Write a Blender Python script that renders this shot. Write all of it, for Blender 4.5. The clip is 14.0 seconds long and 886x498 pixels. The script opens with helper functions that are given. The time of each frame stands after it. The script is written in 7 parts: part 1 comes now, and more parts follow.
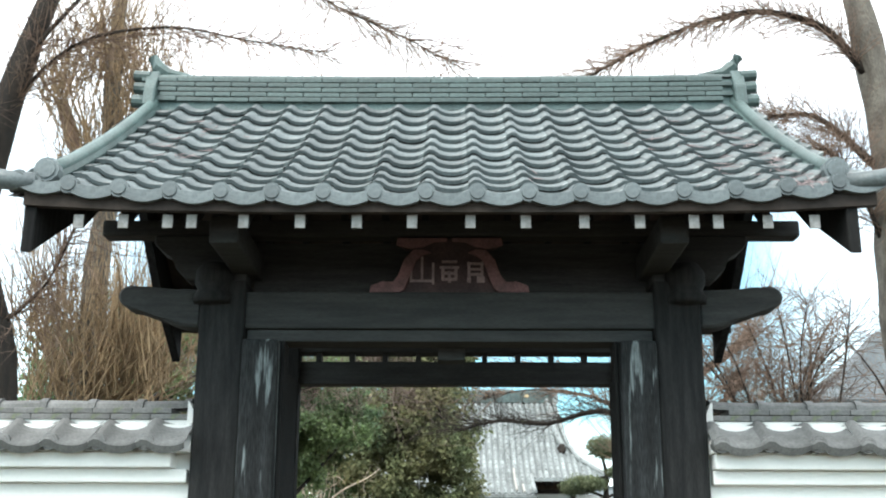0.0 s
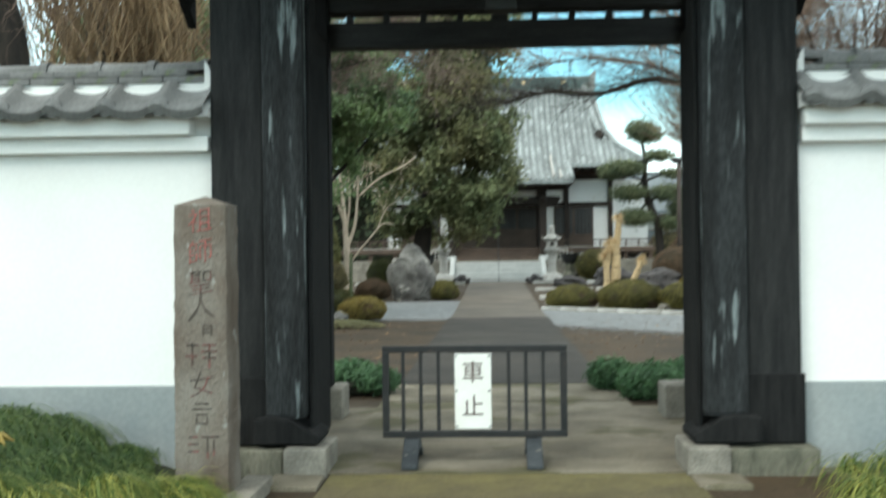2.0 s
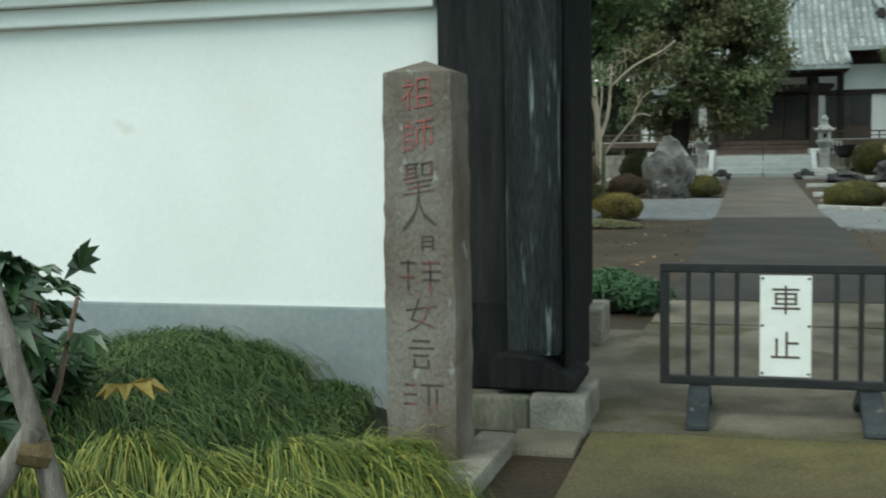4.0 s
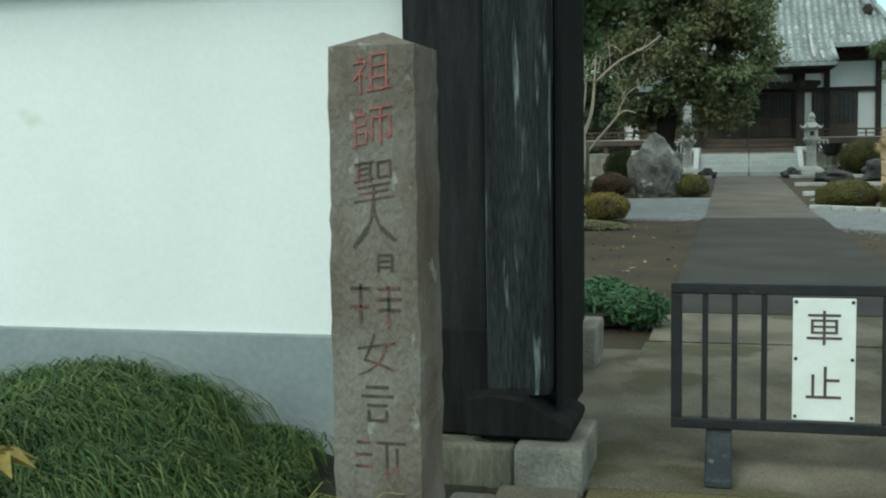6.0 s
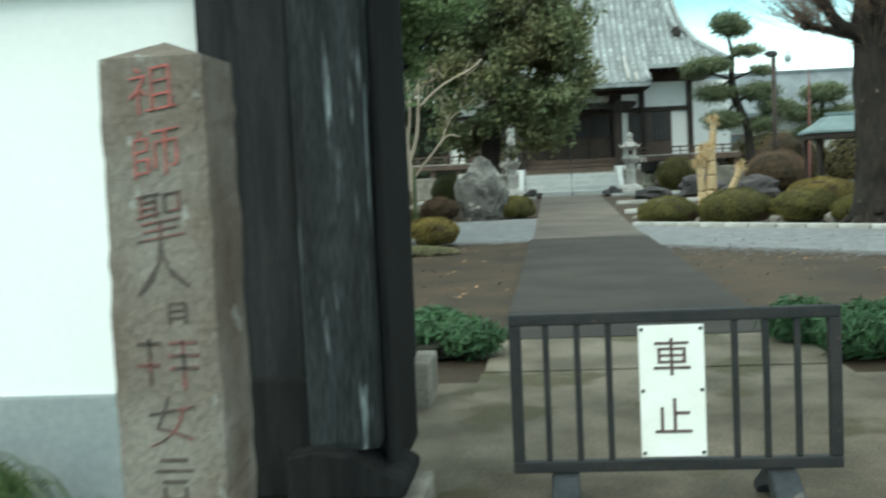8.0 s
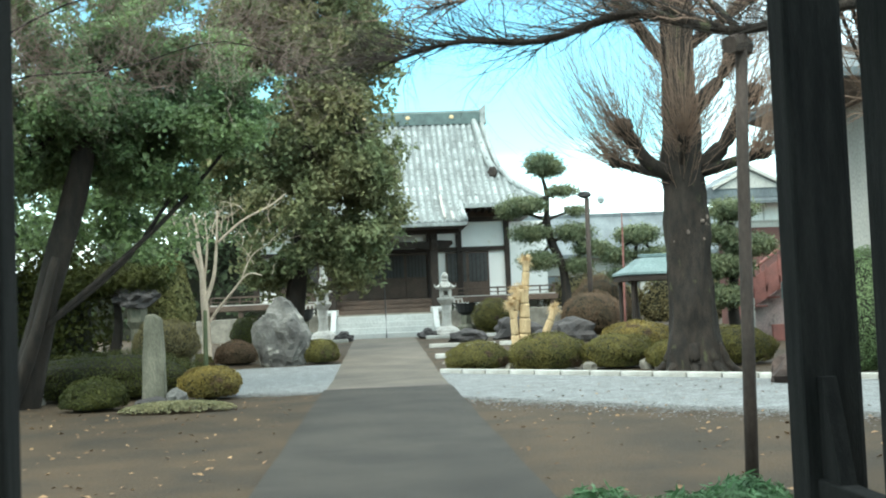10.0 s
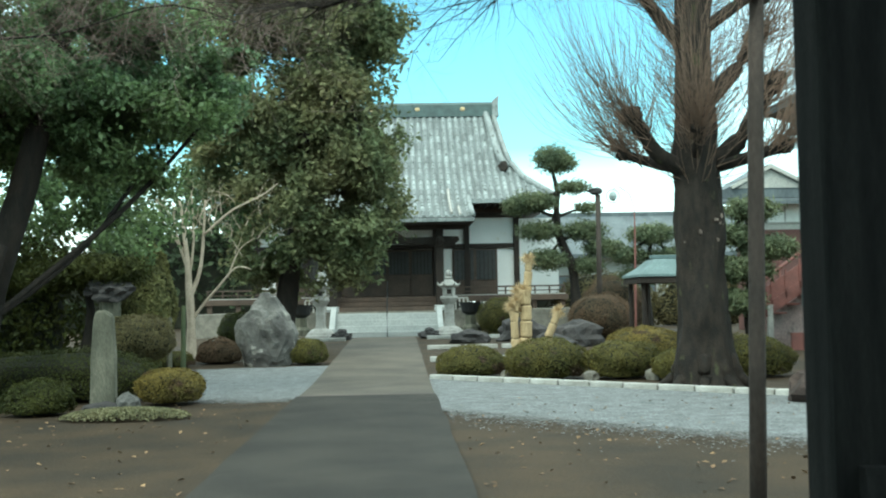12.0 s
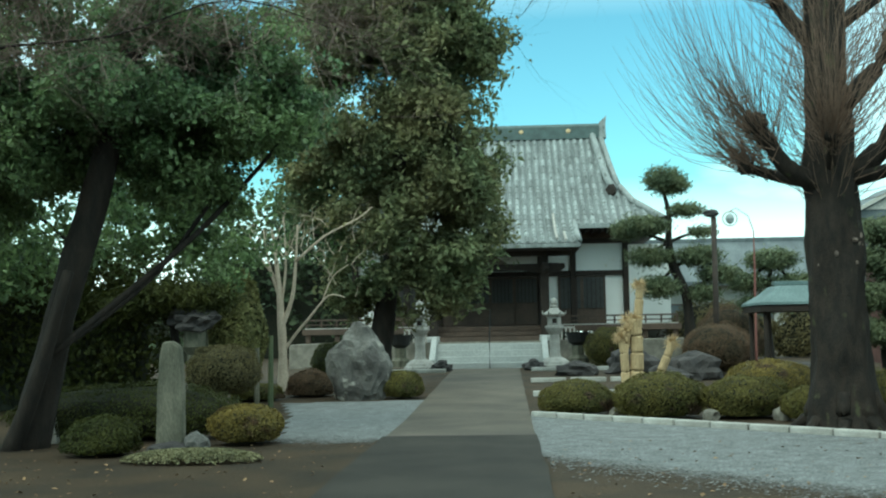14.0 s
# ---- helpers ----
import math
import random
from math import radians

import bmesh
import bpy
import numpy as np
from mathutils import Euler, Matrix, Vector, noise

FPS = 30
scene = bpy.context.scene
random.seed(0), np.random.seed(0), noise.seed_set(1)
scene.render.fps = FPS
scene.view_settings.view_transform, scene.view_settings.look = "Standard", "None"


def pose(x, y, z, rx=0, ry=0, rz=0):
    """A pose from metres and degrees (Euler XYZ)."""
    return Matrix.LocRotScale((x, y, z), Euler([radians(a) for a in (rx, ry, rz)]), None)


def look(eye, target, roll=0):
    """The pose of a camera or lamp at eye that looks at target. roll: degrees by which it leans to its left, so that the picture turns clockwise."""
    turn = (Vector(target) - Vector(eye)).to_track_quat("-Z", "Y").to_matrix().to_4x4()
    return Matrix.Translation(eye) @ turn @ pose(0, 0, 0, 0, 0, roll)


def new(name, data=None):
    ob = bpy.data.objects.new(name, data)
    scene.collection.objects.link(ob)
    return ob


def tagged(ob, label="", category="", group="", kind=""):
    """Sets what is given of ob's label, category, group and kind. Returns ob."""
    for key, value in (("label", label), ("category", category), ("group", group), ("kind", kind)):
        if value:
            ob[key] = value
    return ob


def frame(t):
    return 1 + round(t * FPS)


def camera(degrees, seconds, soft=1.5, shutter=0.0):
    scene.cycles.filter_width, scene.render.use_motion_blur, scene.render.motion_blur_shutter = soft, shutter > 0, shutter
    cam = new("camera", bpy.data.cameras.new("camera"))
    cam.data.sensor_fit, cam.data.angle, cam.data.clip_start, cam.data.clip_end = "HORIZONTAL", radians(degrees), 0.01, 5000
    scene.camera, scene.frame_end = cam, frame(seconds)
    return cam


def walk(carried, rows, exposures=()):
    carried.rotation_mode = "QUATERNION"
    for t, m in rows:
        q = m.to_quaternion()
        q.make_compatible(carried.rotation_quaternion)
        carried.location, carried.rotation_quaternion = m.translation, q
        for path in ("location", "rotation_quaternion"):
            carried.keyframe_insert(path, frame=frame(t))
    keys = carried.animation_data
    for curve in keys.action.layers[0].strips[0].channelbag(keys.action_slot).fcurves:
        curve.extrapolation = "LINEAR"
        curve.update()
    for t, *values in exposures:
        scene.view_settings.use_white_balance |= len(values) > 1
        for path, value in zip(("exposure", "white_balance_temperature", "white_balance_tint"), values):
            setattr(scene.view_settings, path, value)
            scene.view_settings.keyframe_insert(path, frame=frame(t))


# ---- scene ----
cam = camera(43.0, 14.0, 2.0, 0.5)
PATH = [
    (0, (-0.01, -0.897, 1.497), (-0.04, 1.026, 2.044), 0.3),
    (0.5, (0.004, -0.871, 1.485), (-0.029, 1.063, 1.994), -0.1),
    (1, (-0.034, -0.638, 1.475), (-0.091, 1.33, 1.826), -0.2),
    (1.5, (-0.12, -0.285, 1.441), (-0.165, 1.706, 1.624), 0.0),
    (2, (-0.143, 0.144, 1.387), (-0.234, 2.142, 1.4), -0.7),
    (2.5, (-0.187, 0.577, 1.375), (-0.423, 2.558, 1.244), -1.3),
    (3, (-0.337, 1.051, 1.368), (-0.648, 3.015, 1.156), -1.0),
    (3.5, (-0.394, 1.505, 1.356), (-0.804, 3.459, 1.236), -1.0),
    (4, (-0.468, 1.904, 1.352), (-0.993, 3.827, 1.185), -0.9),
    (4.2, (-0.491, 2.017, 1.348), (-1.038, 3.934, 1.183), -0.4),
    (6.5, (-0.694, 2.971, 1.344), (-1.164, 4.906, 1.166), -1.2),
    (7, (-0.718, 2.988, 1.342), (-1.158, 4.929, 1.154), -1.5),
    (7.5, (-0.748, 3.054, 1.342), (-1.101, 5.015, 1.171), -1.4),
    (8, (-0.708, 3.356, 1.337), (-0.906, 5.342, 1.205), -2.6),
    (8.5, (-0.61, 3.811, 1.371), (-0.698, 5.809, 1.32), -2.6),
    (8.7, (-0.538, 4.009, 1.374), (-0.566, 6.008, 1.375), -2.4),
    (9, (-0.462, 4.394, 1.374), (-0.348, 6.389, 1.45), -2.3),
    (11.3, (0.325, 6.430, 1.388), (0.437, 8.424, 1.495), -2.3),
    (11.5, (0.375, 6.600, 1.393), (0.474, 8.595, 1.489), -1.9),
    (12, (0.470, 7.100, 1.446), (0.549, 9.096, 1.542), -1.1),
    (12.5, (0.575, 7.630, 1.439), (0.577, 9.625, 1.574), 0.1),
    (13, (0.655, 7.970, 1.466), (0.568, 9.961, 1.639), -0.4),
    (13.5, (0.675, 8.340, 1.47), (0.581, 10.330, 1.642), -0.5),
    (14, (0.633, 8.760, 1.464), (0.522, 10.751, 1.615), -1.0),
]
EXPOSURES = [(0.0, 1.48, 6650, 10), (0.5, 1.54, 6640, 8), (1.0, 1.52, 6620, 6), (1.5, 1.25, 6600, 5), (2.2, 1.0, 6600, 2), (3.0, 0.85, 6550, 0), (3.5, 0.8, 6500, -1), (4.2, 0.45, 6400, -4), (7.0, 0.59, 6300, -8), (7.5, 0.74, 6320, -7), (8.0, 0.98, 6350, -6), (8.5, 1.34, 6400, -4), (9.0, 1.9, 6400, -2), (11.5, 1.08, 6300, -7), (12.0, 1.1, 6260, -10), (12.5, 0.97, 6220, -12), (14.0, 0.58, 6120, -16)]
walk(cam, [(t, look(eye, target, roll)) for t, eye, target, roll in PATH], EXPOSURES)

# ---- world and light ----
world = bpy.data.worlds.new("sky")
scene.world = world
world.use_nodes = True
wt = world.node_tree
wt.nodes.clear()
w_out = wt.nodes.new("ShaderNodeOutputWorld")
w_bg = wt.nodes.new("ShaderNodeBackground")
w_sky = wt.nodes.new("ShaderNodeTexSky")
w_sky.sky_type = "NISHITA"
w_sky.sun_disc = False
w_sky.sun_elevation, w_sky.sun_rotation = radians(48), radians(215)
w_sky.air_density, w_sky.dust_density, w_sky.ozone_density = 1.0, 0.6, 1.2
w_co = wt.nodes.new("ShaderNodeTexCoord")
w_map = wt.nodes.new("ShaderNodeMapping")
w_map.inputs["Scale"].default_value = (1.6, 1.6, 4.2)
w_map.inputs["Location"].default_value = (0.35, 0.2, -0.1)
w_noise = wt.nodes.new("ShaderNodeTexNoise")
w_noise.inputs["Scale"].default_value, w_noise.inputs["Detail"].default_value = 1.7, 6
w_ramp = wt.nodes.new("ShaderNodeValToRGB")
w_ramp.color_ramp.elements[0].position, w_ramp.color_ramp.elements[1].position = 0.62, 0.86
w_sep = wt.nodes.new("ShaderNodeSeparateXYZ")
w_low = wt.nodes.new("ShaderNodeMapRange")
w_low.inputs["From Min"].default_value, w_low.inputs["From Max"].default_value = 0.05, 0.135
w_low.inputs["To Min"].default_value, w_low.inputs["To Max"].default_value = 0.9, 0.0
w_high = wt.nodes.new("ShaderNodeMapRange")
w_high.inputs["From Min"].default_value, w_high.inputs["From Max"].default_value = 0.27, 0.42
w_high.inputs["To Min"].default_value, w_high.inputs["To Max"].default_value = 0.0, 0.85
w_top = wt.nodes.new("ShaderNodeMath")
w_top.operation = "MAXIMUM"
w_abs = wt.nodes.new("ShaderNodeMath")
w_abs.operation = "ABSOLUTE"
w_side = wt.nodes.new("ShaderNodeMapRange")
w_side.inputs["From Min"].default_value, w_side.inputs["From Max"].default_value = 0.235, 0.315
w_side.inputs["To Min"].default_value, w_side.inputs["To Max"].default_value = 0.0, 0.4
w_bank = wt.nodes.new("ShaderNodeMath")
w_bank.operation = "MAXIMUM"
w_max = wt.nodes.new("ShaderNodeMath")
w_max.operation = "MAXIMUM"
w_hue = wt.nodes.new("ShaderNodeMix")
w_hue.data_type, w_hue.blend_type = "RGBA", "MULTIPLY"
w_hue.inputs["Factor"].default_value = 1.0
w_hue.inputs["B"].default_value = (0.76, 1.17, 1.09, 1)
w_mix = wt.nodes.new("ShaderNodeMix")
w_mix.data_type = "RGBA"
w_mix.inputs["B"].default_value = (11.5, 12.2, 12.6, 1)
for a, b in ((w_co.outputs["Generated"], w_map.inputs["Vector"]), (w_map.outputs[0], w_noise.inputs["Vector"]),
             (w_noise.outputs[0], w_ramp.inputs[0]), (w_co.outputs["Generated"], w_sep.inputs[0]), (w_sep.outputs["Z"], w_low.inputs[0]),
             (w_sep.outputs["Z"], w_high.inputs[0]), (w_low.outputs[0], w_top.inputs[0]), (w_high.outputs[0], w_top.inputs[1]), (w_sep.outputs["X"], w_abs.inputs[0]), (w_abs.outputs[0], w_side.inputs[0]), (w_top.outputs[0], w_bank.inputs[0]), (w_side.outputs[0], w_bank.inputs[1]), (w_bank.outputs[0], w_max.inputs[0]), (w_ramp.outputs[0], w_max.inputs[1]), (w_max.outputs[0], w_mix.inputs["Factor"]),
             (w_sky.outputs[0], w_hue.inputs["A"]), (w_hue.outputs["Result"], w_mix.inputs["A"]), (w_mix.outputs["Result"], w_bg.inputs["Color"]), (w_bg.outputs[0], w_out.inputs[0])):
    wt.links.new(a, b)
w_bg.inputs["Strength"].default_value = 0.11

sun = new("sun", bpy.data.lights.new("sun", "SUN"))
sun.data.energy, sun.data.angle, sun.data.color = 0.9, radians(25), (1.0, 0.96, 0.9)
sun.matrix_world = look((-30, -35, 60), (0, 10, 0))

# ---- materials ----


def mat(name, a, b=None, rough=0.85, scale=5.0, stretch=(1, 1, 1), bump=0.25, fine=60.0, metal=0.0, vary=0.0, by="", lo=0.35, hi=0.65, spec=0.3, spots=None, spot_scale=20.0, spot_at=0.7, grainy=0.2, sheer=0.0, pick=False):
    """A procedural surface: two colours in patches, fine grain and relief, spots, and a spread by object or by island."""
    b = b or tuple(c * 0.7 for c in a)
    m = bpy.data.materials.new(name)
    m.use_nodes = True
    t = m.node_tree
    p = t.nodes["Principled BSDF"]
    co, mp = t.nodes.new("ShaderNodeTexCoord"), t.nodes.new("ShaderNodeMapping")
    mp.inputs["Scale"].default_value = stretch
    t.links.new(co.outputs["Object"], mp.inputs[0])
    n1, n2, ramp = t.nodes.new("ShaderNodeTexNoise"), t.nodes.new("ShaderNodeTexNoise"), t.nodes.new("ShaderNodeValToRGB")
    n1.inputs["Scale"].default_value, n1.inputs["Detail"].default_value = scale, 5
    n2.inputs["Scale"].default_value, n2.inputs["Detail"].default_value = fine, 3
    t.links.new(mp.outputs[0], n1.inputs["Vector"])
    t.links.new(mp.outputs[0], n2.inputs["Vector"])
    ramp.color_ramp.elements[0].position, ramp.color_ramp.elements[1].position = lo, hi
    ramp.color_ramp.elements[0].color, ramp.color_ramp.elements[1].color = (*a, 1), (*b, 1)
    t.links.new(t.nodes.new("ShaderNodeNewGeometry").outputs["Random Per Island"] if pick else n1.outputs[0], ramp.inputs[0])
    grain = t.nodes.new("ShaderNodeMapRange")
    grain.inputs["From Min"].default_value, grain.inputs["From Max"].default_value = 0.3, 0.7
    grain.inputs["To Min"].default_value, grain.inputs["To Max"].default_value = 1 - grainy, 1 + grainy
    t.links.new(n2.outputs[0], grain.inputs[0])
    hsv = t.nodes.new("ShaderNodeHueSaturation")
    last = ramp.outputs[0]
    if spots:
        n3, r3, mx = t.nodes.new("ShaderNodeTexNoise"), t.nodes.new("ShaderNodeValToRGB"), t.nodes.new("ShaderNodeMix")
        n3.inputs["Scale"].default_value, n3.inputs["Detail"].default_value = spot_scale, 4
        t.links.new(mp.outputs[0], n3.inputs["Vector"])
        r3.color_ramp.elements[0].position, r3.color_ramp.elements[1].position = spot_at, min(1, spot_at + 0.06)
        t.links.new(n3.outputs[0], r3.inputs[0])
        mx.data_type = "RGBA"
        mx.inputs["B"].default_value = (*spots, 1)
        t.links.new(r3.outputs[0], mx.inputs["Factor"])
        t.links.new(last, mx.inputs["A"])
        last = mx.outputs["Result"]
    t.links.new(last, hsv.inputs["Color"])
    value = grain.outputs[0]
    if vary:
        src = t.nodes.new("ShaderNodeObjectInfo").outputs["Random"] if by == "object" else t.nodes.new("ShaderNodeNewGeometry").outputs["Random Per Island"]
        spread, mul = t.nodes.new("ShaderNodeMapRange"), t.nodes.new("ShaderNodeMath")
        spread.inputs["To Min"].default_value, spread.inputs["To Max"].default_value = 1 - vary, 1 + vary
        mul.operation = "MULTIPLY"
        t.links.new(src, spread.inputs[0])
        t.links.new(spread.outputs[0], mul.inputs[0])
        t.links.new(value, mul.inputs[1])
        value = mul.outputs[0]
    t.links.new(value, hsv.inputs["Value"])
    t.links.new(hsv.outputs[0], p.inputs["Base Color"])
    p.inputs["Roughness"].default_value, p.inputs["Metallic"].default_value = rough, metal
    p.inputs["Specular IOR Level"].default_value = spec
    if sheer:
        tr, both = t.nodes.new("ShaderNodeBsdfTranslucent"), t.nodes.new("ShaderNodeMixShader")
        both.inputs[0].default_value = sheer
        t.links.new(hsv.outputs[0], tr.inputs["Color"])
        t.links.new(p.outputs[0], both.inputs[1])
        t.links.new(tr.outputs[0], both.inputs[2])
        t.links.new(both.outputs[0], t.nodes["Material Output"].inputs["Surface"])
    if bump:
        bp = t.nodes.new("ShaderNodeBump")
        bp.inputs["Strength"].default_value, bp.inputs["Distance"].default_value = bump, 0.02
        t.links.new(n2.outputs[0], bp.inputs["Height"])
        t.links.new(bp.outputs[0], p.inputs["Normal"])
    return m


M_SOIL = mat("soil", (0.056, 0.036, 0.018), (0.027, 0.019, 0.0105), scale=0.9, fine=35, bump=0.6, spots=(0.13, 0.085, 0.048), spot_scale=26, spot_at=0.68, grainy=0.35)
M_CONC = mat("worn concrete", (0.212, 0.185, 0.137), (0.105, 0.09, 0.064), scale=1.7, fine=90, bump=0.35, spots=(0.095, 0.085, 0.045), spot_scale=1.3, spot_at=0.56, grainy=0.3)
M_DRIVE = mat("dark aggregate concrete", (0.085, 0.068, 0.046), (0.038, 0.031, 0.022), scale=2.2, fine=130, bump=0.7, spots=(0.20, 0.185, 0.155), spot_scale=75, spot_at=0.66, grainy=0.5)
M_ASPH = mat("asphalt", (0.042, 0.037, 0.030), (0.025, 0.022, 0.0185), scale=1.0, fine=120, bump=0.4, spots=(0.15, 0.14, 0.13), spot_scale=45, spot_at=0.72)
M_PATH = mat("tan concrete", (0.125, 0.106, 0.086), (0.082, 0.071, 0.059), scale=0.8, fine=60, bump=0.3)
M_GRAVEL = mat("pale gravel", (0.195, 0.203, 0.205), (0.135, 0.14, 0.14), scale=3.5, fine=42, bump=1.0, grainy=0.65)
M_CHIP = mat("loose gravel chips", (0.24, 0.245, 0.245), (0.17, 0.17, 0.168), scale=9, bump=0, vary=0.3, by="island")
M_KERB = mat("pale kerb stone", (0.46, 0.45, 0.42), (0.32, 0.31, 0.28), scale=4, fine=60, vary=0.1, by="object")
M_PLASTER = mat("white plaster", (0.80, 0.80, 0.775), (0.74, 0.735, 0.70), rough=0.9, scale=0.8, fine=40, bump=0.05, spots=(0.66, 0.63, 0.54), spot_scale=1.7, spot_at=0.69, grainy=0.02)
M_BAND = mat("grey mortar band", (0.22, 0.25, 0.255), (0.29, 0.31, 0.305), rough=0.9, scale=1.6, fine=30, bump=0.15, grainy=0.07)
M_TILE = mat("grey roof tile", (0.118, 0.141, 0.143), (0.072, 0.086, 0.088), rough=0.42, scale=2.2, fine=45, bump=0.15, vary=0.22, by="object", spec=0.5, spots=(0.25, 0.28, 0.275), spot_scale=6, spot_at=0.68)
M_RIDGE = mat("green grey ridge tile", (0.080, 0.125, 0.118), (0.052, 0.078, 0.074), rough=0.5, scale=3, fine=45, bump=0.12, vary=0.2, by="object", spec=0.5)
M_COPING = mat("weathered coping tile", (0.19, 0.19, 0.185), (0.125, 0.125, 0.12), rough=0.7, scale=5, fine=50, bump=0.2, vary=0.16, by="object", spots=(0.12, 0.15, 0.07), spot_scale=3.2, spot_at=0.64)
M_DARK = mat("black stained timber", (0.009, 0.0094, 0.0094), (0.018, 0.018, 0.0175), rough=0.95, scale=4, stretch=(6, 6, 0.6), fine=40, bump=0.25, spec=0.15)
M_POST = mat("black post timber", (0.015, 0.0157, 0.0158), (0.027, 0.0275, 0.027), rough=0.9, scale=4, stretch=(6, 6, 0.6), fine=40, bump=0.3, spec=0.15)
# Paler than the posts: fill light under the eaves is put into the colour.
M_BEAM = mat("black beam timber with painted fill", (0.036, 0.038, 0.038), (0.052, 0.054, 0.053), rough=0.85, scale=4, stretch=(0.6, 6, 6), fine=40, bump=0.25, spec=0.15)
M_WORN = mat("weathered post timber", (0.016, 0.017, 0.017), (0.032, 0.035, 0.036), rough=0.9, scale=2.2, stretch=(5, 5, 0.45), fine=30, bump=0.5, spec=0.15, grainy=0.5, spots=(0.155, 0.18, 0.18), spot_scale=3.4, spot_at=0.585)
M_RAFTER = mat("rafter end paint", (0.33, 0.33, 0.32), (0.22, 0.22, 0.21), scale=20, fine=80)
M_PLAQUE = mat("faded red carving", (0.19, 0.105, 0.105), (0.12, 0.075, 0.076), scale=8, fine=60)
# Faded red darkened: the shade of the recess behind the carving is painted in.
M_PANEL = mat("carving ground with recess shade", (0.07, 0.047, 0.047), (0.045, 0.033, 0.034), scale=8, fine=60)
M_PLAQUE2 = mat("faded pink lettering", (0.27, 0.21, 0.205), (0.19, 0.145, 0.145), scale=12, fine=60)
M_STONE = mat("weathered stone pillar", (0.188, 0.17, 0.145), (0.104, 0.078, 0.058), scale=2.2, stretch=(1.8, 1.8, 1.0), fine=42, bump=0.45, spots=(0.24, 0.235, 0.21), spot_scale=9, spot_at=0.66, grainy=0.13)
M_BASE = mat("base stone", (0.27, 0.25, 0.21), (0.165, 0.152, 0.128), scale=5, fine=60, bump=0.4)
M_CUT = mat("cut lettering", (0.060, 0.050, 0.042), (0.085, 0.070, 0.058), scale=30, fine=80)
M_TRACE = mat("cut lettering with red traces", (0.060, 0.050, 0.042), (0.17, 0.075, 0.066), scale=14, fine=80, lo=0.45, hi=0.60)
M_RED = mat("faded red lettering", (0.36, 0.10, 0.088), (0.22, 0.09, 0.075), scale=24, fine=80)
M_IRON = mat("black painted iron", (0.013, 0.014, 0.0145), (0.023, 0.022, 0.021), rough=0.55, scale=9, fine=70, bump=0.15, spots=(0.07, 0.045, 0.035), spot_scale=14, spot_at=0.68)
M_FOOT = mat("worn blue-black paint", (0.026, 0.031, 0.035), (0.05, 0.056, 0.06), rough=0.65, scale=7, fine=50, bump=0.2, spots=(0.12, 0.115, 0.10), spot_scale=16, spot_at=0.64)
M_SIGN = mat("white enamel", (0.78, 0.78, 0.74), (0.72, 0.71, 0.66), rough=0.4, scale=6, fine=50, bump=0.02, grainy=0.02)
M_LETTER = mat("brown sign lettering", (0.11, 0.075, 0.065), rough=0.6, bump=0)
M_GRASS = mat("grass blade", (0.085, 0.14, 0.032), (0.31, 0.29, 0.072), rough=0.55, scale=1.5, bump=0, vary=0.3, by="island", lo=0.3, hi=1.0, pick=True, sheer=0.3)
M_GRASSD = mat("deep green grass blade", (0.05, 0.098, 0.03), (0.13, 0.165, 0.05), rough=0.55, scale=1.5, bump=0, vary=0.3, by="island", lo=0.45, hi=1.0, pick=True, sheer=0.3)
M_LEAF = mat("broad evergreen leaf", (0.195, 0.262, 0.108), (0.09, 0.15, 0.07), rough=0.45, scale=0.5, bump=0, vary=0.5, by="island", spec=0.5, sheer=0.45)
M_CEDAR = mat("cedar foliage", (0.135, 0.17, 0.085), (0.20, 0.185, 0.09), rough=0.7, scale=0.5, bump=0, vary=0.5, by="island", sheer=0.4)
M_JUNIPER = mat("juniper foliage", (0.10, 0.19, 0.085), (0.065, 0.135, 0.062), rough=0.6, scale=2, bump=0, vary=0.4, by="island", spots=(0.24, 0.20, 0.09), spot_scale=2.5, spot_at=0.74, sheer=0.3)
M_BUSH = mat("clipped azalea leaf", (0.15, 0.128, 0.034), (0.075, 0.075, 0.022), rough=0.65, scale=1.5, bump=0, vary=0.4, by="island", sheer=0.25, spots=(0.085, 0.055, 0.034), spot_scale=2.6, spot_at=0.60)
M_BUSHY = mat("yellow clipped leaf", (0.235, 0.175, 0.045), (0.135, 0.11, 0.033), rough=0.65, scale=1.5, bump=0, vary=0.4, by="island", sheer=0.25, spots=(0.11, 0.066, 0.036), spot_scale=2.6, spot_at=0.60)
M_BUSHR = mat("bronze clipped leaf", (0.155, 0.098, 0.06), (0.11, 0.08, 0.05), rough=0.65, scale=1.5, bump=0, vary=0.35, by="island", sheer=0.3)
M_BUSHD = mat("dark hedge leaf", (0.034, 0.042, 0.008), (0.064, 0.068, 0.014), rough=0.65, scale=1.5, bump=0, vary=0.4, by="island", sheer=0.3)
M_CONIFER = mat("yellow-green conifer", (0.25, 0.235, 0.09), (0.14, 0.145, 0.06), rough=0.65, scale=1.5, bump=0, vary=0.45, by="island", sheer=0.3)
M_PINE = mat("pine needles", (0.165, 0.185, 0.095), (0.095, 0.125, 0.07), rough=0.6, scale=2, bump=0, vary=0.4, by="island", sheer=0.3)
# Near-black filling: the shade deep inside foliage is put into its colour.
M_CORE = mat("painted inner shade", (0.030, 0.030, 0.018), (0.020, 0.022, 0.014), scale=6, bump=0.4, fine=30)
M_BARK = mat("grey brown bark", (0.030, 0.0225, 0.017), (0.0135, 0.011, 0.009), scale=3, stretch=(3, 3, 1.2), fine=18, bump=1.0, spots=(0.05, 0.05, 0.025), spot_scale=2.4, spot_at=0.62)
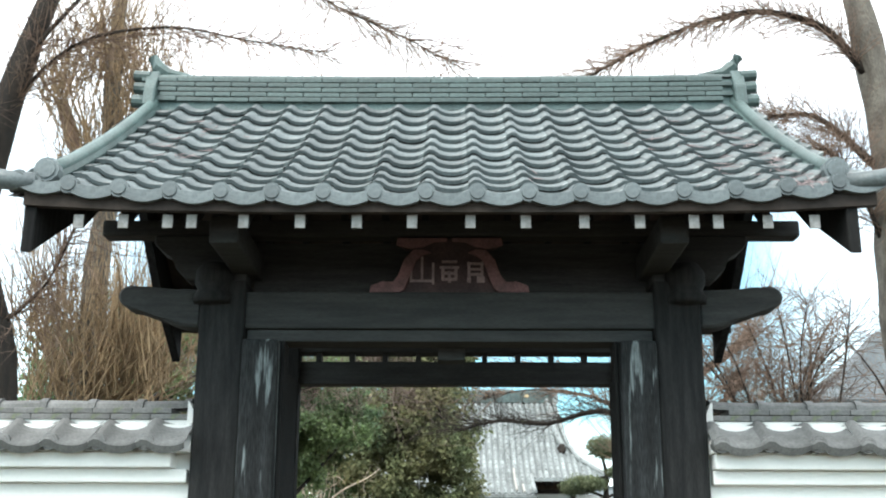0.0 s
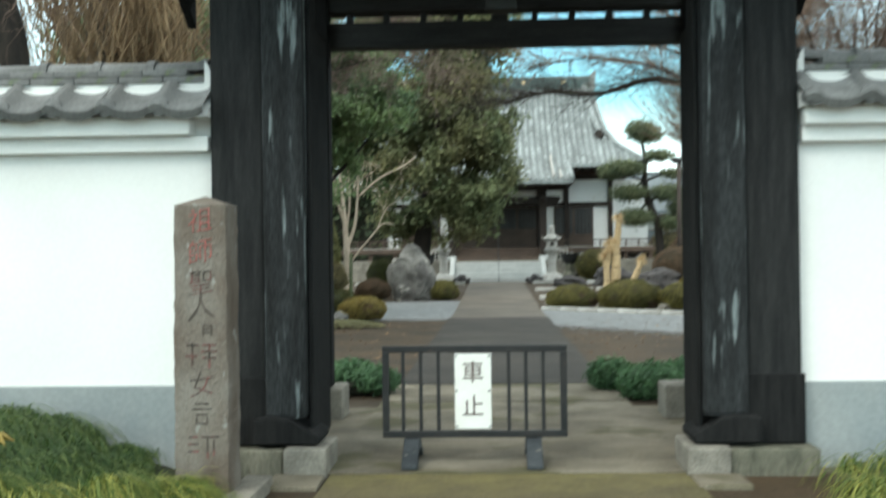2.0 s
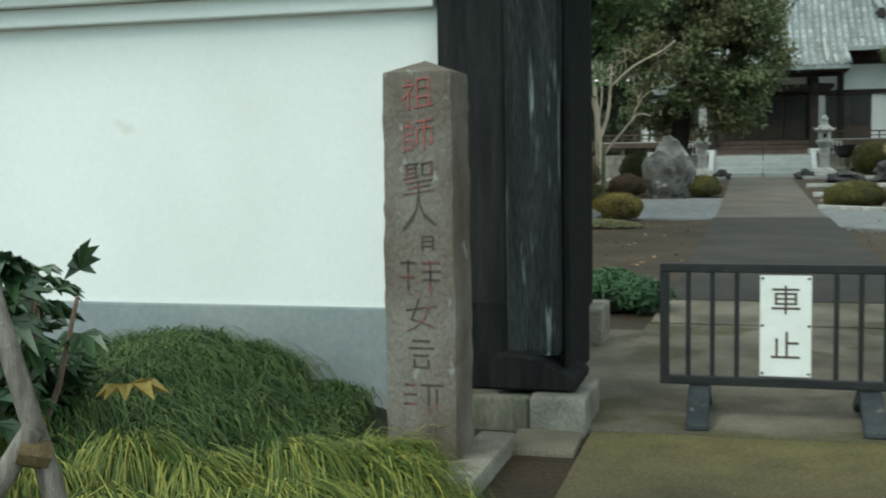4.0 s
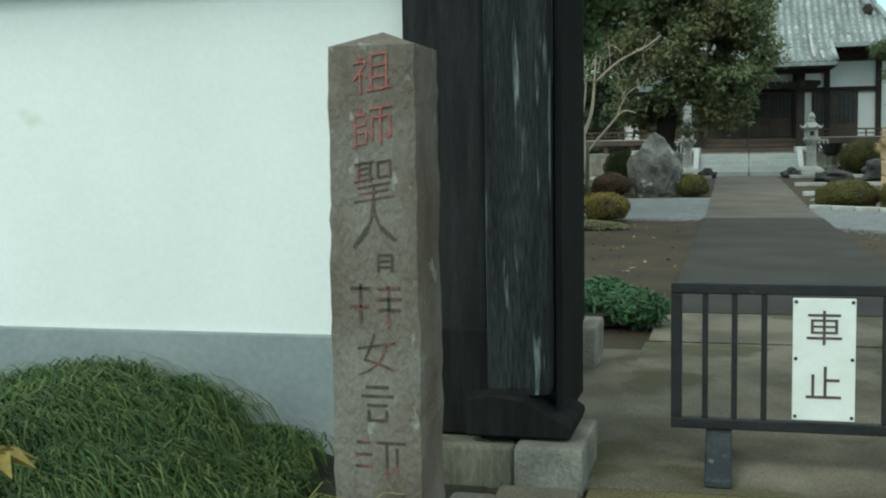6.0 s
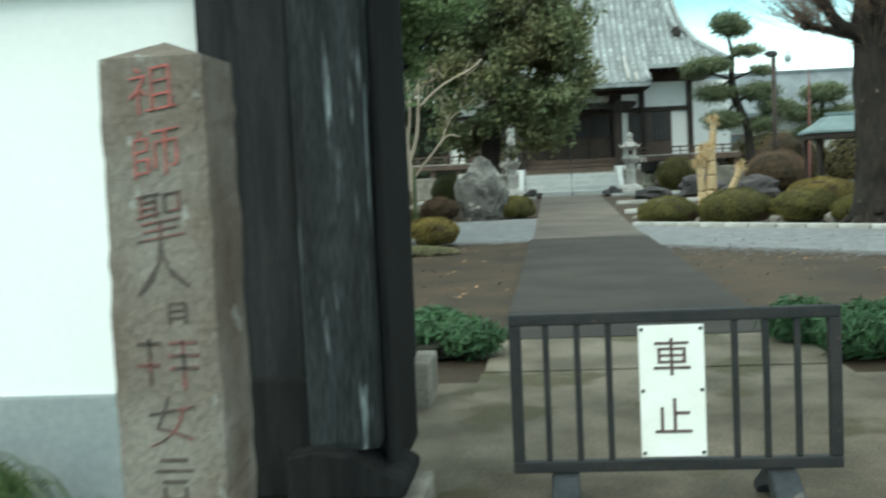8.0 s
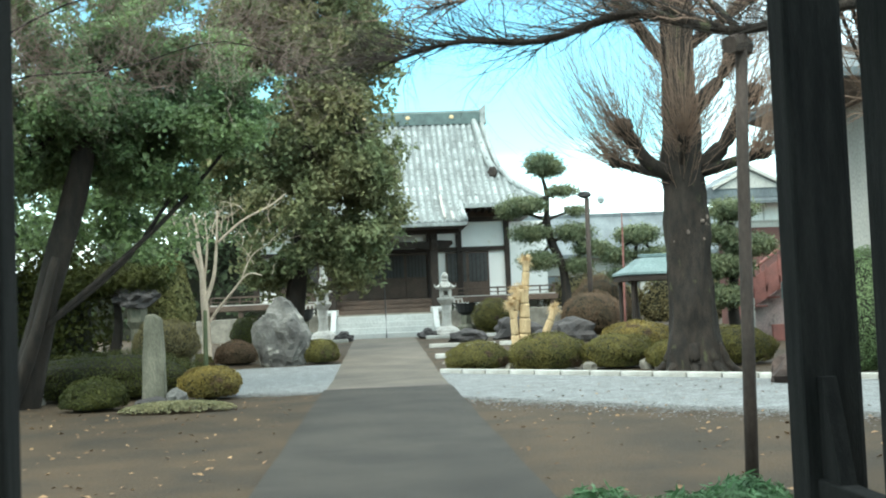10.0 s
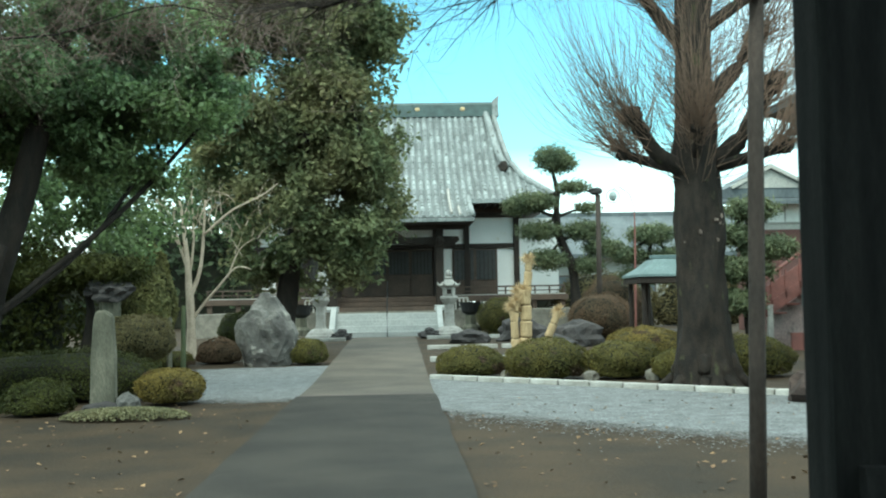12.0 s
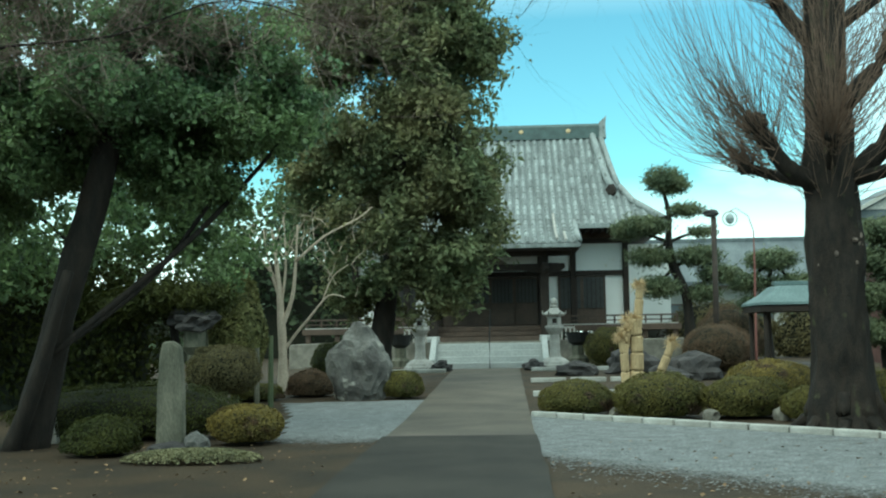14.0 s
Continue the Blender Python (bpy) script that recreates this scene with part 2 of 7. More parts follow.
M_DBARK = mat("dark bark", (0.027, 0.021, 0.016), (0.014, 0.0115, 0.0095), scale=3, stretch=(3, 3, 0.7), fine=22, bump=0.9)
M_TWIG = mat("bare twig", (0.225, 0.15, 0.11), (0.14, 0.10, 0.076), scale=3, fine=20, bump=0)
M_HAZE = mat("pale maple twig", (0.25, 0.185, 0.155), (0.17, 0.127, 0.105), scale=3, fine=20, bump=0)
M_PEEL = mat("peeled bark", (0.19, 0.15, 0.125), (0.12, 0.095, 0.08), scale=8, fine=30, bump=0.4)
M_TAN = mat("tan shoot", (0.32, 0.225, 0.13), (0.21, 0.15, 0.09), scale=3, fine=20, bump=0, vary=0.35, by="island")
M_PALE = mat("pale smooth bark", (0.58, 0.48, 0.375), (0.44, 0.355, 0.275), scale=4, fine=30, bump=0.3)
M_LICHEN = mat("lichened grey bark", (0.15, 0.135, 0.112), (0.08, 0.071, 0.059), scale=3, stretch=(2, 2, 1), fine=18, bump=0.9)
M_OLIVE = mat("olive brown clipped leaf", (0.15, 0.125, 0.055), (0.105, 0.092, 0.045), rough=0.65, scale=1.5, bump=0, vary=0.35, by="island", sheer=0.3)
M_ROCK = mat("garden boulder", (0.165, 0.16, 0.148), (0.068, 0.064, 0.060), scale=2.0, fine=14, bump=1.0, spots=(0.26, 0.25, 0.225), spot_scale=3.4, spot_at=0.62)
M_DROCK = mat("dark garden rock", (0.075, 0.068, 0.066), (0.045, 0.042, 0.042), scale=2.4, fine=18, bump=0.9)
M_BROCK = mat("dark brown rock", (0.085, 0.058, 0.048), (0.045, 0.033, 0.029), scale=2.4, fine=18, bump=0.9)
M_LANT = mat("pale granite", (0.44, 0.42, 0.385), (0.32, 0.305, 0.28), scale=5, fine=50, bump=0.3)
M_STELE = mat("mossy stele", (0.175, 0.165, 0.125), (0.085, 0.085, 0.062), scale=2.4, stretch=(2.2, 2.2, 0.8), fine=24, bump=0.8)
M_STRAW = mat("straw wrapping", (0.60, 0.455, 0.27), (0.46, 0.34, 0.19), scale=6, stretch=(6, 6, 1), fine=40, bump=0.6, vary=0.15, by="island")
M_ROPE = mat("dark binding", (0.12, 0.085, 0.04), bump=0.3)
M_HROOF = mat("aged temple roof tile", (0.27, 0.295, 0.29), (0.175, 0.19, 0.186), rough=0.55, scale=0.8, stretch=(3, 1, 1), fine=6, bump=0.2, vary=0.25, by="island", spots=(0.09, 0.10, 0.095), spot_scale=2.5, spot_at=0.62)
# Darker copy of the roof tile: shade between the rolls is painted in.
M_HPAN = mat("pan tiles with painted shade", (0.165, 0.185, 0.182), (0.11, 0.122, 0.12), rough=0.6, scale=0.8, stretch=(3, 1, 1), fine=6, bump=0.2)
M_HWOOD = mat("dark temple timber", (0.040, 0.030, 0.024), (0.026, 0.021, 0.018), scale=2, fine=20, bump=0.2)
M_HWOOD2 = mat("brown temple timber", (0.105, 0.075, 0.058), (0.075, 0.055, 0.044), scale=2, fine=20, bump=0.2)
M_HPANEL = mat("dark sliding door", (0.060, 0.058, 0.055), (0.042, 0.042, 0.041), rough=0.4, scale=1, fine=15, bump=0.05)
M_STEP = mat("pale step stone", (0.46, 0.47, 0.455), (0.38, 0.39, 0.38), scale=1.5, fine=30, bump=0.15)
M_GREENROOF = mat("patinated copper", (0.135, 0.19, 0.19), (0.10, 0.145, 0.145), rough=0.6, scale=2, fine=20, bump=0.2)
M_SLATE = mat("far slate roof", (0.125, 0.145, 0.15), (0.085, 0.098, 0.105), rough=0.6, scale=0.5, stretch=(3, 1, 1), fine=5, bump=0.2)
M_REDWALL = mat("red brown boards", (0.15, 0.075, 0.065), (0.11, 0.058, 0.052), scale=1.5, fine=20, bump=0.2)
M_REDIRON = mat("red painted steel", (0.24, 0.095, 0.08), (0.17, 0.075, 0.065), rough=0.6, scale=4, fine=40, bump=0.1)
M_WALL2 = mat("cream render", (0.46, 0.45, 0.41), (0.38, 0.375, 0.345), scale=0.8, fine=20, bump=0.05)
M_STAIN = mat("stained pink render", (0.34, 0.25, 0.235), (0.22, 0.19, 0.18), scale=1.6, fine=20, bump=0.08, spots=(0.16, 0.13, 0.12), spot_scale=3, spot_at=0.6)
M_PANE = mat("window glass", (0.13, 0.155, 0.165), (0.10, 0.12, 0.13), rough=0.08, scale=0.5, bump=0, spec=0.8)
M_RUST = mat("rusted steel", (0.062, 0.047, 0.039), (0.036, 0.029, 0.025), rough=0.8, scale=6, stretch=(1, 1, 0.4), fine=50, bump=0.4)
M_STAKE = mat("silvered stake timber", (0.20, 0.18, 0.155), (0.09, 0.078, 0.064), scale=5, stretch=(5, 5, 0.6), fine=40, bump=0.6)
M_FATSIA = mat("glossy palmate leaf", (0.042, 0.085, 0.03), (0.028, 0.058, 0.024), rough=0.35, scale=3, bump=0, vary=0.35, by="island", spec=0.5)
M_FAR = mat("far hedge", (0.07, 0.09, 0.048), (0.05, 0.068, 0.038), scale=0.8, fine=4, bump=0.8, vary=0.4, by="island", sheer=0.3)
M_LAMP = mat("frosted globe", (0.45, 0.53, 0.53), rough=0.3, bump=0)



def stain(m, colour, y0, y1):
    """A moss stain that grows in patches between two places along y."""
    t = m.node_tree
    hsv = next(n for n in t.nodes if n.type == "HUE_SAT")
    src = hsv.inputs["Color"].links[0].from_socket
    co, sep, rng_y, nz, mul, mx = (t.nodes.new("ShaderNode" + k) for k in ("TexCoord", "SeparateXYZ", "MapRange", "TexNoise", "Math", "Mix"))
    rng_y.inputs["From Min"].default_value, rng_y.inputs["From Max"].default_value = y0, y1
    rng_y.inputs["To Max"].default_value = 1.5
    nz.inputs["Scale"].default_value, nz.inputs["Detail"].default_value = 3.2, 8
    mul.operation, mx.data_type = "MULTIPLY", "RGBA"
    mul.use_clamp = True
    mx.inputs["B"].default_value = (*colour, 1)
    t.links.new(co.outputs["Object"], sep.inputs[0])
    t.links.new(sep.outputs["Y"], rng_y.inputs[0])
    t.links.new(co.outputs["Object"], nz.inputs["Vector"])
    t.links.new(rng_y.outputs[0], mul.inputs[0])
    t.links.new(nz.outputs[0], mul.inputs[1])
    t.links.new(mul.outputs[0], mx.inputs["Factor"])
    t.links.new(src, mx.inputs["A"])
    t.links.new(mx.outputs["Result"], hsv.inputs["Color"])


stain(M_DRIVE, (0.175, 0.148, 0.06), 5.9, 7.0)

# ---- building helpers ----
HOME = {}


def thing(name, at, label="", category="", group="", kind=""):
    """A top-level Empty at its base; its parts are built in world places."""
    ob = new(name)
    ob.empty_display_size = 0.1
    ob.location = at
    HOME[ob.name] = Vector(at)
    return tagged(ob, label, category, group, kind)


def link_mesh(name, me, material, parent, label=""):
    ob = new(name, me)
    if material:
        me.materials.append(material)
    if parent:
        at = HOME[parent.name]
        me.transform(Matrix.Translation(-at))
        ob.parent = parent
        HOME[ob.name] = at
    else:
        HOME[ob.name] = Vector((0, 0, 0))
    return tagged(ob, label)


def part(name, bm, material, parent=None, label="", smooth=False):
    """One bmesh as ONE mesh object under a thing or a part."""
    me = bpy.data.meshes.new(name)
    bmesh.ops.recalc_face_normals(bm, faces=bm.faces)
    if smooth:
        for f in bm.faces:
            f.smooth = True
    bm.to_mesh(me)
    bm.free()
    return link_mesh(name, me, material, parent, label)


def raw(name, verts, faces, material, parent=None, label="", smooth=False):
    """The same from lists of corners and faces."""
    me = bpy.data.meshes.new(name)
    me.from_pydata([tuple(v) for v in verts], [], [tuple(f) for f in faces])
    if smooth:
        me.shade_smooth()
    return link_mesh(name, me, material, parent, label)


def piece(name, me, m, parent):
    """A piece that shares its mesh, at the world pose m, under its parent."""
    ob = new(name, me)
    ob.parent = parent
    ob.matrix_basis = Matrix.Translation(-HOME[parent.name]) @ m
    return ob


def shared(name, bm, material, smooth=False):
    me = bpy.data.meshes.new(name)
    bmesh.ops.recalc_face_normals(bm, faces=bm.faces)
    for f in bm.faces:
        f.smooth = smooth
    bm.to_mesh(me)
    bm.free()
    me.materials.append(material)
    return me


def box(x0, x1, y0, y1, z0, z1, bevel=0.008, bm=None, wob=0.0, seed=0):
    """A bevelled block, on its own or added to bm."""
    b = bmesh.new()
    bmesh.ops.create_cube(b, size=1)
    for v in b.verts:
        v.co = ((x0 + x1) / 2 + v.co.x * (x1 - x0), (y0 + y1) / 2 + v.co.y * (y1 - y0), (z0 + z1) / 2 + v.co.z * (z1 - z0))
    if bevel:
        bmesh.ops.bevel(b, geom=b.edges[:], offset=min(bevel, 0.3 * min(x1 - x0, y1 - y0, z1 - z0)), segments=2, affect="EDGES", profile=0.6)
    if wob:
        for v in b.verts:
            v.co += wob * noise.noise_vector(v.co * 3.0 + Vector((seed, 0, 0)))
    return join(bm, b) if bm else b


def join(bm, b):
    """Adds bmesh b to bm."""
    me = bpy.data.meshes.new("joined")
    b.to_mesh(me)
    b.free()
    bm.from_mesh(me)
    bpy.data.meshes.remove(me)
    return bm


def tube(pts, radii, n=8, bm=None, rough=0.0, cap=True):
    """A round bar through points, with a radius at each."""
    bm = bm or bmesh.new()
    pts = [Vector(p) for p in pts]
    rings = []
    for i, p in enumerate(pts):
        d = (pts[min(i + 1, len(pts) - 1)] - pts[max(i - 1, 0)]).normalized()
        u = d.cross(Vector((0.31, 0.9, 0.17)) if abs(d.z) > 0.8 else Vector((0, 0, 1))).normalized()
        w = d.cross(u)
        ring = []
        for k in range(n):
            a = 2 * math.pi * k / n
            r = radii[i] * (1 + rough * noise.noise(p * 1.3 + 2.0 * Vector((math.cos(a), math.sin(a), 0))))
            ring.append(bm.verts.new(p + r * (math.cos(a) * u + math.sin(a) * w)))
        rings.append(ring)
    for a, b in zip(rings, rings[1:]):
        for k in range(n):
            bm.faces.new((a[k], a[(k + 1) % n], b[(k + 1) % n], b[k]))
    if cap:
        bm.faces.new(rings[0])
        bm.faces.new(rings[-1])
    return bm


def prism(outline, axis, lo, hi, bm=None, bevel=0.0):
    """An outline of (a, b) pushed along an axis: 'x' takes (y, z), 'y' takes (x, z), 'z' takes (x, y)."""
    b2 = bmesh.new()

    def at(p, c):
        return {"x": (c, p[0], p[1]), "y": (p[0], c, p[1]), "z": (p[0], p[1], c)}[axis]
    lows, highs = [b2.verts.new(at(p, lo)) for p in outline], [b2.verts.new(at(p, hi)) for p in outline]
    b2.faces.new(lows)
    b2.faces.new(highs)
    for i in range(len(outline)):
        j = (i + 1) % len(outline)
        b2.faces.new((lows[i], lows[j], highs[j], highs[i]))
    if bevel:
        bmesh.ops.bevel(b2, geom=b2.edges[:], offset=bevel, segments=1, affect="EDGES")
    return join(bm, b2) if bm else b2


def lathe(profile, at, n=16, square=False, bm=None):
    """A turned shape: (radius, height) upwards from at; square or hexagonal by n."""
    bm = bm or bmesh.new()
    turn = math.pi / n if square else 0
    rings = [[bm.verts.new((at[0] + r * math.cos(turn + 2 * math.pi * k / n), at[1] + r * math.sin(turn + 2 * math.pi * k / n), at[2] + h)) for k in range(n)] for r, h in profile]
    for a, b in zip(rings, rings[1:]):
        for k in range(n):
            bm.faces.new((a[k], a[(k + 1) % n], b[(k + 1) % n], b[k]))
    bm.faces.new(rings[0])
    bm.faces.new(rings[-1])
    return bm


def lump(at, size, rough=0.25, freq=1.2, seed=0, detail=3, flat=0.0):
    """An uneven rounded stone or core; flat: how much of the underside is cut off."""
    bm = bmesh.new()
    bmesh.ops.create_icosphere(bm, subdivisions=detail, radius=1)
    for v in bm.verts:
        d = v.co.normalized()
        k = 1 + rough * noise.noise(d * freq + Vector((seed * 7.3, seed, 0))) + 0.4 * rough * noise.noise(d * freq * 3 + Vector((seed, 3, 1)))
        v.co = Vector((d.x * size[0] * k, d.y * size[1] * k, max(d.z * k, -1 + flat) * size[2])) + Vector(at)
    return bm


def gz(y):
    """The ground's height: level by the gate, rising gently to the hall."""
    return 0.3 * min(1.0, max(0.0, (y - 28.0) / 16.0))


rng = np.random.default_rng(7)


def leaves(points, outward, size, long=1.6, tilt=0.9, fold=True):
    """Corners and faces of small folded leaves at points, facing roughly outward."""
    n = len(points)
    d = outward + rng.normal(0, tilt, (n, 3))
    d /= np.linalg.norm(d, axis=1, keepdims=True) + 1e-9
    u = np.cross(d, rng.normal(0, 1, (n, 3)))
    u /= np.linalg.norm(u, axis=1, keepdims=True) + 1e-9
    w = np.cross(d, u)
    s = size * rng.uniform(0.6, 1.35, (n, 1))
    a, c = points - u * s * long / 2, points + u * s * long / 2
    b, e = points + w * s / 2 + d * s * 0.15, points - w * s / 2 + d * s * 0.15
    verts = np.stack([a, b, c, e], 1).reshape(-1, 3)
    k = np.arange(n)[:, None] * 4
    faces = np.concatenate([k + np.array([[0, 1, 2]]), k + np.array([[0, 2, 3]])], 0)
    return verts, faces


def cloud(blobs, count, shell=0.55):
    """Points in and on a set of ellipsoids ((x, y, z), (rx, ry, rz)), with their outward ways."""
    vol = np.array([b[1][0] * b[1][1] * b[1][2] for b in blobs]) ** 0.67
    pick = rng.choice(len(blobs), count, p=vol / vol.sum())
    c, r = np.array([b[0] for b in blobs])[pick], np.array([b[1] for b in blobs])[pick]
    d = rng.normal(0, 1, (count, 3))
    d /= np.linalg.norm(d, axis=1, keepdims=True)
    rad = (shell + (1 - shell) * rng.uniform(0, 1, (count, 1)) ** 0.5) * (1 + 0.10 * rng.normal(0, 1, (count, 1)))
    return c + d * r * rad, d


def twigs(name, starts, ways, lengths, r, material, parent, bend=0.25, segs=4, up=0.0, fork=0, label=""):
    """Many thin shoots, joined: each a three-sided tapering bar that wanders and rises."""
    verts, faces = [], []

    def shoot(p, d, length, rad, deep):
        d = Vector(d).normalized()
        p = Vector(p)
        ring0 = None
        for i in range(segs + 1):
            u = d.orthogonal().normalized()
            w = d.cross(u)
            rr = rad * (1 - 0.8 * i / segs)
            base = len(verts)
            for k in range(3):
                a = 2.0944 * k
                verts.append(p + rr * (math.cos(a) * u + math.sin(a) * w))
            if ring0 is not None:
                for k in range(3):
                    faces.append((ring0 + k, ring0 + (k + 1) % 3, base + (k + 1) % 3, base + k))
            ring0 = base
            if deep and 0 < i < segs + 1:
                for _ in range(1 if i < segs else 2):
                    q = Vector(rng.normal(0, 1, 3)).normalized()
                    shoot(p, (d + 0.9 * q).normalized(), length * rng.uniform(0.35, 0.6), rr * 0.6, deep - 1)
            p = p + d * (length / segs)
            d = (d + bend * Vector(rng.normal(0, 0.6, 3)) + Vector((0, 0, up))).normalized()
    for s, d, ln in zip(starts, ways, lengths):
        shoot(s, d, ln, r, fork)
    return raw(name, verts, faces, material, parent, label)

# ---- ground, paths, gravel ----
xs = [-400, -120, -60, -30, -15, -8, -4, -2, 0, 2, 4, 8, 15, 30, 60, 120, 400]
ys = [-300, -80, -30, -10, 0, 4, 8, 12, 16, 20, 24, 28, 32, 36, 40, 44, 50, 60, 80, 120, 200, 900]
ground = raw("ground", [(x, y, gz(y)) for y in ys for x in xs], [(j * len(xs) + i, j * len(xs) + i + 1, (j + 1) * len(xs) + i + 1, (j + 1) * len(xs) + i) for j in range(len(ys) - 1) for i in range(len(xs) - 1)], M_SOIL)
tagged(ground, "bare brown garden soil with scattered dead leaves", "ground", kind="structure")


def strip(name, x0, x1, y0, y1, z, material, label, steps=1, wob=0.0):
    """A paved strip with thickness that follows the ground."""
    bm = bmesh.new()
    rows = []
    for i in range(steps + 1):
        y = y0 + (y1 - y0) * i / steps
        a, b = x0 + wob * noise.noise((1, y * 0.7, 0)), x1 + wob * noise.noise((5, y * 0.7, 0))
        rows.append([bm.verts.new((a, y, gz(y) - 0.1)), bm.verts.new((a, y, gz(y) + z)), bm.verts.new((b, y, gz(y) + z)), bm.verts.new((b, y, gz(y) - 0.1))])
    for p, q in zip(rows, rows[1:]):
        for k in range(3):
            bm.faces.new((p[k], p[k + 1], q[k + 1], q[k]))
    bm.faces.new(rows[0])
    bm.faces.new(rows[-1])
    return tagged(part(name, bm, material), label, "pavement", kind="structure")


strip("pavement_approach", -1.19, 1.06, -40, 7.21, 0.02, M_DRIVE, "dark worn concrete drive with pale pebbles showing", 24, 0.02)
strip("pavement_gate", -1.22, 1.08, 7.214, 10.64, 0.026, M_CONC, "worn grey concrete slab under the gate", 4)
strip("pavement_joint", -1.20, 1.08, 10.67, 12.05, 0.03, M_CONC, "second worn grey concrete slab behind the gate", 3)
strip("pavement_side", -2.3, -1.224, 7.3, 10.4, 0.012, M_CONC, "grey concrete floor beside the gate post", 3)
strip("pavement_side", 1.084, 2.2, 7.3, 10.4, 0.012, M_CONC, "grey concrete floor beside the gate post", 3)
strip("path_asphalt", -1.16, 1.02, 12.06, 24.8, 0.035, M_ASPH, "dark grey asphalt path across the garden", 16, 0.03)
strip("path_concrete", -1.12, 1.0, 24.804, 45.6, 0.03, M_PATH, "tan concrete path up to the temple hall", 16, 0.03)


def thinning(m, other):
    """Lets the other colour show through where the mesh's 'thin' attribute is high, in ragged patches."""
    t = m.node_tree
    hsv = next(n for n in t.nodes if n.type == "HUE_SAT")
    src = hsv.inputs["Color"].links[0].from_socket
    at, co, nz, add, rmp, mx = (t.nodes.new("ShaderNode" + k) for k in ("Attribute", "TexCoord", "TexNoise", "Math", "MapRange", "Mix"))
    at.attribute_name = "thin"
    nz.inputs["Scale"].default_value, nz.inputs["Detail"].default_value, nz.inputs["Roughness"].default_value = 2.6, 9, 0.8
    add.operation, mx.data_type = "ADD", "RGBA"
    rmp.inputs["From Min"].default_value, rmp.inputs["From Max"].default_value = 0.80, 1.12
    mx.inputs["B"].default_value = (*other, 1)
    t.links.new(co.outputs["Object"], nz.inputs["Vector"])
    t.links.new(at.outputs["Fac"], add.inputs[0])
    t.links.new(nz.outputs[0], add.inputs[1])
    t.links.new(add.outputs[0], rmp.inputs[0])
    t.links.new(rmp.outputs[0], mx.inputs["Factor"])
    t.links.new(src, mx.inputs["A"])
    t.links.new(mx.outputs["Result"], hsv.inputs["Color"])


thinning(M_GRAVEL, (0.042, 0.028, 0.015))


def gravel_bed(name, outline, soft, label):
    """A gravel bed as a fine sheet; past its first 'soft' sides it thins out into the soil."""
    def inside(x, y):
        hit = False
        for (ax, ay), (bx, by) in zip(outline, outline[1:] + outline[:1]):
            if (ay > y) != (by > y) and x < (bx - ax) * (y - ay) / (by - ay) + ax:
                hit = not hit
        return hit

    def gap_to(x, y):
        p, best = Vector((x, y)), 9.0
        for i in range(soft):
            a, b = Vector(outline[i]), Vector(outline[(i + 1) % len(outline)])
            k = min(1, max(0, (p - a).dot(b - a) / (b - a).length_squared))
            best = min(best, (p - a - k * (b - a)).length)
        return best
    step, spread = 0.17, 1.1
    xs = [p[0] for p in outline]
    ys = [p[1] for p in outline]
    nx, ny = int((max(xs) - min(xs) + 2 * spread) / step) + 1, int((max(ys) - min(ys) + 2 * spread) / step) + 1
    verts, thin, faces, index = [], [], [], {}
    for j in range(ny):
        for i in range(nx):
            x, y = min(xs) - spread + step * i, min(ys) - spread + step * j
            g, within = gap_to(x, y), inside(x, y)
            if within or (g < spread and not -1.17 < x < 1.03):
                index[i, j] = len(verts)
                verts.append((x, y, 0.0))
                thin.append(min(1.0, max(0.0, 0.5 + (-g if within else g) / (2 * spread))))
    verts = [(x, y, gz(y) + 0.012 - 0.022 * max(0.0, f - 0.45) / 0.55) for (x, y, z), f in zip(verts, thin)]
    for (i, j), k in index.items():
        if (i + 1, j) in index and (i, j + 1) in index and (i + 1, j + 1) in index:
            faces.append((k, index[i + 1, j], index[i + 1, j + 1], index[i, j + 1]))
    bed = tagged(raw(name, verts, faces, M_GRAVEL), label, "gravel", kind="stuff")
    layer = bed.data.attributes.new("thin", "FLOAT", "POINT")
    for k, value in enumerate(thin):
        layer.data[k].value = value
    pts = []
    for i in range(soft):
        p, q = Vector(outline[i]), Vector(outline[(i + 1) % len(outline)])
        side = Vector(((q - p).y, -(q - p).x)).normalized()
        for _ in range(int((q - p).length * 260)):
            e = p.lerp(q, rng.uniform()) + side * (abs(rng.normal(0, 0.55)) - 0.25)
            if not -1.2 < e.x < 1.06:
                pts.append((e.x, e.y, gz(e.y) + 0.018))
    pts = np.array(pts)
    v, f = leaves(pts, np.tile([0, 0, 1.0], (len(pts), 1)), 0.032, long=1.3, tilt=0.03)
    raw("loose_gravel", v, f, M_CHIP, bed)
    return bed


gravel_bed("gravel_bed", [(-0.95, 24.4), (-2.0, 24.2), (-2.75, 24.7), (-3.0, 26.4), (-3.5, 29.5), (-4.2, 32.2), (-0.95, 32.6)], 2, "pale grey gravel left of the asphalt path")
gravel_bed("gravel_bed", [(0.85, 22.2), (2.6, 20.2), (4.3, 18.3), (7.0, 15.8), (12, 12), (17, 12), (17, 13.7), (10.2, 19.75), (5.5, 24.05), (3.2, 26.5), (0.85, 28.9)], 5, "pale grey gravel drive along the kerb")

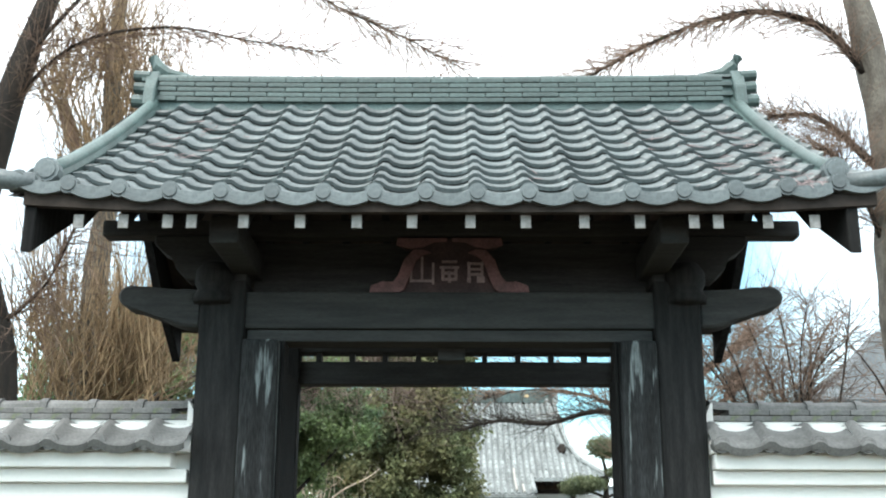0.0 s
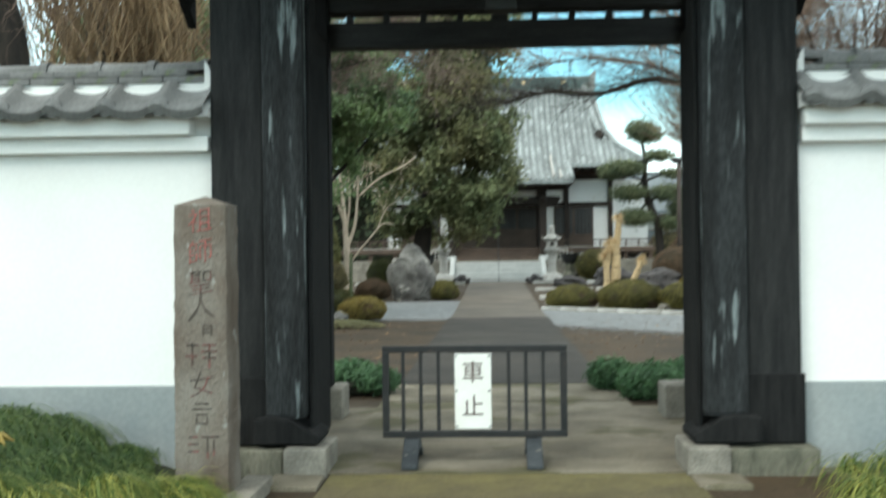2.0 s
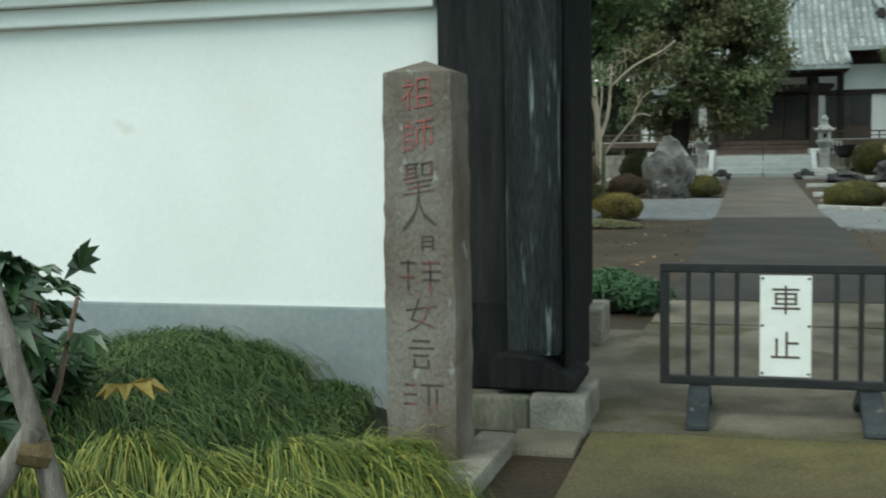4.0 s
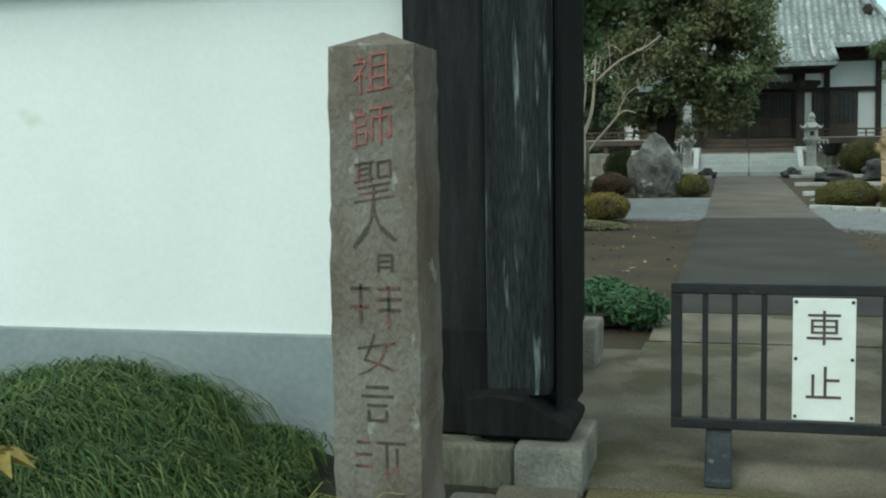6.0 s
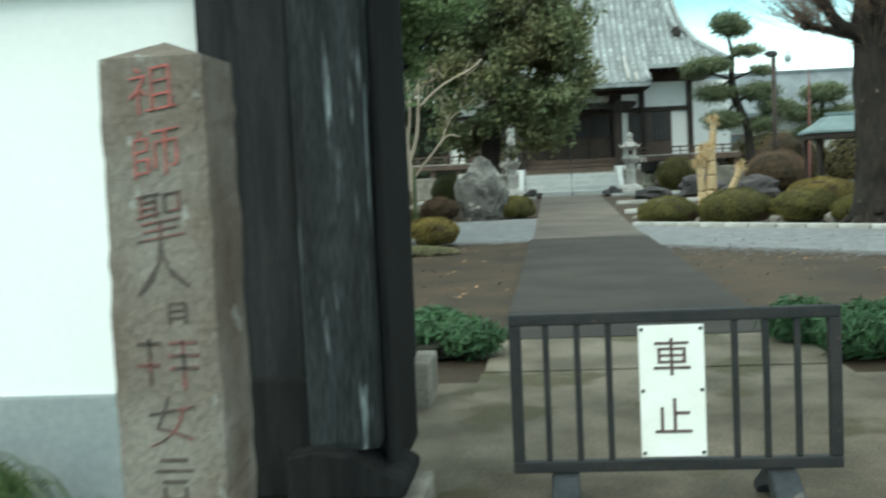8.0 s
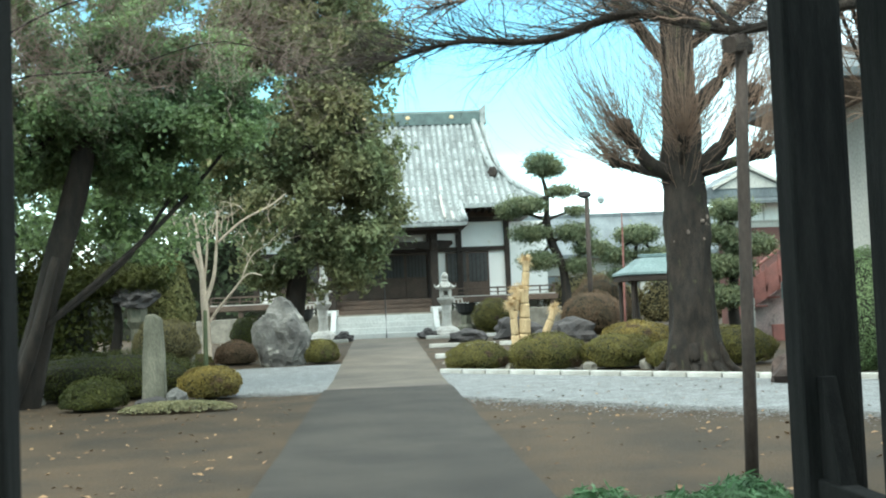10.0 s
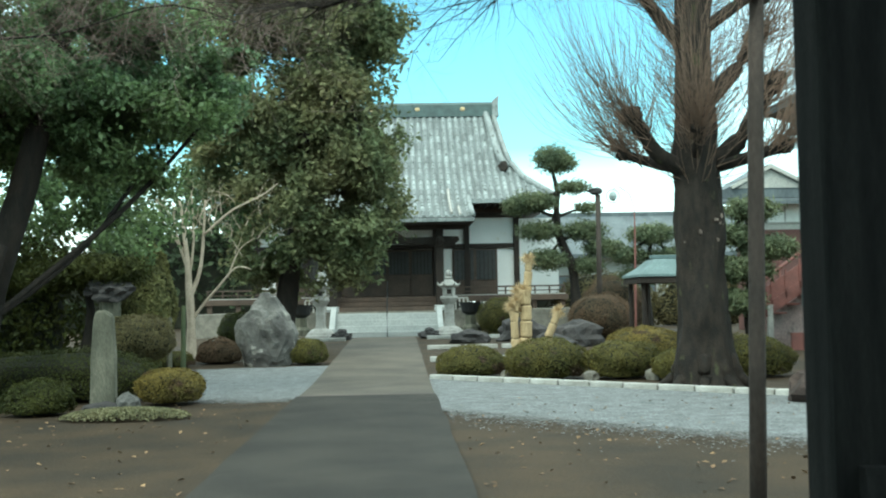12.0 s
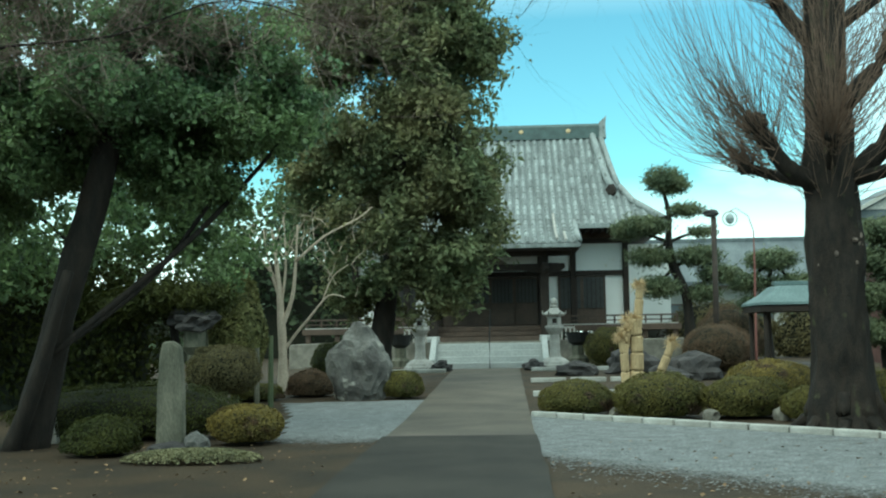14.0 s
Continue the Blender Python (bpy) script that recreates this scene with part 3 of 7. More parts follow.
# kerb stones along the planting bed
kerb = thing("kerb", (1.1, 28.5, 0), "pale stone kerb along the shrub bed and gravel", "kerb", kind="structure")
line = [Vector((1.06, 28.55, 0)), Vector((3.2, 26.35, 0)), Vector((5.5, 23.9, 0)), Vector((10.2, 19.6, 0)), Vector((17, 13.5, 0))]
kerb_mesh = shared("kerb_stone", box(-0.31, 0.31, -0.08, 0.08, -0.05, 0.10, 0.02), M_KERB)
for a, b in zip(line, line[1:]):
    n = max(1, round((b - a).length / 0.64))
    for i in range(n):
        d = (b - a) / n
        piece("kerb_stone", kerb_mesh, Matrix.Translation(a + d * (i + 0.5)) @ Matrix.Rotation(math.atan2(d.y, d.x) + rng.normal(0, 0.01), 4, "Z") @ Matrix.Scale(d.length / 0.645, 4, (1, 0, 0)), kerb)


def edging(x0, x1, y, z, tall=0.12):
    e = thing("stone_edging", ((x0 + x1) / 2, y, z), "pale stone edging of a raised garden bed", "edging", kind="structure")
    me = shared("edging_stone", box(-0.45, 0.45, -0.1, 0.1, 0, tall, 0.02), M_KERB)
    n = max(1, round(abs(x1 - x0) / 0.92))
    for i in range(n):
        piece("edging_stone", me, pose(x0 + (x1 - x0) * (i + 0.5) / n, y + rng.normal(0, 0.02), z, 0, 0, rng.normal(0, 1.0)), e)


edging(1.15, 3.9, 33.2, gz(33))
edging(1.15, 5.2, 37.8, gz(38))
edging(-5.5, -1.3, 43.4, 0.28)
edging(1.3, 8.2, 43.6, 0.28)

# pebbles and grit on the drive
pts = np.column_stack([rng.uniform(-1.15, 1.0, 1400), rng.uniform(1.0, 6.4, 1400), np.full(1400, 0.024)])
v, f = leaves(pts, np.tile([0, 0, 1.0], (1400, 1)), 0.0042, 1.2, 0.5)
tagged(raw("grit", v, f, M_KERB), "pale grit and pebbles scattered on the drive", "grit", kind="stuff")

# ---- plaster walls with tiled coping ----


def wave(u):
    """Height across one pan tile, 0 to 1: a roll at one side and a hollow."""
    return 0.042 * math.exp(-((u - 0.16) / 0.12) ** 2) - 0.018 * math.sin(math.pi * min(1, max(0, (u - 0.30) / 0.70))) + 0.012 * max(0, u - 0.85) / 0.15


def tile_mesh(name, width, length, material, lip=0.03, n=9, drop=0.0):
    """A curved pan tile: x across, y up the slope, z out of it; its lower lip stands proud."""
    bm = bmesh.new()
    cols = []
    for i in range(n + 1):
        u = i / n
        x, h = (u - 0.16) * width, wave(u)
        cols.append([bm.verts.new((x, -0.02, h + lip - 0.028 - drop * (0.5 + 0.5 * math.sin(math.pi * u)))), bm.verts.new((x, -0.02, h + lip)), bm.verts.new((x, length + 0.03, h - 0.004))])
    for a, b in zip(cols, cols[1:]):
        bm.faces.new((a[0], b[0], b[1], a[1]))
        bm.faces.new((a[1], b[1], b[2], a[2]))
    me = shared(name, bm, material, True)
    for p in me.polygons:
        p.use_smooth = abs(p.normal.y) < 0.7
    return me


def disc_mesh(name, r, depth, material):
    bm = lathe([(r * 0.72, -0.012), (r * 0.78, 0.0), (r, 0.0), (r, depth)], (0, 0, 0), 12)
    bm.transform(Matrix.Rotation(radians(-90), 4, "X"))
    return shared(name, bm, material)


def garden_wall(name, x0, x1, end, label):
    """A plastered wall along x with mouldings and a tiled coping; end is the side that meets the gate."""
    w = thing(name, ((x0 + x1) / 2, 7.55, 0), label, "wall", kind="structure")
    part("wall_body", box(x0, x1, 7.46, 7.86, 0.56, 2.52, 0.0), M_PLASTER, w)
    part("wall_base", box(x0, x1, 7.44, 7.88, -0.2, 0.56, 0.012), M_BAND, w, "blue-grey mortar base band")
    e0, e1 = (x0, x1 - 0.02) if end > 0 else (x0 + 0.02, x1)
    part("moulding", box(e0, e1, 7.38, 7.94, 2.09, 2.19, 0.012), M_PLASTER, w)
    part("moulding", box(e0, e1 - 0.1 * max(end, 0), 7.30, 8.02, 2.192, 2.30, 0.015), M_PLASTER, w)
    part("coping_bed", prism([(7.26, 2.302), (8.06, 2.302), (7.80, 2.50), (7.52, 2.50)], "x", x0, x1), M_PLASTER, w)
    part("ridge_bed", box(x0, x1, 7.53, 7.79, 2.502, 2.56, 0.0), M_PLASTER, w)
    slope = math.atan2(0.19, 0.27)
    roll_end = disc_mesh("round_tile_end", 0.062, 0.10, M_COPING)
    front = tile_mesh("coping_tile", 0.345, 0.34, M_COPING, 0.035, 9, 0.035)
    n = int(min(abs(x1 - x0), 16) / 0.345)
    coping = part("coping", box(x0 + 0.01, x1 - 0.01, 7.60, 7.72, 2.47, 2.505, 0.0), M_COPING, w)
    for i in range(n):
        x = x1 - 0.345 * (i + 0.85) if end > 0 else x0 + 0.345 * (i + 0.15)
        j = rng.normal(0, 0.004)
        piece("coping_tile", front, Matrix.Translation((x, 7.21, 2.325 + j)) @ Matrix.Rotation(slope + rng.normal(0, 0.02), 4, "X"), coping)
        piece("coping_tile", front, Matrix.Translation((x, 8.11, 2.325 + j)) @ Matrix.Rotation(math.pi, 4, "Z") @ Matrix.Rotation(slope, 4, "X"), coping)
        piece("round_tile_end", roll_end, Matrix.Translation((x + 0.002, 7.20, 2.36 + j)), coping)
    # flat ridge courses and round ridge tiles
    flat = shared("flat_ridge_tile", box(-0.148, 0.148, -0.15, 0.15, 0, 0.042, 0.006), M_COPING)
    bm = bmesh.new()
    arc = [(0.085 * math.cos(a), 0.07 * math.sin(a)) for a in [math.pi * k / 6 for k in range(7)]]
    prism(arc, "x", -0.18, 0.18, bm)
    prism([(1.2 * a, 1.2 * b) for a, b in arc], "x", 0.13, 0.185, bm)
    cap = shared("round_ridge_tile", bm, M_COPING)
    length = min(abs(x1 - x0), 16)
    for row in range(2):
        for i in range(int(length / 0.3)):
            x = (x1 - 0.05 - 0.15 - 0.3 * i - 0.14 * row) if end > 0 else (x0 + 0.05 + 0.15 + 0.3 * i + 0.14 * row)
            piece("flat_ridge_tile", flat, pose(x, 7.66 + rng.normal(0, 0.003), 2.562 + 0.045 * row, 0, 0, rng.normal(0, 0.6)), coping)
    for i in range(int(length / 0.365)):
        x = (x1 - 0.25 - 0.365 * i) if end > 0 else (x0 + 0.25 + 0.365 * i)
        piece("round_ridge_tile", cap, pose(x, 7.66, 2.652, 0, rng.normal(0, 0.8), 0 if end > 0 else 180), coping)
    # the plastered end of the ridge
    xe = x1 if end > 0 else x0
    part("ridge_end", prism([(xe - 0.02 * end, 2.50), (xe, 2.50), (xe, 2.56), (xe - 0.05 * end, 2.68), (xe - 0.07 * end, 2.70), (xe - 0.07 * end, 2.5)], "y", 7.50, 7.82), M_PLASTER, w)
    return w


garden_wall("wall_west", -30.0, -1.975, 1, "white plastered wall with grey base and tile coping")
garden_wall("wall_east", 1.80, 30.0, -1, "white plastered wall with grey base and tile coping")

# ---- the gate ----
gate = thing("temple_gate", (-0.09, 8.3, 0), "black timber temple gate with grey tiled gable roof", "gate")
CX = -0.09
for s in (-1, 1):
    def gx(a, b):
        return tuple(sorted((CX + s * a, CX + s * b)))
    # main post, with the rounded head that stands above the beam
    bm = box(*gx(1.54, 1.885), 7.36, 7.80, 0.20, 3.60, 0.02)
    part("main_post", bm, M_POST, gate)
    part("post_head", lathe([(0.15, 0), (0.16, 0.05), (0.12, 0.10), (0.15, 0.16), (0.15, 0.24), (0.10, 0.31), (0.03, 0.33)], (CX + s * 1.79, 7.40, 3.42), 12), M_POST, gate, smooth=True)
    # weathered jamb post
    bm = box(*gx(1.265, 1.538), 7.30, 7.60, 0.35, 3.14, 0.035, wob=0.012, seed=s)
    part("jamb_post", bm, M_WORN, gate, "grey weathered timber jamb post")
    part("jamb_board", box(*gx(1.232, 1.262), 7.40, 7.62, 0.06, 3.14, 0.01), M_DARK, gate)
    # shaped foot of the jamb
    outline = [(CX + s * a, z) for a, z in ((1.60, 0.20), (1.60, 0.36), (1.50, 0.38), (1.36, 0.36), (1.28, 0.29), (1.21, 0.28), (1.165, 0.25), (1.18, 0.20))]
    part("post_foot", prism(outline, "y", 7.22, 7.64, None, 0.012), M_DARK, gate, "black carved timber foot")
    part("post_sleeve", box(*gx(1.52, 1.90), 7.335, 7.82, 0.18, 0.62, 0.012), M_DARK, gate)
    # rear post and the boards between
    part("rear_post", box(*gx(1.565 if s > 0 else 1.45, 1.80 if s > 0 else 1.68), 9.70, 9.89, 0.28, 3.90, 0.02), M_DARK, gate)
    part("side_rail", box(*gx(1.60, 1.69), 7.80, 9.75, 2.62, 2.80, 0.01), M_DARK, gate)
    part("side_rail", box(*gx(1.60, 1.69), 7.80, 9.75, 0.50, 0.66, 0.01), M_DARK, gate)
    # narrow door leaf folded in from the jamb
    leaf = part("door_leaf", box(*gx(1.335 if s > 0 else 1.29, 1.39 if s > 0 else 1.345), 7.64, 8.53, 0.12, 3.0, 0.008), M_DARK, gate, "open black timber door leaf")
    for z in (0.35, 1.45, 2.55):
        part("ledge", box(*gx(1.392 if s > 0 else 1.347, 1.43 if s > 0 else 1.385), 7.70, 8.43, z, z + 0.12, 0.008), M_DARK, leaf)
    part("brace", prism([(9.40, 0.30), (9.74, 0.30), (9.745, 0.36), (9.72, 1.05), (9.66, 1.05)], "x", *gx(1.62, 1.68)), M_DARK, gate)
    # boat-shaped bracket arms under the purlin and their blocks
    outline = [(CX + s * a, z) for a, z in ((1.55, 3.60), (2.02, 3.62), (2.10, 3.70), (2.13, 3.80), (2.22, 3.84), (2.28, 3.90), (2.28, 3.97), (1.55, 3.97))]
    part("bracket_arm", prism(outline, "y", 7.42, 7.62, None, 0.01), M_BEAM, gate)
    part("bracket_arm", prism(outline, "y", 9.77, 9.97, None, 0.01), M_BEAM, gate)
    # carved beam end that stands out past the post
    outline = [(CX + s * a, z) for a, z in ((1.88, 3.24), (2.02, 3.25), (2.14, 3.29), (2.20, 3.34), (2.34, 3.37), (2.45, 3.39), (2.51, 3.44), (2.52, 3.50), (2.48, 3.555), (2.40, 3.57), (2.30, 3.535), (2.2, 3.52), (2.05, 3.54), (1.88, 3.53))]
    part("beam_end", prism(outline, "y", 7.38, 7.62, None, 0.02), M_BEAM, gate, "black carved beam end")
    # cross beams from front to back
    part("cross_beam", box(*gx(1.46, 1.66), 6.55, 10.05, 3.66, 3.86, 0.02), M_BEAM, gate)

part("main_beam", box(CX - 1.885, CX + 1.885, 7.40, 7.76, 3.235, 3.52, 0.02), M_BEAM, gate)
part("lintel_board", box(CX - 1.53, CX + 1.53, 7.44, 7.70, 3.142, 3.232, 0.008), M_BEAM, gate)
part("transom", box(CX - 1.53, CX + 1.53, 7.64, 7.70, 3.522, 3.968, 0.0), M_BEAM, gate)
part("rear_lintel", box(CX - 1.56, CX + 1.60, 9.78, 9.96, 3.19, 3.41, 0.012), M_BEAM, gate)
part("rear_beam", box(CX - 1.56, CX + 1.60, 9.74, 10.0, 3.495, 3.72, 0.015), M_BEAM, gate)
part("rear_transom", box(CX - 1.56, CX + 1.60, 9.82, 9.88, 3.722, 3.92, 0.0), M_BEAM, gate)
for k in range(-5, 6):
    part("transom_block", box(CX + 0.32 * k - 0.025 - 0.03 * (k == 0), CX + 0.32 * k + 0.025 + 0.06 * (k == 0), 9.80 - 0.05 * (k == 0), 9.94, 3.411, 3.494, 0.0), M_BEAM, gate)
part("lock_block", box(CX - 0.09, CX + 0.12, 7.72, 7.9, 3.05, 3.30, 0.012), M_BEAM, gate)
for y in (7.52, 9.87):
    part("purlin", box(CX - 2.70, CX + 2.70, y - 0.09, y + 0.09, 3.972, 4.10, 0.02), M_BEAM, gate)

# carved frog-leg panel over the beam with raised characters
SVG = [(0.605, 3.525), (0.60, 3.56), (0.52, 3.60), (0.42, 3.585), (0.36, 3.64), (0.33, 3.75), (0.29, 3.84), (0.26, 3.87), (0.34, 3.88), (0.40, 3.92), (0.38, 3.96)]
outline = [(CX - a, z) for a, z in SVG] + [(CX + a, z) for a, z in reversed(SVG)]
plaque = part("carved_panel", prism(outline, "y", 7.46, 7.54, None, 0.006), M_PANEL, gate, "faded red frog-leg carved panel with raised characters")
for s in (-1, 1):
    part("carved_leg", prism([(CX + s * a, z) for a, z in ((0.61, 3.522), (0.60, 3.575), (0.51, 3.61), (0.43, 3.60), (0.385, 3.66), (0.35, 3.78), (0.28, 3.86), (0.20, 3.86), (0.14, 3.84), (0.21, 3.82), (0.26, 3.78), (0.30, 3.66), (0.34, 3.55), (0.38, 3.522))], "y", 7.425, 7.458, None, 0.004), M_PLAQUE, plaque)
    part("carved_scroll", prism([(CX + s * a, z) for a, z in ((0.41, 3.90), (0.40, 3.955), (0.02, 3.955), (0.02, 3.93), (0.12, 3.93), (0.20, 3.885), (0.30, 3.87), (0.36, 3.885))], "y", 7.43, 7.458, None, 0.004), M_PLAQUE, plaque)


def letters(text, size, m, material, parent, depth=0.004, name="lettering"):
    """Characters in the built-in font, as a flat raised mesh at the world pose m (x along the line, y up)."""
    cu = bpy.data.curves.new("text", "FONT")
    cu.body, cu.size, cu.extrude, cu.align_x, cu.align_y = text, size, depth, "CENTER", "CENTER"
    cu.resolution_u = 2
    if name == "carved_character":
        cu.offset = -0.0022
        m = m @ Matrix(((1, 0, 0, 0), (0.16, 1, 0, 0), (0, 0, 1, 0), (0, 0, 0, 1)))
    tmp = new("text", cu)
    bpy.context.view_layer.update()
    me = bpy.data.meshes.new_from_object(tmp.evaluated_get(bpy.context.evaluated_depsgraph_get()))
    bpy.data.objects.remove(tmp)
    me.transform(m)
    me.materials.clear()
    me.name = name
    return link_mesh(name, me, material, parent)


UP = Matrix.Rotation(radians(90), 4, "X")
letters("山", 0.24, Matrix.Translation((CX - 0.21, 7.452, 3.68)) @ UP, M_PLAQUE2, plaque, 0.012)
for k, (dx, dz, w, h) in enumerate(((0.0, 0.09, 0.12, 0.02), (0.0, 0.045, 0.15, 0.02), (-0.05, 0.0, 0.025, 0.10), (0.05, 0.0, 0.025, 0.10), (0.0, 0.0, 0.10, 0.02), (0.0, -0.05, 0.12, 0.022), (0.0, -0.03, 0.022, 0.09),
                                    (0.20, 0.075, 0.13, 0.02), (0.15, 0.03, 0.022, 0.12), (0.25, 0.03, 0.022, 0.12), (0.20, 0.03, 0.09, 0.02), (0.20, -0.01, 0.11, 0.02), (0.15, -0.055, 0.03, 0.04), (0.24, -0.05, 0.06, 0.05))):
    part("character_bar", box(CX + dx - w / 2, CX + dx + w / 2, 7.444, 7.462, 3.68 + dz - h / 2, 3.68 + dz + h / 2, 0.004), M_PLAQUE2, plaque)

# ---- gate roof ----
EY, EZ, RY, RZ = 6.22, 3.87, 8.30, 5.42


def roof_z(v, u):
    """Height of the front or back slope: v from eave 0 to ridge 1, u along the eave from -1 to 1; it sags and its corners lift."""
    return EZ + (RZ - EZ) * (0.80 * v + 0.20 * v * v) + 0.11 * abs(u) ** 4 * (1 - v)


def roof_x(v, u):
    return CX - 0.06 + u * (2.90 - 0.27 * v)


bm = bmesh.new()
for sgn in (1, -1):
    for low in (0.0, 0.07):
        grid = [[bm.verts.new((roof_x(v / 8, u / 8 - 1), RY + sgn * (EY - RY) * (1 - v / 8), roof_z(v / 8, u / 8 - 1) - 0.02 - low)) for u in range(17)] for v in range(9)]
        for v in range(8):
            for u in range(16):
                bm.faces.new((grid[v][u], grid[v][u + 1], grid[v + 1][u + 1], grid[v + 1][u]))
roof = part("roof", bm, M_HWOOD, gate, "dark boarded roof under grey tiles")
# eave boards, rafters with painted ends, bargeboards
for sgn in (1, -1):
    ye = RY + sgn * (EY - RY)
    for x0, x1, dz0, dz1 in ((-2.84, -2.2, 0.05, 0.015), (-2.2, -1.2, 0.015, 0), (-1.2, 1.2, 0, 0), (1.2, 2.2, 0, 0.015), (2.2, 2.84, 0.015, 0.05)):
        part("eave_board", prism([(CX + x0, 3.775 + dz0), (CX + x1, 3.775 + dz1), (CX + x1, 3.865 + dz1), (CX + x0, 3.865 + dz0)], "y", ye - 0.01, ye + 0.05), M_HWOOD, roof)
    for x in (-2.57, -2.27, -1.97, -1.81, -1.46, -1.08, -0.70, -0.33, 0.06, 0.43, 0.82, 1.19, 1.55, 1.71, 2.04, 2.35):
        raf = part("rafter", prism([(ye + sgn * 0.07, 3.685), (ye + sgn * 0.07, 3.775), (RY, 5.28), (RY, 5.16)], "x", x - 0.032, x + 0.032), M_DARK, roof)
        part("rafter_end", box(x - 0.034, x + 0.034, min(ye + sgn * 0.055, ye + sgn * 0.068), max(ye + sgn * 0.055, ye + sgn * 0.068), 3.683, 3.777, 0.003), M_RAFTER, raf)
    for s in (-1, 1):
        x = CX - 0.06 + s * 2.74
        pts = [(ye + sgn * 0.02, 3.50), (ye + sgn * 0.02, 3.93), (RY, 5.36), (RY, 4.98), (ye + sgn * 0.9, 4.02)]
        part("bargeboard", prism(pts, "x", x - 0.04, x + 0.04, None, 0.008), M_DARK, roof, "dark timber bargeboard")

# tiles: the front slope one by one, the back slope joined
COLS, ROWS_T = 17, 11
W = 5.72 / COLS
tile = tile_mesh("roof_tile", W, 0.255, M_TILE, 0.042)
back_v, back_f = [], []
tv, tf = [v.co.copy() for v in tile.vertices], [tuple(p.vertices) for p in tile.polygons]
for r in range(ROWS_T):
    for c in range(COLS):
        v, u = r / ROWS_T, (c + 0.25) / COLS * 2 - 1
        vn = (r + 1) / ROWS_T
        p0, p1 = Vector((roof_x(v, u), RY + (EY - RY) * (1 - v), roof_z(v, u))), Vector((roof_x(vn, u), RY + (EY - RY) * (1 - vn), roof_z(vn, u)))
        d = (p1 - p0).normalized()
        right = Vector((1, 0, (roof_z(v, u + 0.05) - roof_z(v, u - 0.05)) / (roof_x(v, u + 0.05) - roof_x(v, u - 0.05)))).normalized()
        up = right.cross(d).normalized()
        m = Matrix((right, d, up)).transposed().to_4x4()
        m = Matrix.Translation(p0 + up * rng.normal(0.006, 0.003)) @ m @ Matrix.Rotation(rng.normal(0, 0.012), 4, "Z") @ Matrix.Diagonal((roof_x(v, u + 1 / COLS) / 1.0 - roof_x(v, u - 1 / COLS), 1, 1, 1)) @ Matrix.Diagonal((1 / W, 1, 1, 1))
        piece("roof_tile", tile, m, roof)
        mb = Matrix.Translation((2 * (CX - 0.06), 2 * RY, 0)) @ Matrix.Rotation(math.pi, 4, "Z") @ m
        k = len(back_v)
        back_v += [mb @ q for q in tv]
        back_f += [tuple(k + i for i in f) for f in tf]
tagged(raw("back_slope_tiles", back_v, back_f, M_TILE, gate), kind="stuff")
# eave tiles: round roll ends and drooping face plates
disc = disc_mesh("eave_roll_end", 0.066, 0.16, M_TILE)
bm = bmesh.new()
top = []
for i in range(9):
    u = i / 8
    x = (0.2 + 0.8 * u - 0.12) * W
    h = -0.02 * math.sin(math.pi * u)
    top.append((x, h))
prism([(x, h + 0.028) for x, h in top] + [(x, h - 0.045 - 0.012 * math.sin(math.pi * i / 8)) for i, (x, h) in reversed(list(enumerate(top)))], "y", -0.012, 0.10, bm)
face = shared("eave_face_tile", bm, M_TILE)
for c in range(COLS):
    u = (c + 0.25) / COLS * 2 - 1
    z = roof_z(0, u)
    tilt = Matrix.Rotation(-0.10 * u ** 3, 4, "Y")
    piece("eave_roll_end", disc, Matrix.Translation((roof_x(0, u), EY - 0.055, z + 0.028)), roof)
    piece("eave_face_tile", face, Matrix.Translation((roof_x(0, u), EY - 0.045, z + 0.012)) @ tilt, roof)
# gable edge tiles and descending ridges
for s in (-1, 1):
    for sgn in (1, -1):
        def slope_at(u, v, lift):
            return (roof_x(v, u), RY + sgn * (EY - RY) * (1 - v), roof_z(v, u) + lift)
        pts = [slope_at(s * (0.93 + 0.03 * k / 8), 0.06 + 0.92 * k / 8, 0.085) for k in range(9)]
        rid = part("descending_ridge", tube(pts, [0.052] * 9, 10), M_RIDGE, roof, "green-grey round descending ridge", True)
        bed = [slope_at(s * (0.93 + 0.03 * k / 8), 0.07 + 0.92 * k / 8, 0.03) for k in range(9)]
        part("ridge_bed", tube(bed, [0.062] * 9, 8), M_RIDGE, rid)
        e = Vector(pts[0])
        end_m = disc_mesh("ridge_end_disc", 0.088, 0.09, M_TILE)
        piece("ridge_end_disc", end_m, Matrix.Translation(e + Vector((0, -0.05 * sgn, 0.0))) @ Matrix.Rotation(0 if sgn > 0 else math.pi, 4, "Z"), rid)
        part("gable_tiles", tube([slope_at(s * 0.985, k / 8, -0.02) for k in range(9)], [0.05] * 9, 8), M_TILE, roof, smooth=True)
        c0 = Vector(slope_at(s * 0.99, 0.0, 0.01))
        part("corner_tile", tube([c0 + Vector((-s * 0.15, 0.0, -0.005)), c0 + Vector((s * 0.05, -0.03 * sgn, 0.01)), c0 + Vector((s * 0.16, -0.05 * sgn, 0.05))], [0.07, 0.07, 0.045], 8), M_TILE, roof, smooth=True)
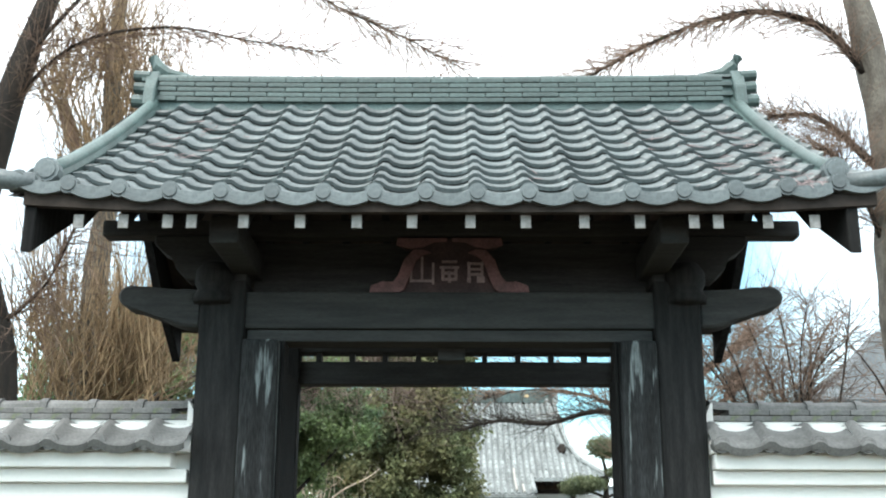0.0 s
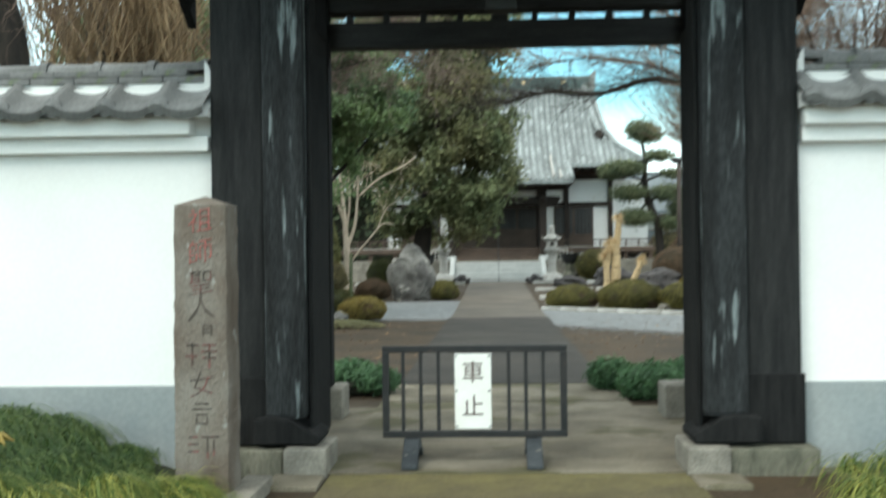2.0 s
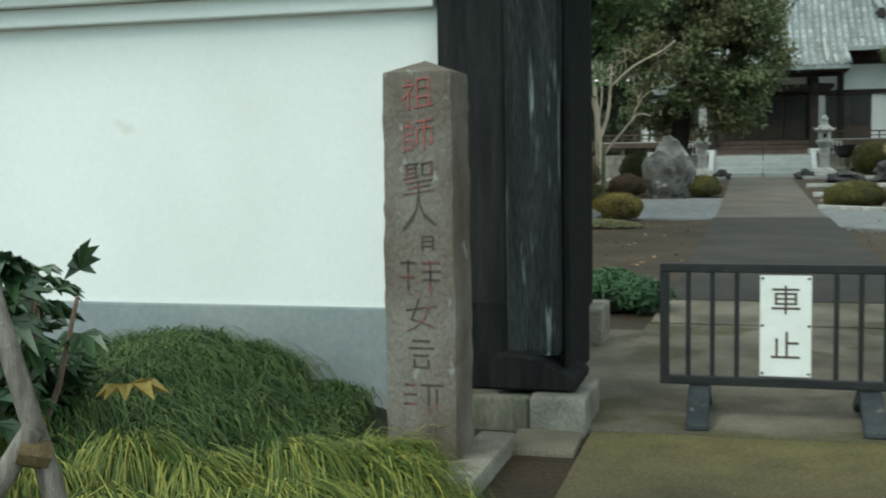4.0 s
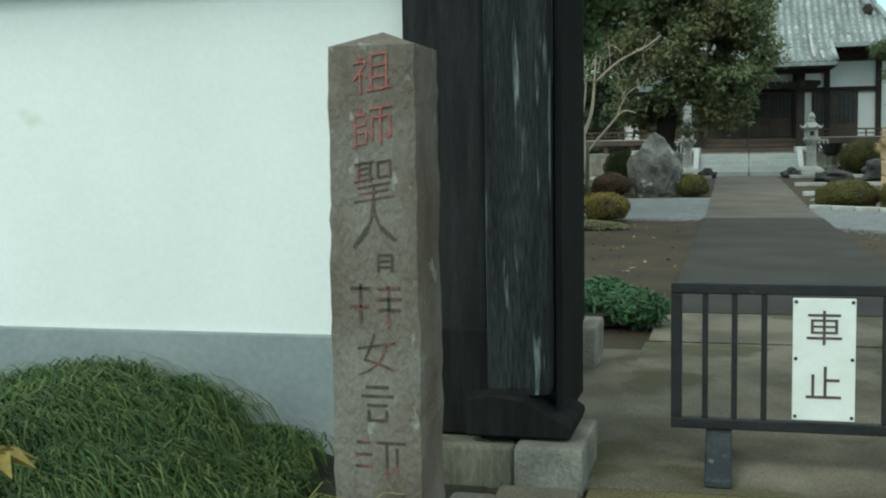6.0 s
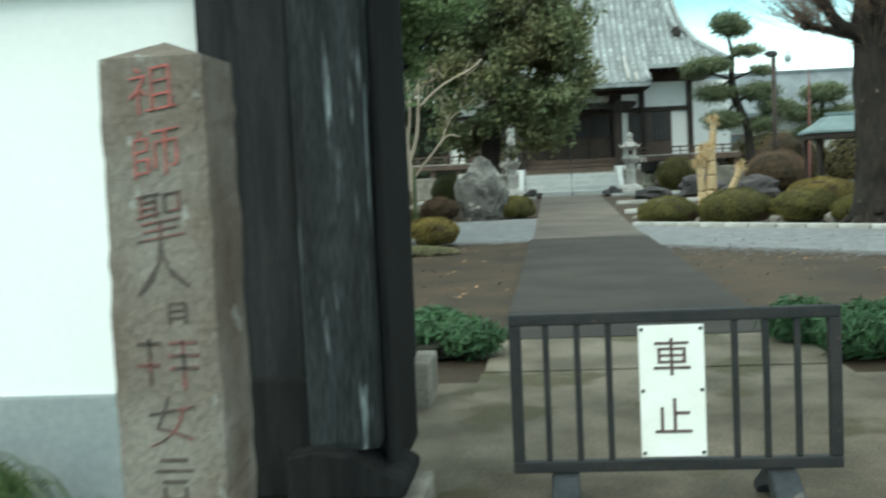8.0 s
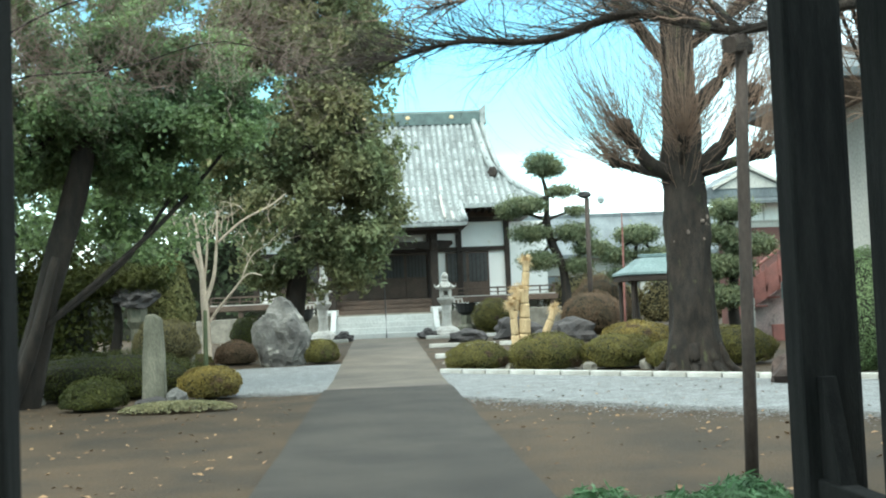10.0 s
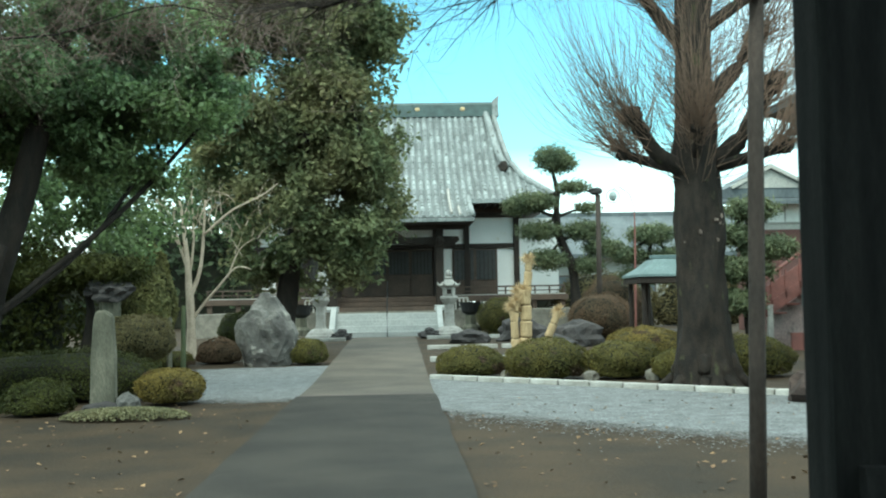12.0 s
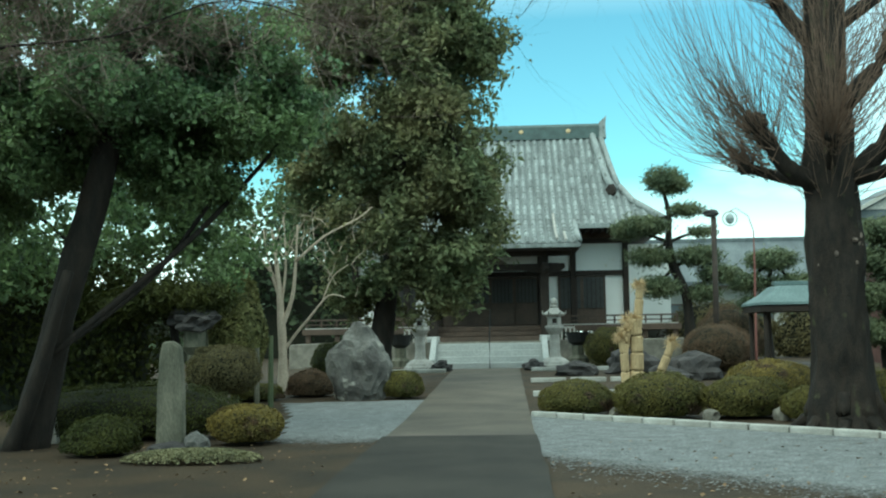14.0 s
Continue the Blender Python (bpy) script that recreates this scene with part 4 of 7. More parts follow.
# main ridge: stacked flat courses, a cap row and the end ornaments
ridge = part("ridge", box(CX - 0.06 - 2.55, CX - 0.06 + 2.55, RY - 0.11, RY + 0.11, RZ - 0.08, RZ + 0.21, 0.0), M_RIDGE, gate, "green-grey stacked ridge courses")
course = shared("ridge_course_tile", box(-0.156, 0.156, -0.145, 0.145, 0, 0.040, 0.006), M_RIDGE)
for row in range(5):
    for i in range(16):
        x = CX - 0.06 - 2.5 + 0.318 * (i + 0.5 * (row % 2))
        if x < CX - 0.06 + 2.5:
            z = RZ - 0.02 + 0.046 * row + 0.02 * ((x - CX) / 2.6) ** 2
            piece("ridge_course_tile", course, pose(x, RY + rng.normal(0, 0.003), z, 0, -math.degrees(0.04 * (x - CX) / 6.8), 0), ridge)
arc = [(0.13 * math.cos(a), 0.055 * math.sin(a)) for a in [math.pi * k / 8 for k in range(9)]]
cap = shared("ridge_cap_tile", prism(arc, "x", -0.157, 0.157), M_RIDGE)
for i in range(16):
    x = CX - 0.06 - 2.42 + 0.32 * i
    piece("ridge_cap_tile", cap, pose(x, RY, RZ + 0.208 + 0.02 * ((x - CX) / 2.6) ** 2, 0, -math.degrees(0.04 * (x - CX) / 6.8), 0), ridge)
for s in (-1, 1):
    x = CX - 0.06 + s * 2.56
    orn = part("ridge_end_ornament", prism([(RY - 0.24, RZ - 0.08), (RY - 0.22, RZ + 0.10), (RY - 0.15, RZ + 0.22), (RY - 0.10, RZ + 0.30), (RY + 0.10, RZ + 0.30), (RY + 0.15, RZ + 0.22), (RY + 0.22, RZ + 0.10), (RY + 0.24, RZ - 0.08)], "x", x - 0.05, x + 0.05, None, 0.012), M_RIDGE, ridge, "grey ogre-face style ridge end tile")
    for k, (dz, r) in enumerate(((0.0, 0.058), (0.125, 0.054), (0.24, 0.05))):
        part("tail_tile", tube([(x + s * 0.03, RY - 0.1, RZ + dz), (x + s * (0.17 if k != 1 else 0.16), RY - 0.1, RZ + dz + 0.01)], [r, r], 10), M_RIDGE, ridge)
        part("tail_tile", tube([(x + s * 0.03, RY + 0.1, RZ + dz), (x + s * 0.16, RY + 0.1, RZ + dz + 0.01)], [r, r], 10), M_RIDGE, ridge)
    part("bird_rest", tube([(x - s * 0.30, RY, RZ + 0.28), (x - s * 0.10, RY, RZ + 0.31), (x, RY, RZ + 0.38), (x + s * 0.05, RY, RZ + 0.47)], [0.03, 0.055, 0.065, 0.05], 8), M_RIDGE, ridge)

# base stones under the posts
for s in (-1, 1):
    for a, b, y0, y1, z1, nm in ((1.12, 1.39, 7.14, 7.66, 0.19, "pale"), (1.395, 1.95, 7.20, 7.86, 0.175, "grey"), (1.36, 1.80, 9.64, 10.1, 0.28, "pale")):
        x0, x1 = sorted((CX + s * a, CX + s * b))
        st = part("base_stone", box(x0, x1, y0, y1, -0.1, z1, 0.02, wob=0.012, seed=a), M_BASE if nm == "pale" else M_STELE)
        tagged(st, f"{nm} worn stone block under a gate post", "base stone", "gate base stones")
    x0, x1 = sorted((CX + s * 1.125, CX + s * 1.44))
    tagged(part("step_stone", box(x0, x1, 6.78, 7.135, -0.1, 0.035, 0.02, wob=0.02, seed=s), M_CONC), "low chipped concrete step before the gate post", "stone")

# dry twigs and leaves caught on the roof
verts, faces = [], []
for cx, cy, n, sp in ((2.35, 6.9, 70, 0.28), (2.5, 6.35, 60, 0.16), (1.9, 7.4, 30, 0.3), (-2.2, 7.6, 22, 0.16), (-2.05, 7.1, 14, 0.14), (0.55, 6.6, 3, 0.1)):
    for _ in range(n):
        x, y = cx + rng.normal(0, sp), min(cy + rng.normal(0, sp), 8.1)
        y = max(y, 6.2)
        v = (y - EY) / (RY - EY)
        u = (x - CX + 0.06) / (2.90 - 0.27 * v)
        if abs(u) > 0.97:
            continue
        p = Vector((x, y, roof_z(v, u) + 0.055))
        d = Vector(rng.normal(0, 1, 3))
        d.z = 0.74 * d.y * 0.8 + 0.05
        d = d.normalized() * rng.uniform(0.03, 0.14)
        w = d.cross(Vector((0, 0, 1))).normalized() * 0.004
        k = len(verts)
        verts += [p - d - w, p - d + w, p + d + w * 0.4, p + d - w * 0.4, p + Vector((0, 0, 0.006))]
        faces += [(k, k + 1, k + 4), (k + 1, k + 2, k + 4), (k + 2, k + 3, k + 4), (k + 3, k, k + 4)]
tagged(raw("roof_litter", verts, faces, M_PLAQUE2), "dry twigs and leaves caught on the roof tiles", "litter", kind="stuff")

# ---- things before the gate ----
pillar = thing("stone_marker", (-1.78, 6.48, 0), "tall weathered stone marker pillar with carved red characters", "stone pillar")
bm = bmesh.new()
rows = []
for k in range(37):
    z = 0.02 + 1.67 * k / 36
    g = 0.006 * (1 - k / 36)
    rows.append([bm.verts.new((x + 0.007 * noise.noise((x * 9, y * 9, z * 5)) + 0.007 * noise.noise((x * 14, y * 14, z * 26)), y + 0.006 * noise.noise((y * 9, x * 9, z * 5 + 4)), z)) for x, y in ((-1.925 - g, 6.335 - g), (-1.90, 6.328 - g), (-1.66, 6.328 - g), (-1.635 + g, 6.335 - g), (-1.63 + g, 6.36), (-1.63 + g, 6.60), (-1.645, 6.62), (-1.91, 6.62), (-1.93 - g, 6.60), (-1.93 - g, 6.36))])
for a, b in zip(rows, rows[1:]):
    for i in range(10):
        bm.faces.new((a[i], a[(i + 1) % 10], b[(i + 1) % 10], b[i]))
tip = bm.verts.new((-1.78, 6.475, 1.745))
for i in range(10):
    bm.faces.new((rows[-1][i], rows[-1][(i + 1) % 10], tip))
bm.faces.new(rows[0])
shaft = part("shaft", bm, M_STONE, pillar)
for ch, z, size, material in (("祖", 1.593, 0.145, M_RED), ("師", 1.42, 0.15, M_RED), ("聖", 1.25, 0.15, M_TRACE), ("人", 1.11, 0.17, M_CUT), ("女", 0.683, 0.15, M_TRACE)):
    letters(ch, size, Matrix.Translation((-1.775, 6.326, z)) @ UP, material, shaft, 0.003, "carved_character")
for z0, cells in ((0.99, ((0.035, 0.03, 0.05, 0.008), (0.035, 0.01, 0.04, 0.007), (0.035, -0.01, 0.05, 0.007), (0.012, 0.0, 0.008, 0.055), (0.058, 0.0, 0.008, 0.055))),
                  (0.86, ((-0.05, 0.05, 0.07, 0.012), (-0.05, 0.0, 0.012, 0.13), (-0.055, -0.01, 0.07, 0.012), (0.045, 0.05, 0.08, 0.012), (0.045, 0.015, 0.09, 0.012), (0.045, -0.02, 0.08, 0.012), (0.045, -0.01, 0.012, 0.14))),
                  (0.525, ((0, 0.06, 0.08, 0.012), (0, 0.03, 0.11, 0.010), (0, 0.0, 0.07, 0.010), (-0.03, -0.035, 0.010, 0.04), (0.03, -0.035, 0.010, 0.04), (0, -0.05, 0.06, 0.010))),
                  (0.36, ((-0.05, 0.04, 0.05, 0.012), (-0.05, 0.0, 0.06, 0.012), (-0.05, -0.04, 0.06, 0.012), (0.045, 0.04, 0.10, 0.012), (0.03, -0.02, 0.012, 0.12), (0.065, -0.02, 0.012, 0.09)))):
    for dx, dz, w, h in cells:
        part("carved_bar", box(-1.775 + dx - w / 2, -1.775 + dx + w / 2, 6.322, 6.33, z0 + dz - h / 2, z0 + dz + h / 2, 0.002), M_TRACE if z0 in (0.86, 0.36) else M_CUT, shaft)
tagged(part("edging_stone", box(-1.66, -1.49, 6.08, 6.86, -0.1, 0.085, 0.02, wob=0.015), M_BASE), "low grey edging stone beside the marker pillar", "stone")

# vehicle barrier
bar = thing("vehicle_barrier", (-0.29, 7.58, 0.026), "black iron vehicle barrier with a white sign", "barrier")
x0, x1 = -0.895, 0.325
for z in (0.190, 0.752):
    part("rail", box(x0, x1, 7.565, 7.605, z, z + 0.045, 0.006), M_IRON, bar)
for x in (x0, x1 - 0.045):
    part("upright", box(x, x + 0.045, 7.564, 7.606, 0.2355, 0.7515, 0.004), M_IRON, bar)
for x in (-0.757, -0.640, -0.523, -0.058, 0.055, 0.169):
    part("bar", box(x - 0.012, x + 0.012, 7.573, 7.597, 0.2355, 0.7515, 0.004), M_IRON, bar)
for x in (-0.70, 0.10):
    leg = part("leg", box(x - 0.045, x + 0.045, 7.55, 7.62, 0.10, 0.1895, 0.008), M_IRON, bar)
    for sgn in (-1, 1):
        part("foot", prism([(7.585, 0.125), (7.585, 0.188), (7.585 + sgn * 0.06, 0.188), (7.585 + sgn * 0.31, 0.06), (7.585 + sgn * 0.31, 0.028), (7.585 + sgn * 0.24, 0.028), (7.585 + sgn * 0.20, 0.07)], "x", x - 0.052, x + 0.052, None, 0.006), M_FOOT, leg)
plate = part("sign", box(-0.414, -0.174, 7.545, 7.556, 0.25, 0.745, 0.004), M_SIGN, bar, "white enamel sign with brown characters")
letters("車", 0.15, Matrix.Translation((-0.294, 7.544, 0.615)) @ UP, M_LETTER, plate, 0.0015)
letters("止", 0.15, Matrix.Translation((-0.294, 7.544, 0.39)) @ UP, M_LETTER, plate, 0.0015)
for x in (-0.402, -0.186):
    for z in (0.265, 0.50, 0.73):
        part("bolt", tube([(x, 7.546, z), (x, 7.540, z)], [0.008, 0.006], 8), M_IRON, plate)


def tussocks(name, clumps, blades, label, material, heart=None):
    """Long drooping grass: each clump throws blades that arch over and hang."""
    verts, faces = [], []
    for (cx, cy, cz, spread, length) in clumps:
        lean = Vector((rng.normal(0.30, 0.25), rng.normal(-0.75, 0.25), 0)) * 1.1
        if heart:
            lean = Vector((cx - heart[0] + rng.normal(0, 0.12), cy - heart[1] + rng.normal(0, 0.12), 0)).normalized() * 1.25
        for _ in range(blades):
            a, e = rng.uniform(0, 2 * math.pi), rng.uniform(0.45, 1.25)
            p = Vector((cx + rng.normal(0, spread), cy + rng.normal(0, spread), cz))
            out = (Vector((math.cos(a), math.sin(a), 0)) * (0.8 if heart else 1.0) + lean).normalized()
            d = Vector((out.x * math.cos(e), out.y * math.cos(e), math.sin(e))).normalized()
            ln, w = length * rng.uniform(0.65, 1.2), rng.uniform(0.0028, 0.0056)
            side = d.cross(Vector((0, 0, 1))).normalized() * w
            k = len(verts)
            for s in range(6):
                t = s / 5
                verts += [p - side * (1 - 0.85 * t), p + side * (1 - 0.85 * t)]
                p = p + d * (ln / 5)
                p.z = max(p.z, 0.015)
                d = (d + Vector((0, 0, -0.72))).normalized()
            for s in range(5):
                faces.append((k + 2 * s, k + 2 * s + 1, k + 2 * s + 3, k + 2 * s + 2))
    ob = raw(name, verts, faces, material)
    return tagged(ob, label, "grass", kind="stuff")


def mound_z(x, y):
    """The grass bank: high by the wall, falling to the drive."""
    w = min(1, max(0, (-1.86 - x) / 1.25)) ** 1.15
    f = min(1, max(0, (y - 4.6) / 1.2)) ** 0.7
    return 0.38 * w * f


dark_clumps, light_clumps = [], []
for i in range(420):
    x, y = rng.uniform(-4.8, -1.62), rng.uniform(4.8, 6.75)
    if x > -2.05 and (y > 6.15 or y < 5.2):
        continue
    front = y < 5.45 or x > -2.1
    (light_clumps if front and rng.uniform() < 0.75 else dark_clumps).append((x, y, mound_z(x, y), 0.045, 0.34 if front else (0.27 if x < -2.5 else 0.18)))
for i in range(230):
    x, y = rng.uniform(-3.6, -2.02), rng.uniform(5.4, 7.25)
    if x < -2.35 or y < 6.2:
        dark_clumps.append((x, y, mound_z(x, y), 0.045, 0.32 if x < -2.6 else 0.19))
for i in range(12):
    light_clumps.append((rng.uniform(-2.75, -1.72), rng.uniform(4.95, 5.9), 0.03, 0.03, 0.36))
for x, y in ((-1.66, 5.9), (-1.70, 6.15), (-1.75, 5.6), (-1.85, 5.35), (-1.98, 6.12), (-1.8, 6.2), (-2.0, 5.1), (-2.2, 4.95), (-2.4, 4.85)):
    light_clumps.append((x, y, 0.05, 0.04, 0.34))
heads = []
for x, y in ((-3.9, 5.1), (-3.5, 5.15), (-3.15, 5.2), (-2.85, 5.18), (-2.58, 5.14), (-2.36, 5.10), (-2.2, 5.3), (-2.04, 5.42), (-1.95, 5.66), (-1.86, 5.9), (-1.82, 6.12), (-2.7, 5.5), (-2.42, 5.55), (-2.2, 5.75), (-2.05, 6.0), (-3.2, 5.5)):
    heads.append((x + rng.normal(0, 0.03), y + rng.normal(0, 0.03), 0.7 * mound_z(x, y) + rng.uniform(0.06, 0.13), 0.05, 0.42 if x < -2.0 else 0.33))
tussocks("grass_bank", heads, 820, "yellow-green long grass tufts hanging over the drive's edge", M_GRASS, (-3.3, 6.5))
tussocks("grass_bank", light_clumps, 110, "yellow-green drooping mondo grass at the drive's edge", M_GRASS)
tussocks("grass_bank", dark_clumps, 130, "deep green drooping mondo grass by the wall", M_GRASSD)
bm = bmesh.new()
gridm = [[bm.verts.new((-5 + 0.2 * i, 4.5 + 0.2 * j, max(0.0, mound_z(-5 + 0.2 * i, 4.5 + 0.2 * j) - 0.05) + 0.004)) for i in range(18)] for j in range(15)]
for j in range(14):
    for i in range(17):
        bm.faces.new((gridm[j][i], gridm[j][i + 1], gridm[j + 1][i + 1], gridm[j + 1][i]))
tagged(part("planting_bank", bm, M_CORE), "dark soil bank under the long grass", "soil bank", kind="structure")
clumps = []
for i in range(70):
    x, y = rng.uniform(1.6, 4.2), rng.uniform(5.6, 7.1)
    clumps.append((x, y, 0.02 + 0.14 * min(1, (x - 1.5)), 0.035, 0.40))
tussocks("grass_bank", clumps, 110, "bright drooping grass before the white wall", M_GRASS)

# leaning silvered stakes and the broad-leaved shrub at the bank's end
stake = thing("stake_support", (-2.62, 5.0, 0.0), "silvered leaning timber stakes tied over the grass bank", "stake")
part("stake", tube([(-2.49, 4.90, 0.0), (-2.59, 4.93, 0.35), (-2.74, 4.96, 0.75), (-2.93, 5.0, 1.25)], [0.042, 0.04, 0.036, 0.032], 8, rough=0.25), M_STAKE, stake, smooth=True)
part("stake", tube([(-2.95, 4.78, 0.0), (-2.76, 4.85, 0.30), (-2.62, 4.90, 0.52)], [0.04, 0.04, 0.038], 8, rough=0.25), M_STAKE, stake, smooth=True)
part("tie", tube([(-2.66, 4.87, 0.455), (-2.62, 4.90, 0.44), (-2.60, 4.93, 0.425)], [0.046, 0.047, 0.046], 8), M_ROPE, stake)


def palmate(verts, faces, at, d, size):
    """A hand-shaped leaf with pointed lobes."""
    d = Vector(d).normalized()
    u = d.cross(Vector((0, 0, 1))).normalized()
    n = u.cross(d)
    for k in range(7):
        a = (k - 3) * 0.52
        way = (math.cos(a) * d + math.sin(a) * u).normalized()
        side = (-math.sin(a) * d + math.cos(a) * u).normalized()
        ln = size * (1 - 0.12 * abs(k - 3))
        b = len(verts)
        droop = Vector((0, 0, -0.25 * ln))
        verts += [Vector(at), Vector(at) + way * ln * 0.55 + side * ln * 0.17 + n * 0.01, Vector(at) + way * ln + droop, Vector(at) + way * ln * 0.55 - side * ln * 0.17 + n * 0.01]
        faces += [(b, b + 1, b + 2), (b, b + 2, b + 3)]


shrub = thing("broadleaf_shrub", (-3.05, 5.5, 0.2), "dark glossy palmate-leaved shrub on the grass bank", "shrub")
verts, faces = [], []
for _ in range(105):
    p = Vector((-3.24 + rng.normal(0, 0.13), 5.5 + rng.normal(0, 0.2), rng.uniform(0.42, 0.98)))
    palmate(verts, faces, p, (rng.normal(0.4, 0.7), rng.normal(-0.3, 0.7), rng.uniform(-0.5, 0.4)), rng.uniform(0.12, 0.22))
raw("foliage", verts, faces, M_FATSIA, shrub)
bm = bmesh.new()
for _ in range(7):
    q = (-3.12 + rng.normal(0, 0.15), 5.5 + rng.normal(0, 0.15), rng.uniform(0.7, 0.95))
    tube([(-3.1, 5.5, 0.15), ((q[0] - 3.1) / 2 + 0.03, (q[1] + 5.5) / 2, 0.5), q], [0.016, 0.012, 0.008], 5, bm)
part("stem", bm, M_TWIG, shrub)
verts, faces = [], []
palmate(verts, faces, (-2.62, 5.45, 0.55), (0.8, -0.5, 0.1), 0.2)
tagged(raw("withered_leaf", verts, faces, M_BUSHY), "withered yellow leaf lying on the grass", "leaf")

# ---- just behind the gate ----


def needle_shrub(x0, x1, y0, y1, h, label):
    sh = thing("juniper", ((x0 + x1) / 2, (y0 + y1) / 2, 0), label, "shrub", "junipers behind the gate")
    blobs = []
    for _ in range(16):
        blobs.append(((rng.uniform(x0 + 0.15, x1 - 0.15), rng.uniform(y0 + 0.15, y1 - 0.15), h * rng.uniform(0.35, 0.62)), (0.24, 0.22, h * 0.42)))
    pts, d = cloud(blobs, 17000, 0.5)
    pts[:, 2] = np.maximum(pts[:, 2], 0.03)
    v, f = leaves(pts, d + np.array([0, 0, 0.6]), 0.020, long=4.5, tilt=0.7)
    raw("foliage", v, f, M_JUNIPER, sh)
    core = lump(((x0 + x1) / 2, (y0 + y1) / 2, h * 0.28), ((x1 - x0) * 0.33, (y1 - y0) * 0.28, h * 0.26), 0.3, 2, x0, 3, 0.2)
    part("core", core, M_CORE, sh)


needle_shrub(-2.7, -0.97, 10.9, 12.1, 0.32, "low green juniper spreading beside the path")
needle_shrub(0.85, 2.5, 10.8, 12.1, 0.34, "low green juniper spreading beside the path")
pole = thing("rusted_prop", (2.36, 13.1, 0), "thin rusted steel prop under a branch", "prop")
part("shaft", tube([(2.36, 13.1, 0.0), (2.39, 13.1, 1.2), (2.42, 13.1, 2.4), (2.45, 13.1, 3.12)], [0.046, 0.044, 0.043, 0.04], 10, rough=0.1), M_RUST, pole, smooth=True)
part("fork", tube([(2.33, 13.0, 3.10), (2.42, 13.1, 3.13), (2.52, 13.2, 3.12)], [0.06, 0.075, 0.06], 8, rough=0.3), M_RUST, pole)

# ---- trees ----


def trunk_tube(parent, name, pts, radii, material, n=14, rough=0.25):
    """A tapered trunk or limb, smoothed between its points."""
    P, R = [], []
    for i in range(len(pts) - 1):
        for k in range(4):
            t = k / 4
            p0, p1, p2, p3 = (Vector(pts[max(i - 1, 0)]), Vector(pts[i]), Vector(pts[i + 1]), Vector(pts[min(i + 2, len(pts) - 1)]))
            P.append(0.5 * (2 * p1 + (p2 - p0) * t + (2 * p0 - 5 * p1 + 4 * p2 - p3) * t * t + (3 * p1 - p0 - 3 * p2 + p3) * t ** 3))
            R.append(radii[i] + (radii[i + 1] - radii[i]) * t)
    P.append(Vector(pts[-1]))
    R.append(radii[-1])
    return part(name, tube(P, R, n, rough=rough), material, parent, smooth=True)


def ways(n, centre, spread):
    d = rng.normal(0, spread, (n, 3)) + np.array(centre)
    return d / np.linalg.norm(d, axis=1, keepdims=True)


# pollarded ginkgo beside the gravel
gk = thing("ginkgo", (5.45, 25.5, 0), "bare pollarded ginkgo with thick mossy trunk and upright shoots", "tree")
trunk_tube(gk, "trunk", [(5.5, 25.5, -0.1), (5.48, 25.5, 0.25), (5.47, 25.5, 0.8), (5.47, 25.5, 1.8), (5.46, 25.5, 3.0), (5.42, 25.5, 3.6), (5.42, 25.5, 4.2), (5.44, 25.5, 5.4), (5.44, 25.5, 6.8), (5.4, 25.5, 8.6), (5.4, 25.5, 10.5)], [0.70, 0.50, 0.42, 0.39, 0.385, 0.42, 0.33, 0.30, 0.28, 0.22, 0.10], M_BARK, 22, 0.35)
for k in range(9):
    a = 2 * math.pi * k / 9 + 0.2
    trunk_tube(gk, "root", [(5.5 + 0.36 * math.cos(a), 25.5 + 0.36 * math.sin(a), 0.5), (5.5 + 0.55 * math.cos(a), 25.5 + 0.55 * math.sin(a), 0.15), (5.5 + 0.85 * math.cos(a), 25.5 + 0.85 * math.sin(a), -0.04)], [0.12, 0.11, 0.04], M_BARK, 7)
limbs = [((5.2, 25.4, 3.55), (4.7, 25.2, 3.85), (4.28, 25.1, 4.43), 0.19), ((5.1, 25.5, 3.6), (4.7, 25.8, 3.75), (4.3, 25.9, 3.9), 0.13), ((5.75, 25.5, 3.65), (6.25, 25.4, 4.2), (6.65, 25.3, 4.95), 0.22), ((5.75, 25.4, 3.6), (6.3, 25.0, 3.75), (6.7, 24.8, 3.85), 0.13),
         ((5.7, 25.5, 4.8), (6.2, 25.6, 5.3), (6.55, 25.6, 5.85), 0.19), ((5.2, 25.5, 5.7), (4.8, 25.4, 6.15), (4.5, 25.3, 6.6), 0.17), ((5.6, 25.4, 5.9), (6.2, 25.2, 6.3), (6.7, 25.1, 6.7), 0.14), ((5.4, 25.2, 7.2), (5.1, 24.6, 7.6), (4.9, 24.3, 8.1), 0.13), ((5.4, 25.5, 3.7), (5.3, 24.9, 3.9), (5.2, 24.5, 4.1), 0.12)]
st, wy, ln = [], [], []
for a, b, c, r in limbs:
    trunk_tube(gk, "limb", [a, b, c], [r * 0.8, r * 0.62, r * 0.6], M_BARK, 10, 0.5)
    part("burl", lump(c, (r * 0.95, r * 0.95, r * 0.9), 0.7, 3, c[0], 2), M_BARK, gk, smooth=True)
    out = (Vector(c) - Vector((5.44, 25.5, c[2]))).normalized()
    for _ in range(165):
        s = Vector(b).lerp(Vector(c), rng.uniform(0.15, 1.1)) + Vector(rng.normal(0, r * 0.5, 3))
        st.append(s)
        wy.append((out.x * 0.6 + rng.normal(0, 0.4), out.y * 0.6 + rng.normal(0, 0.4), rng.uniform(0.15, 1.1)))
        ln.append(rng.uniform(0.8, 3.0))
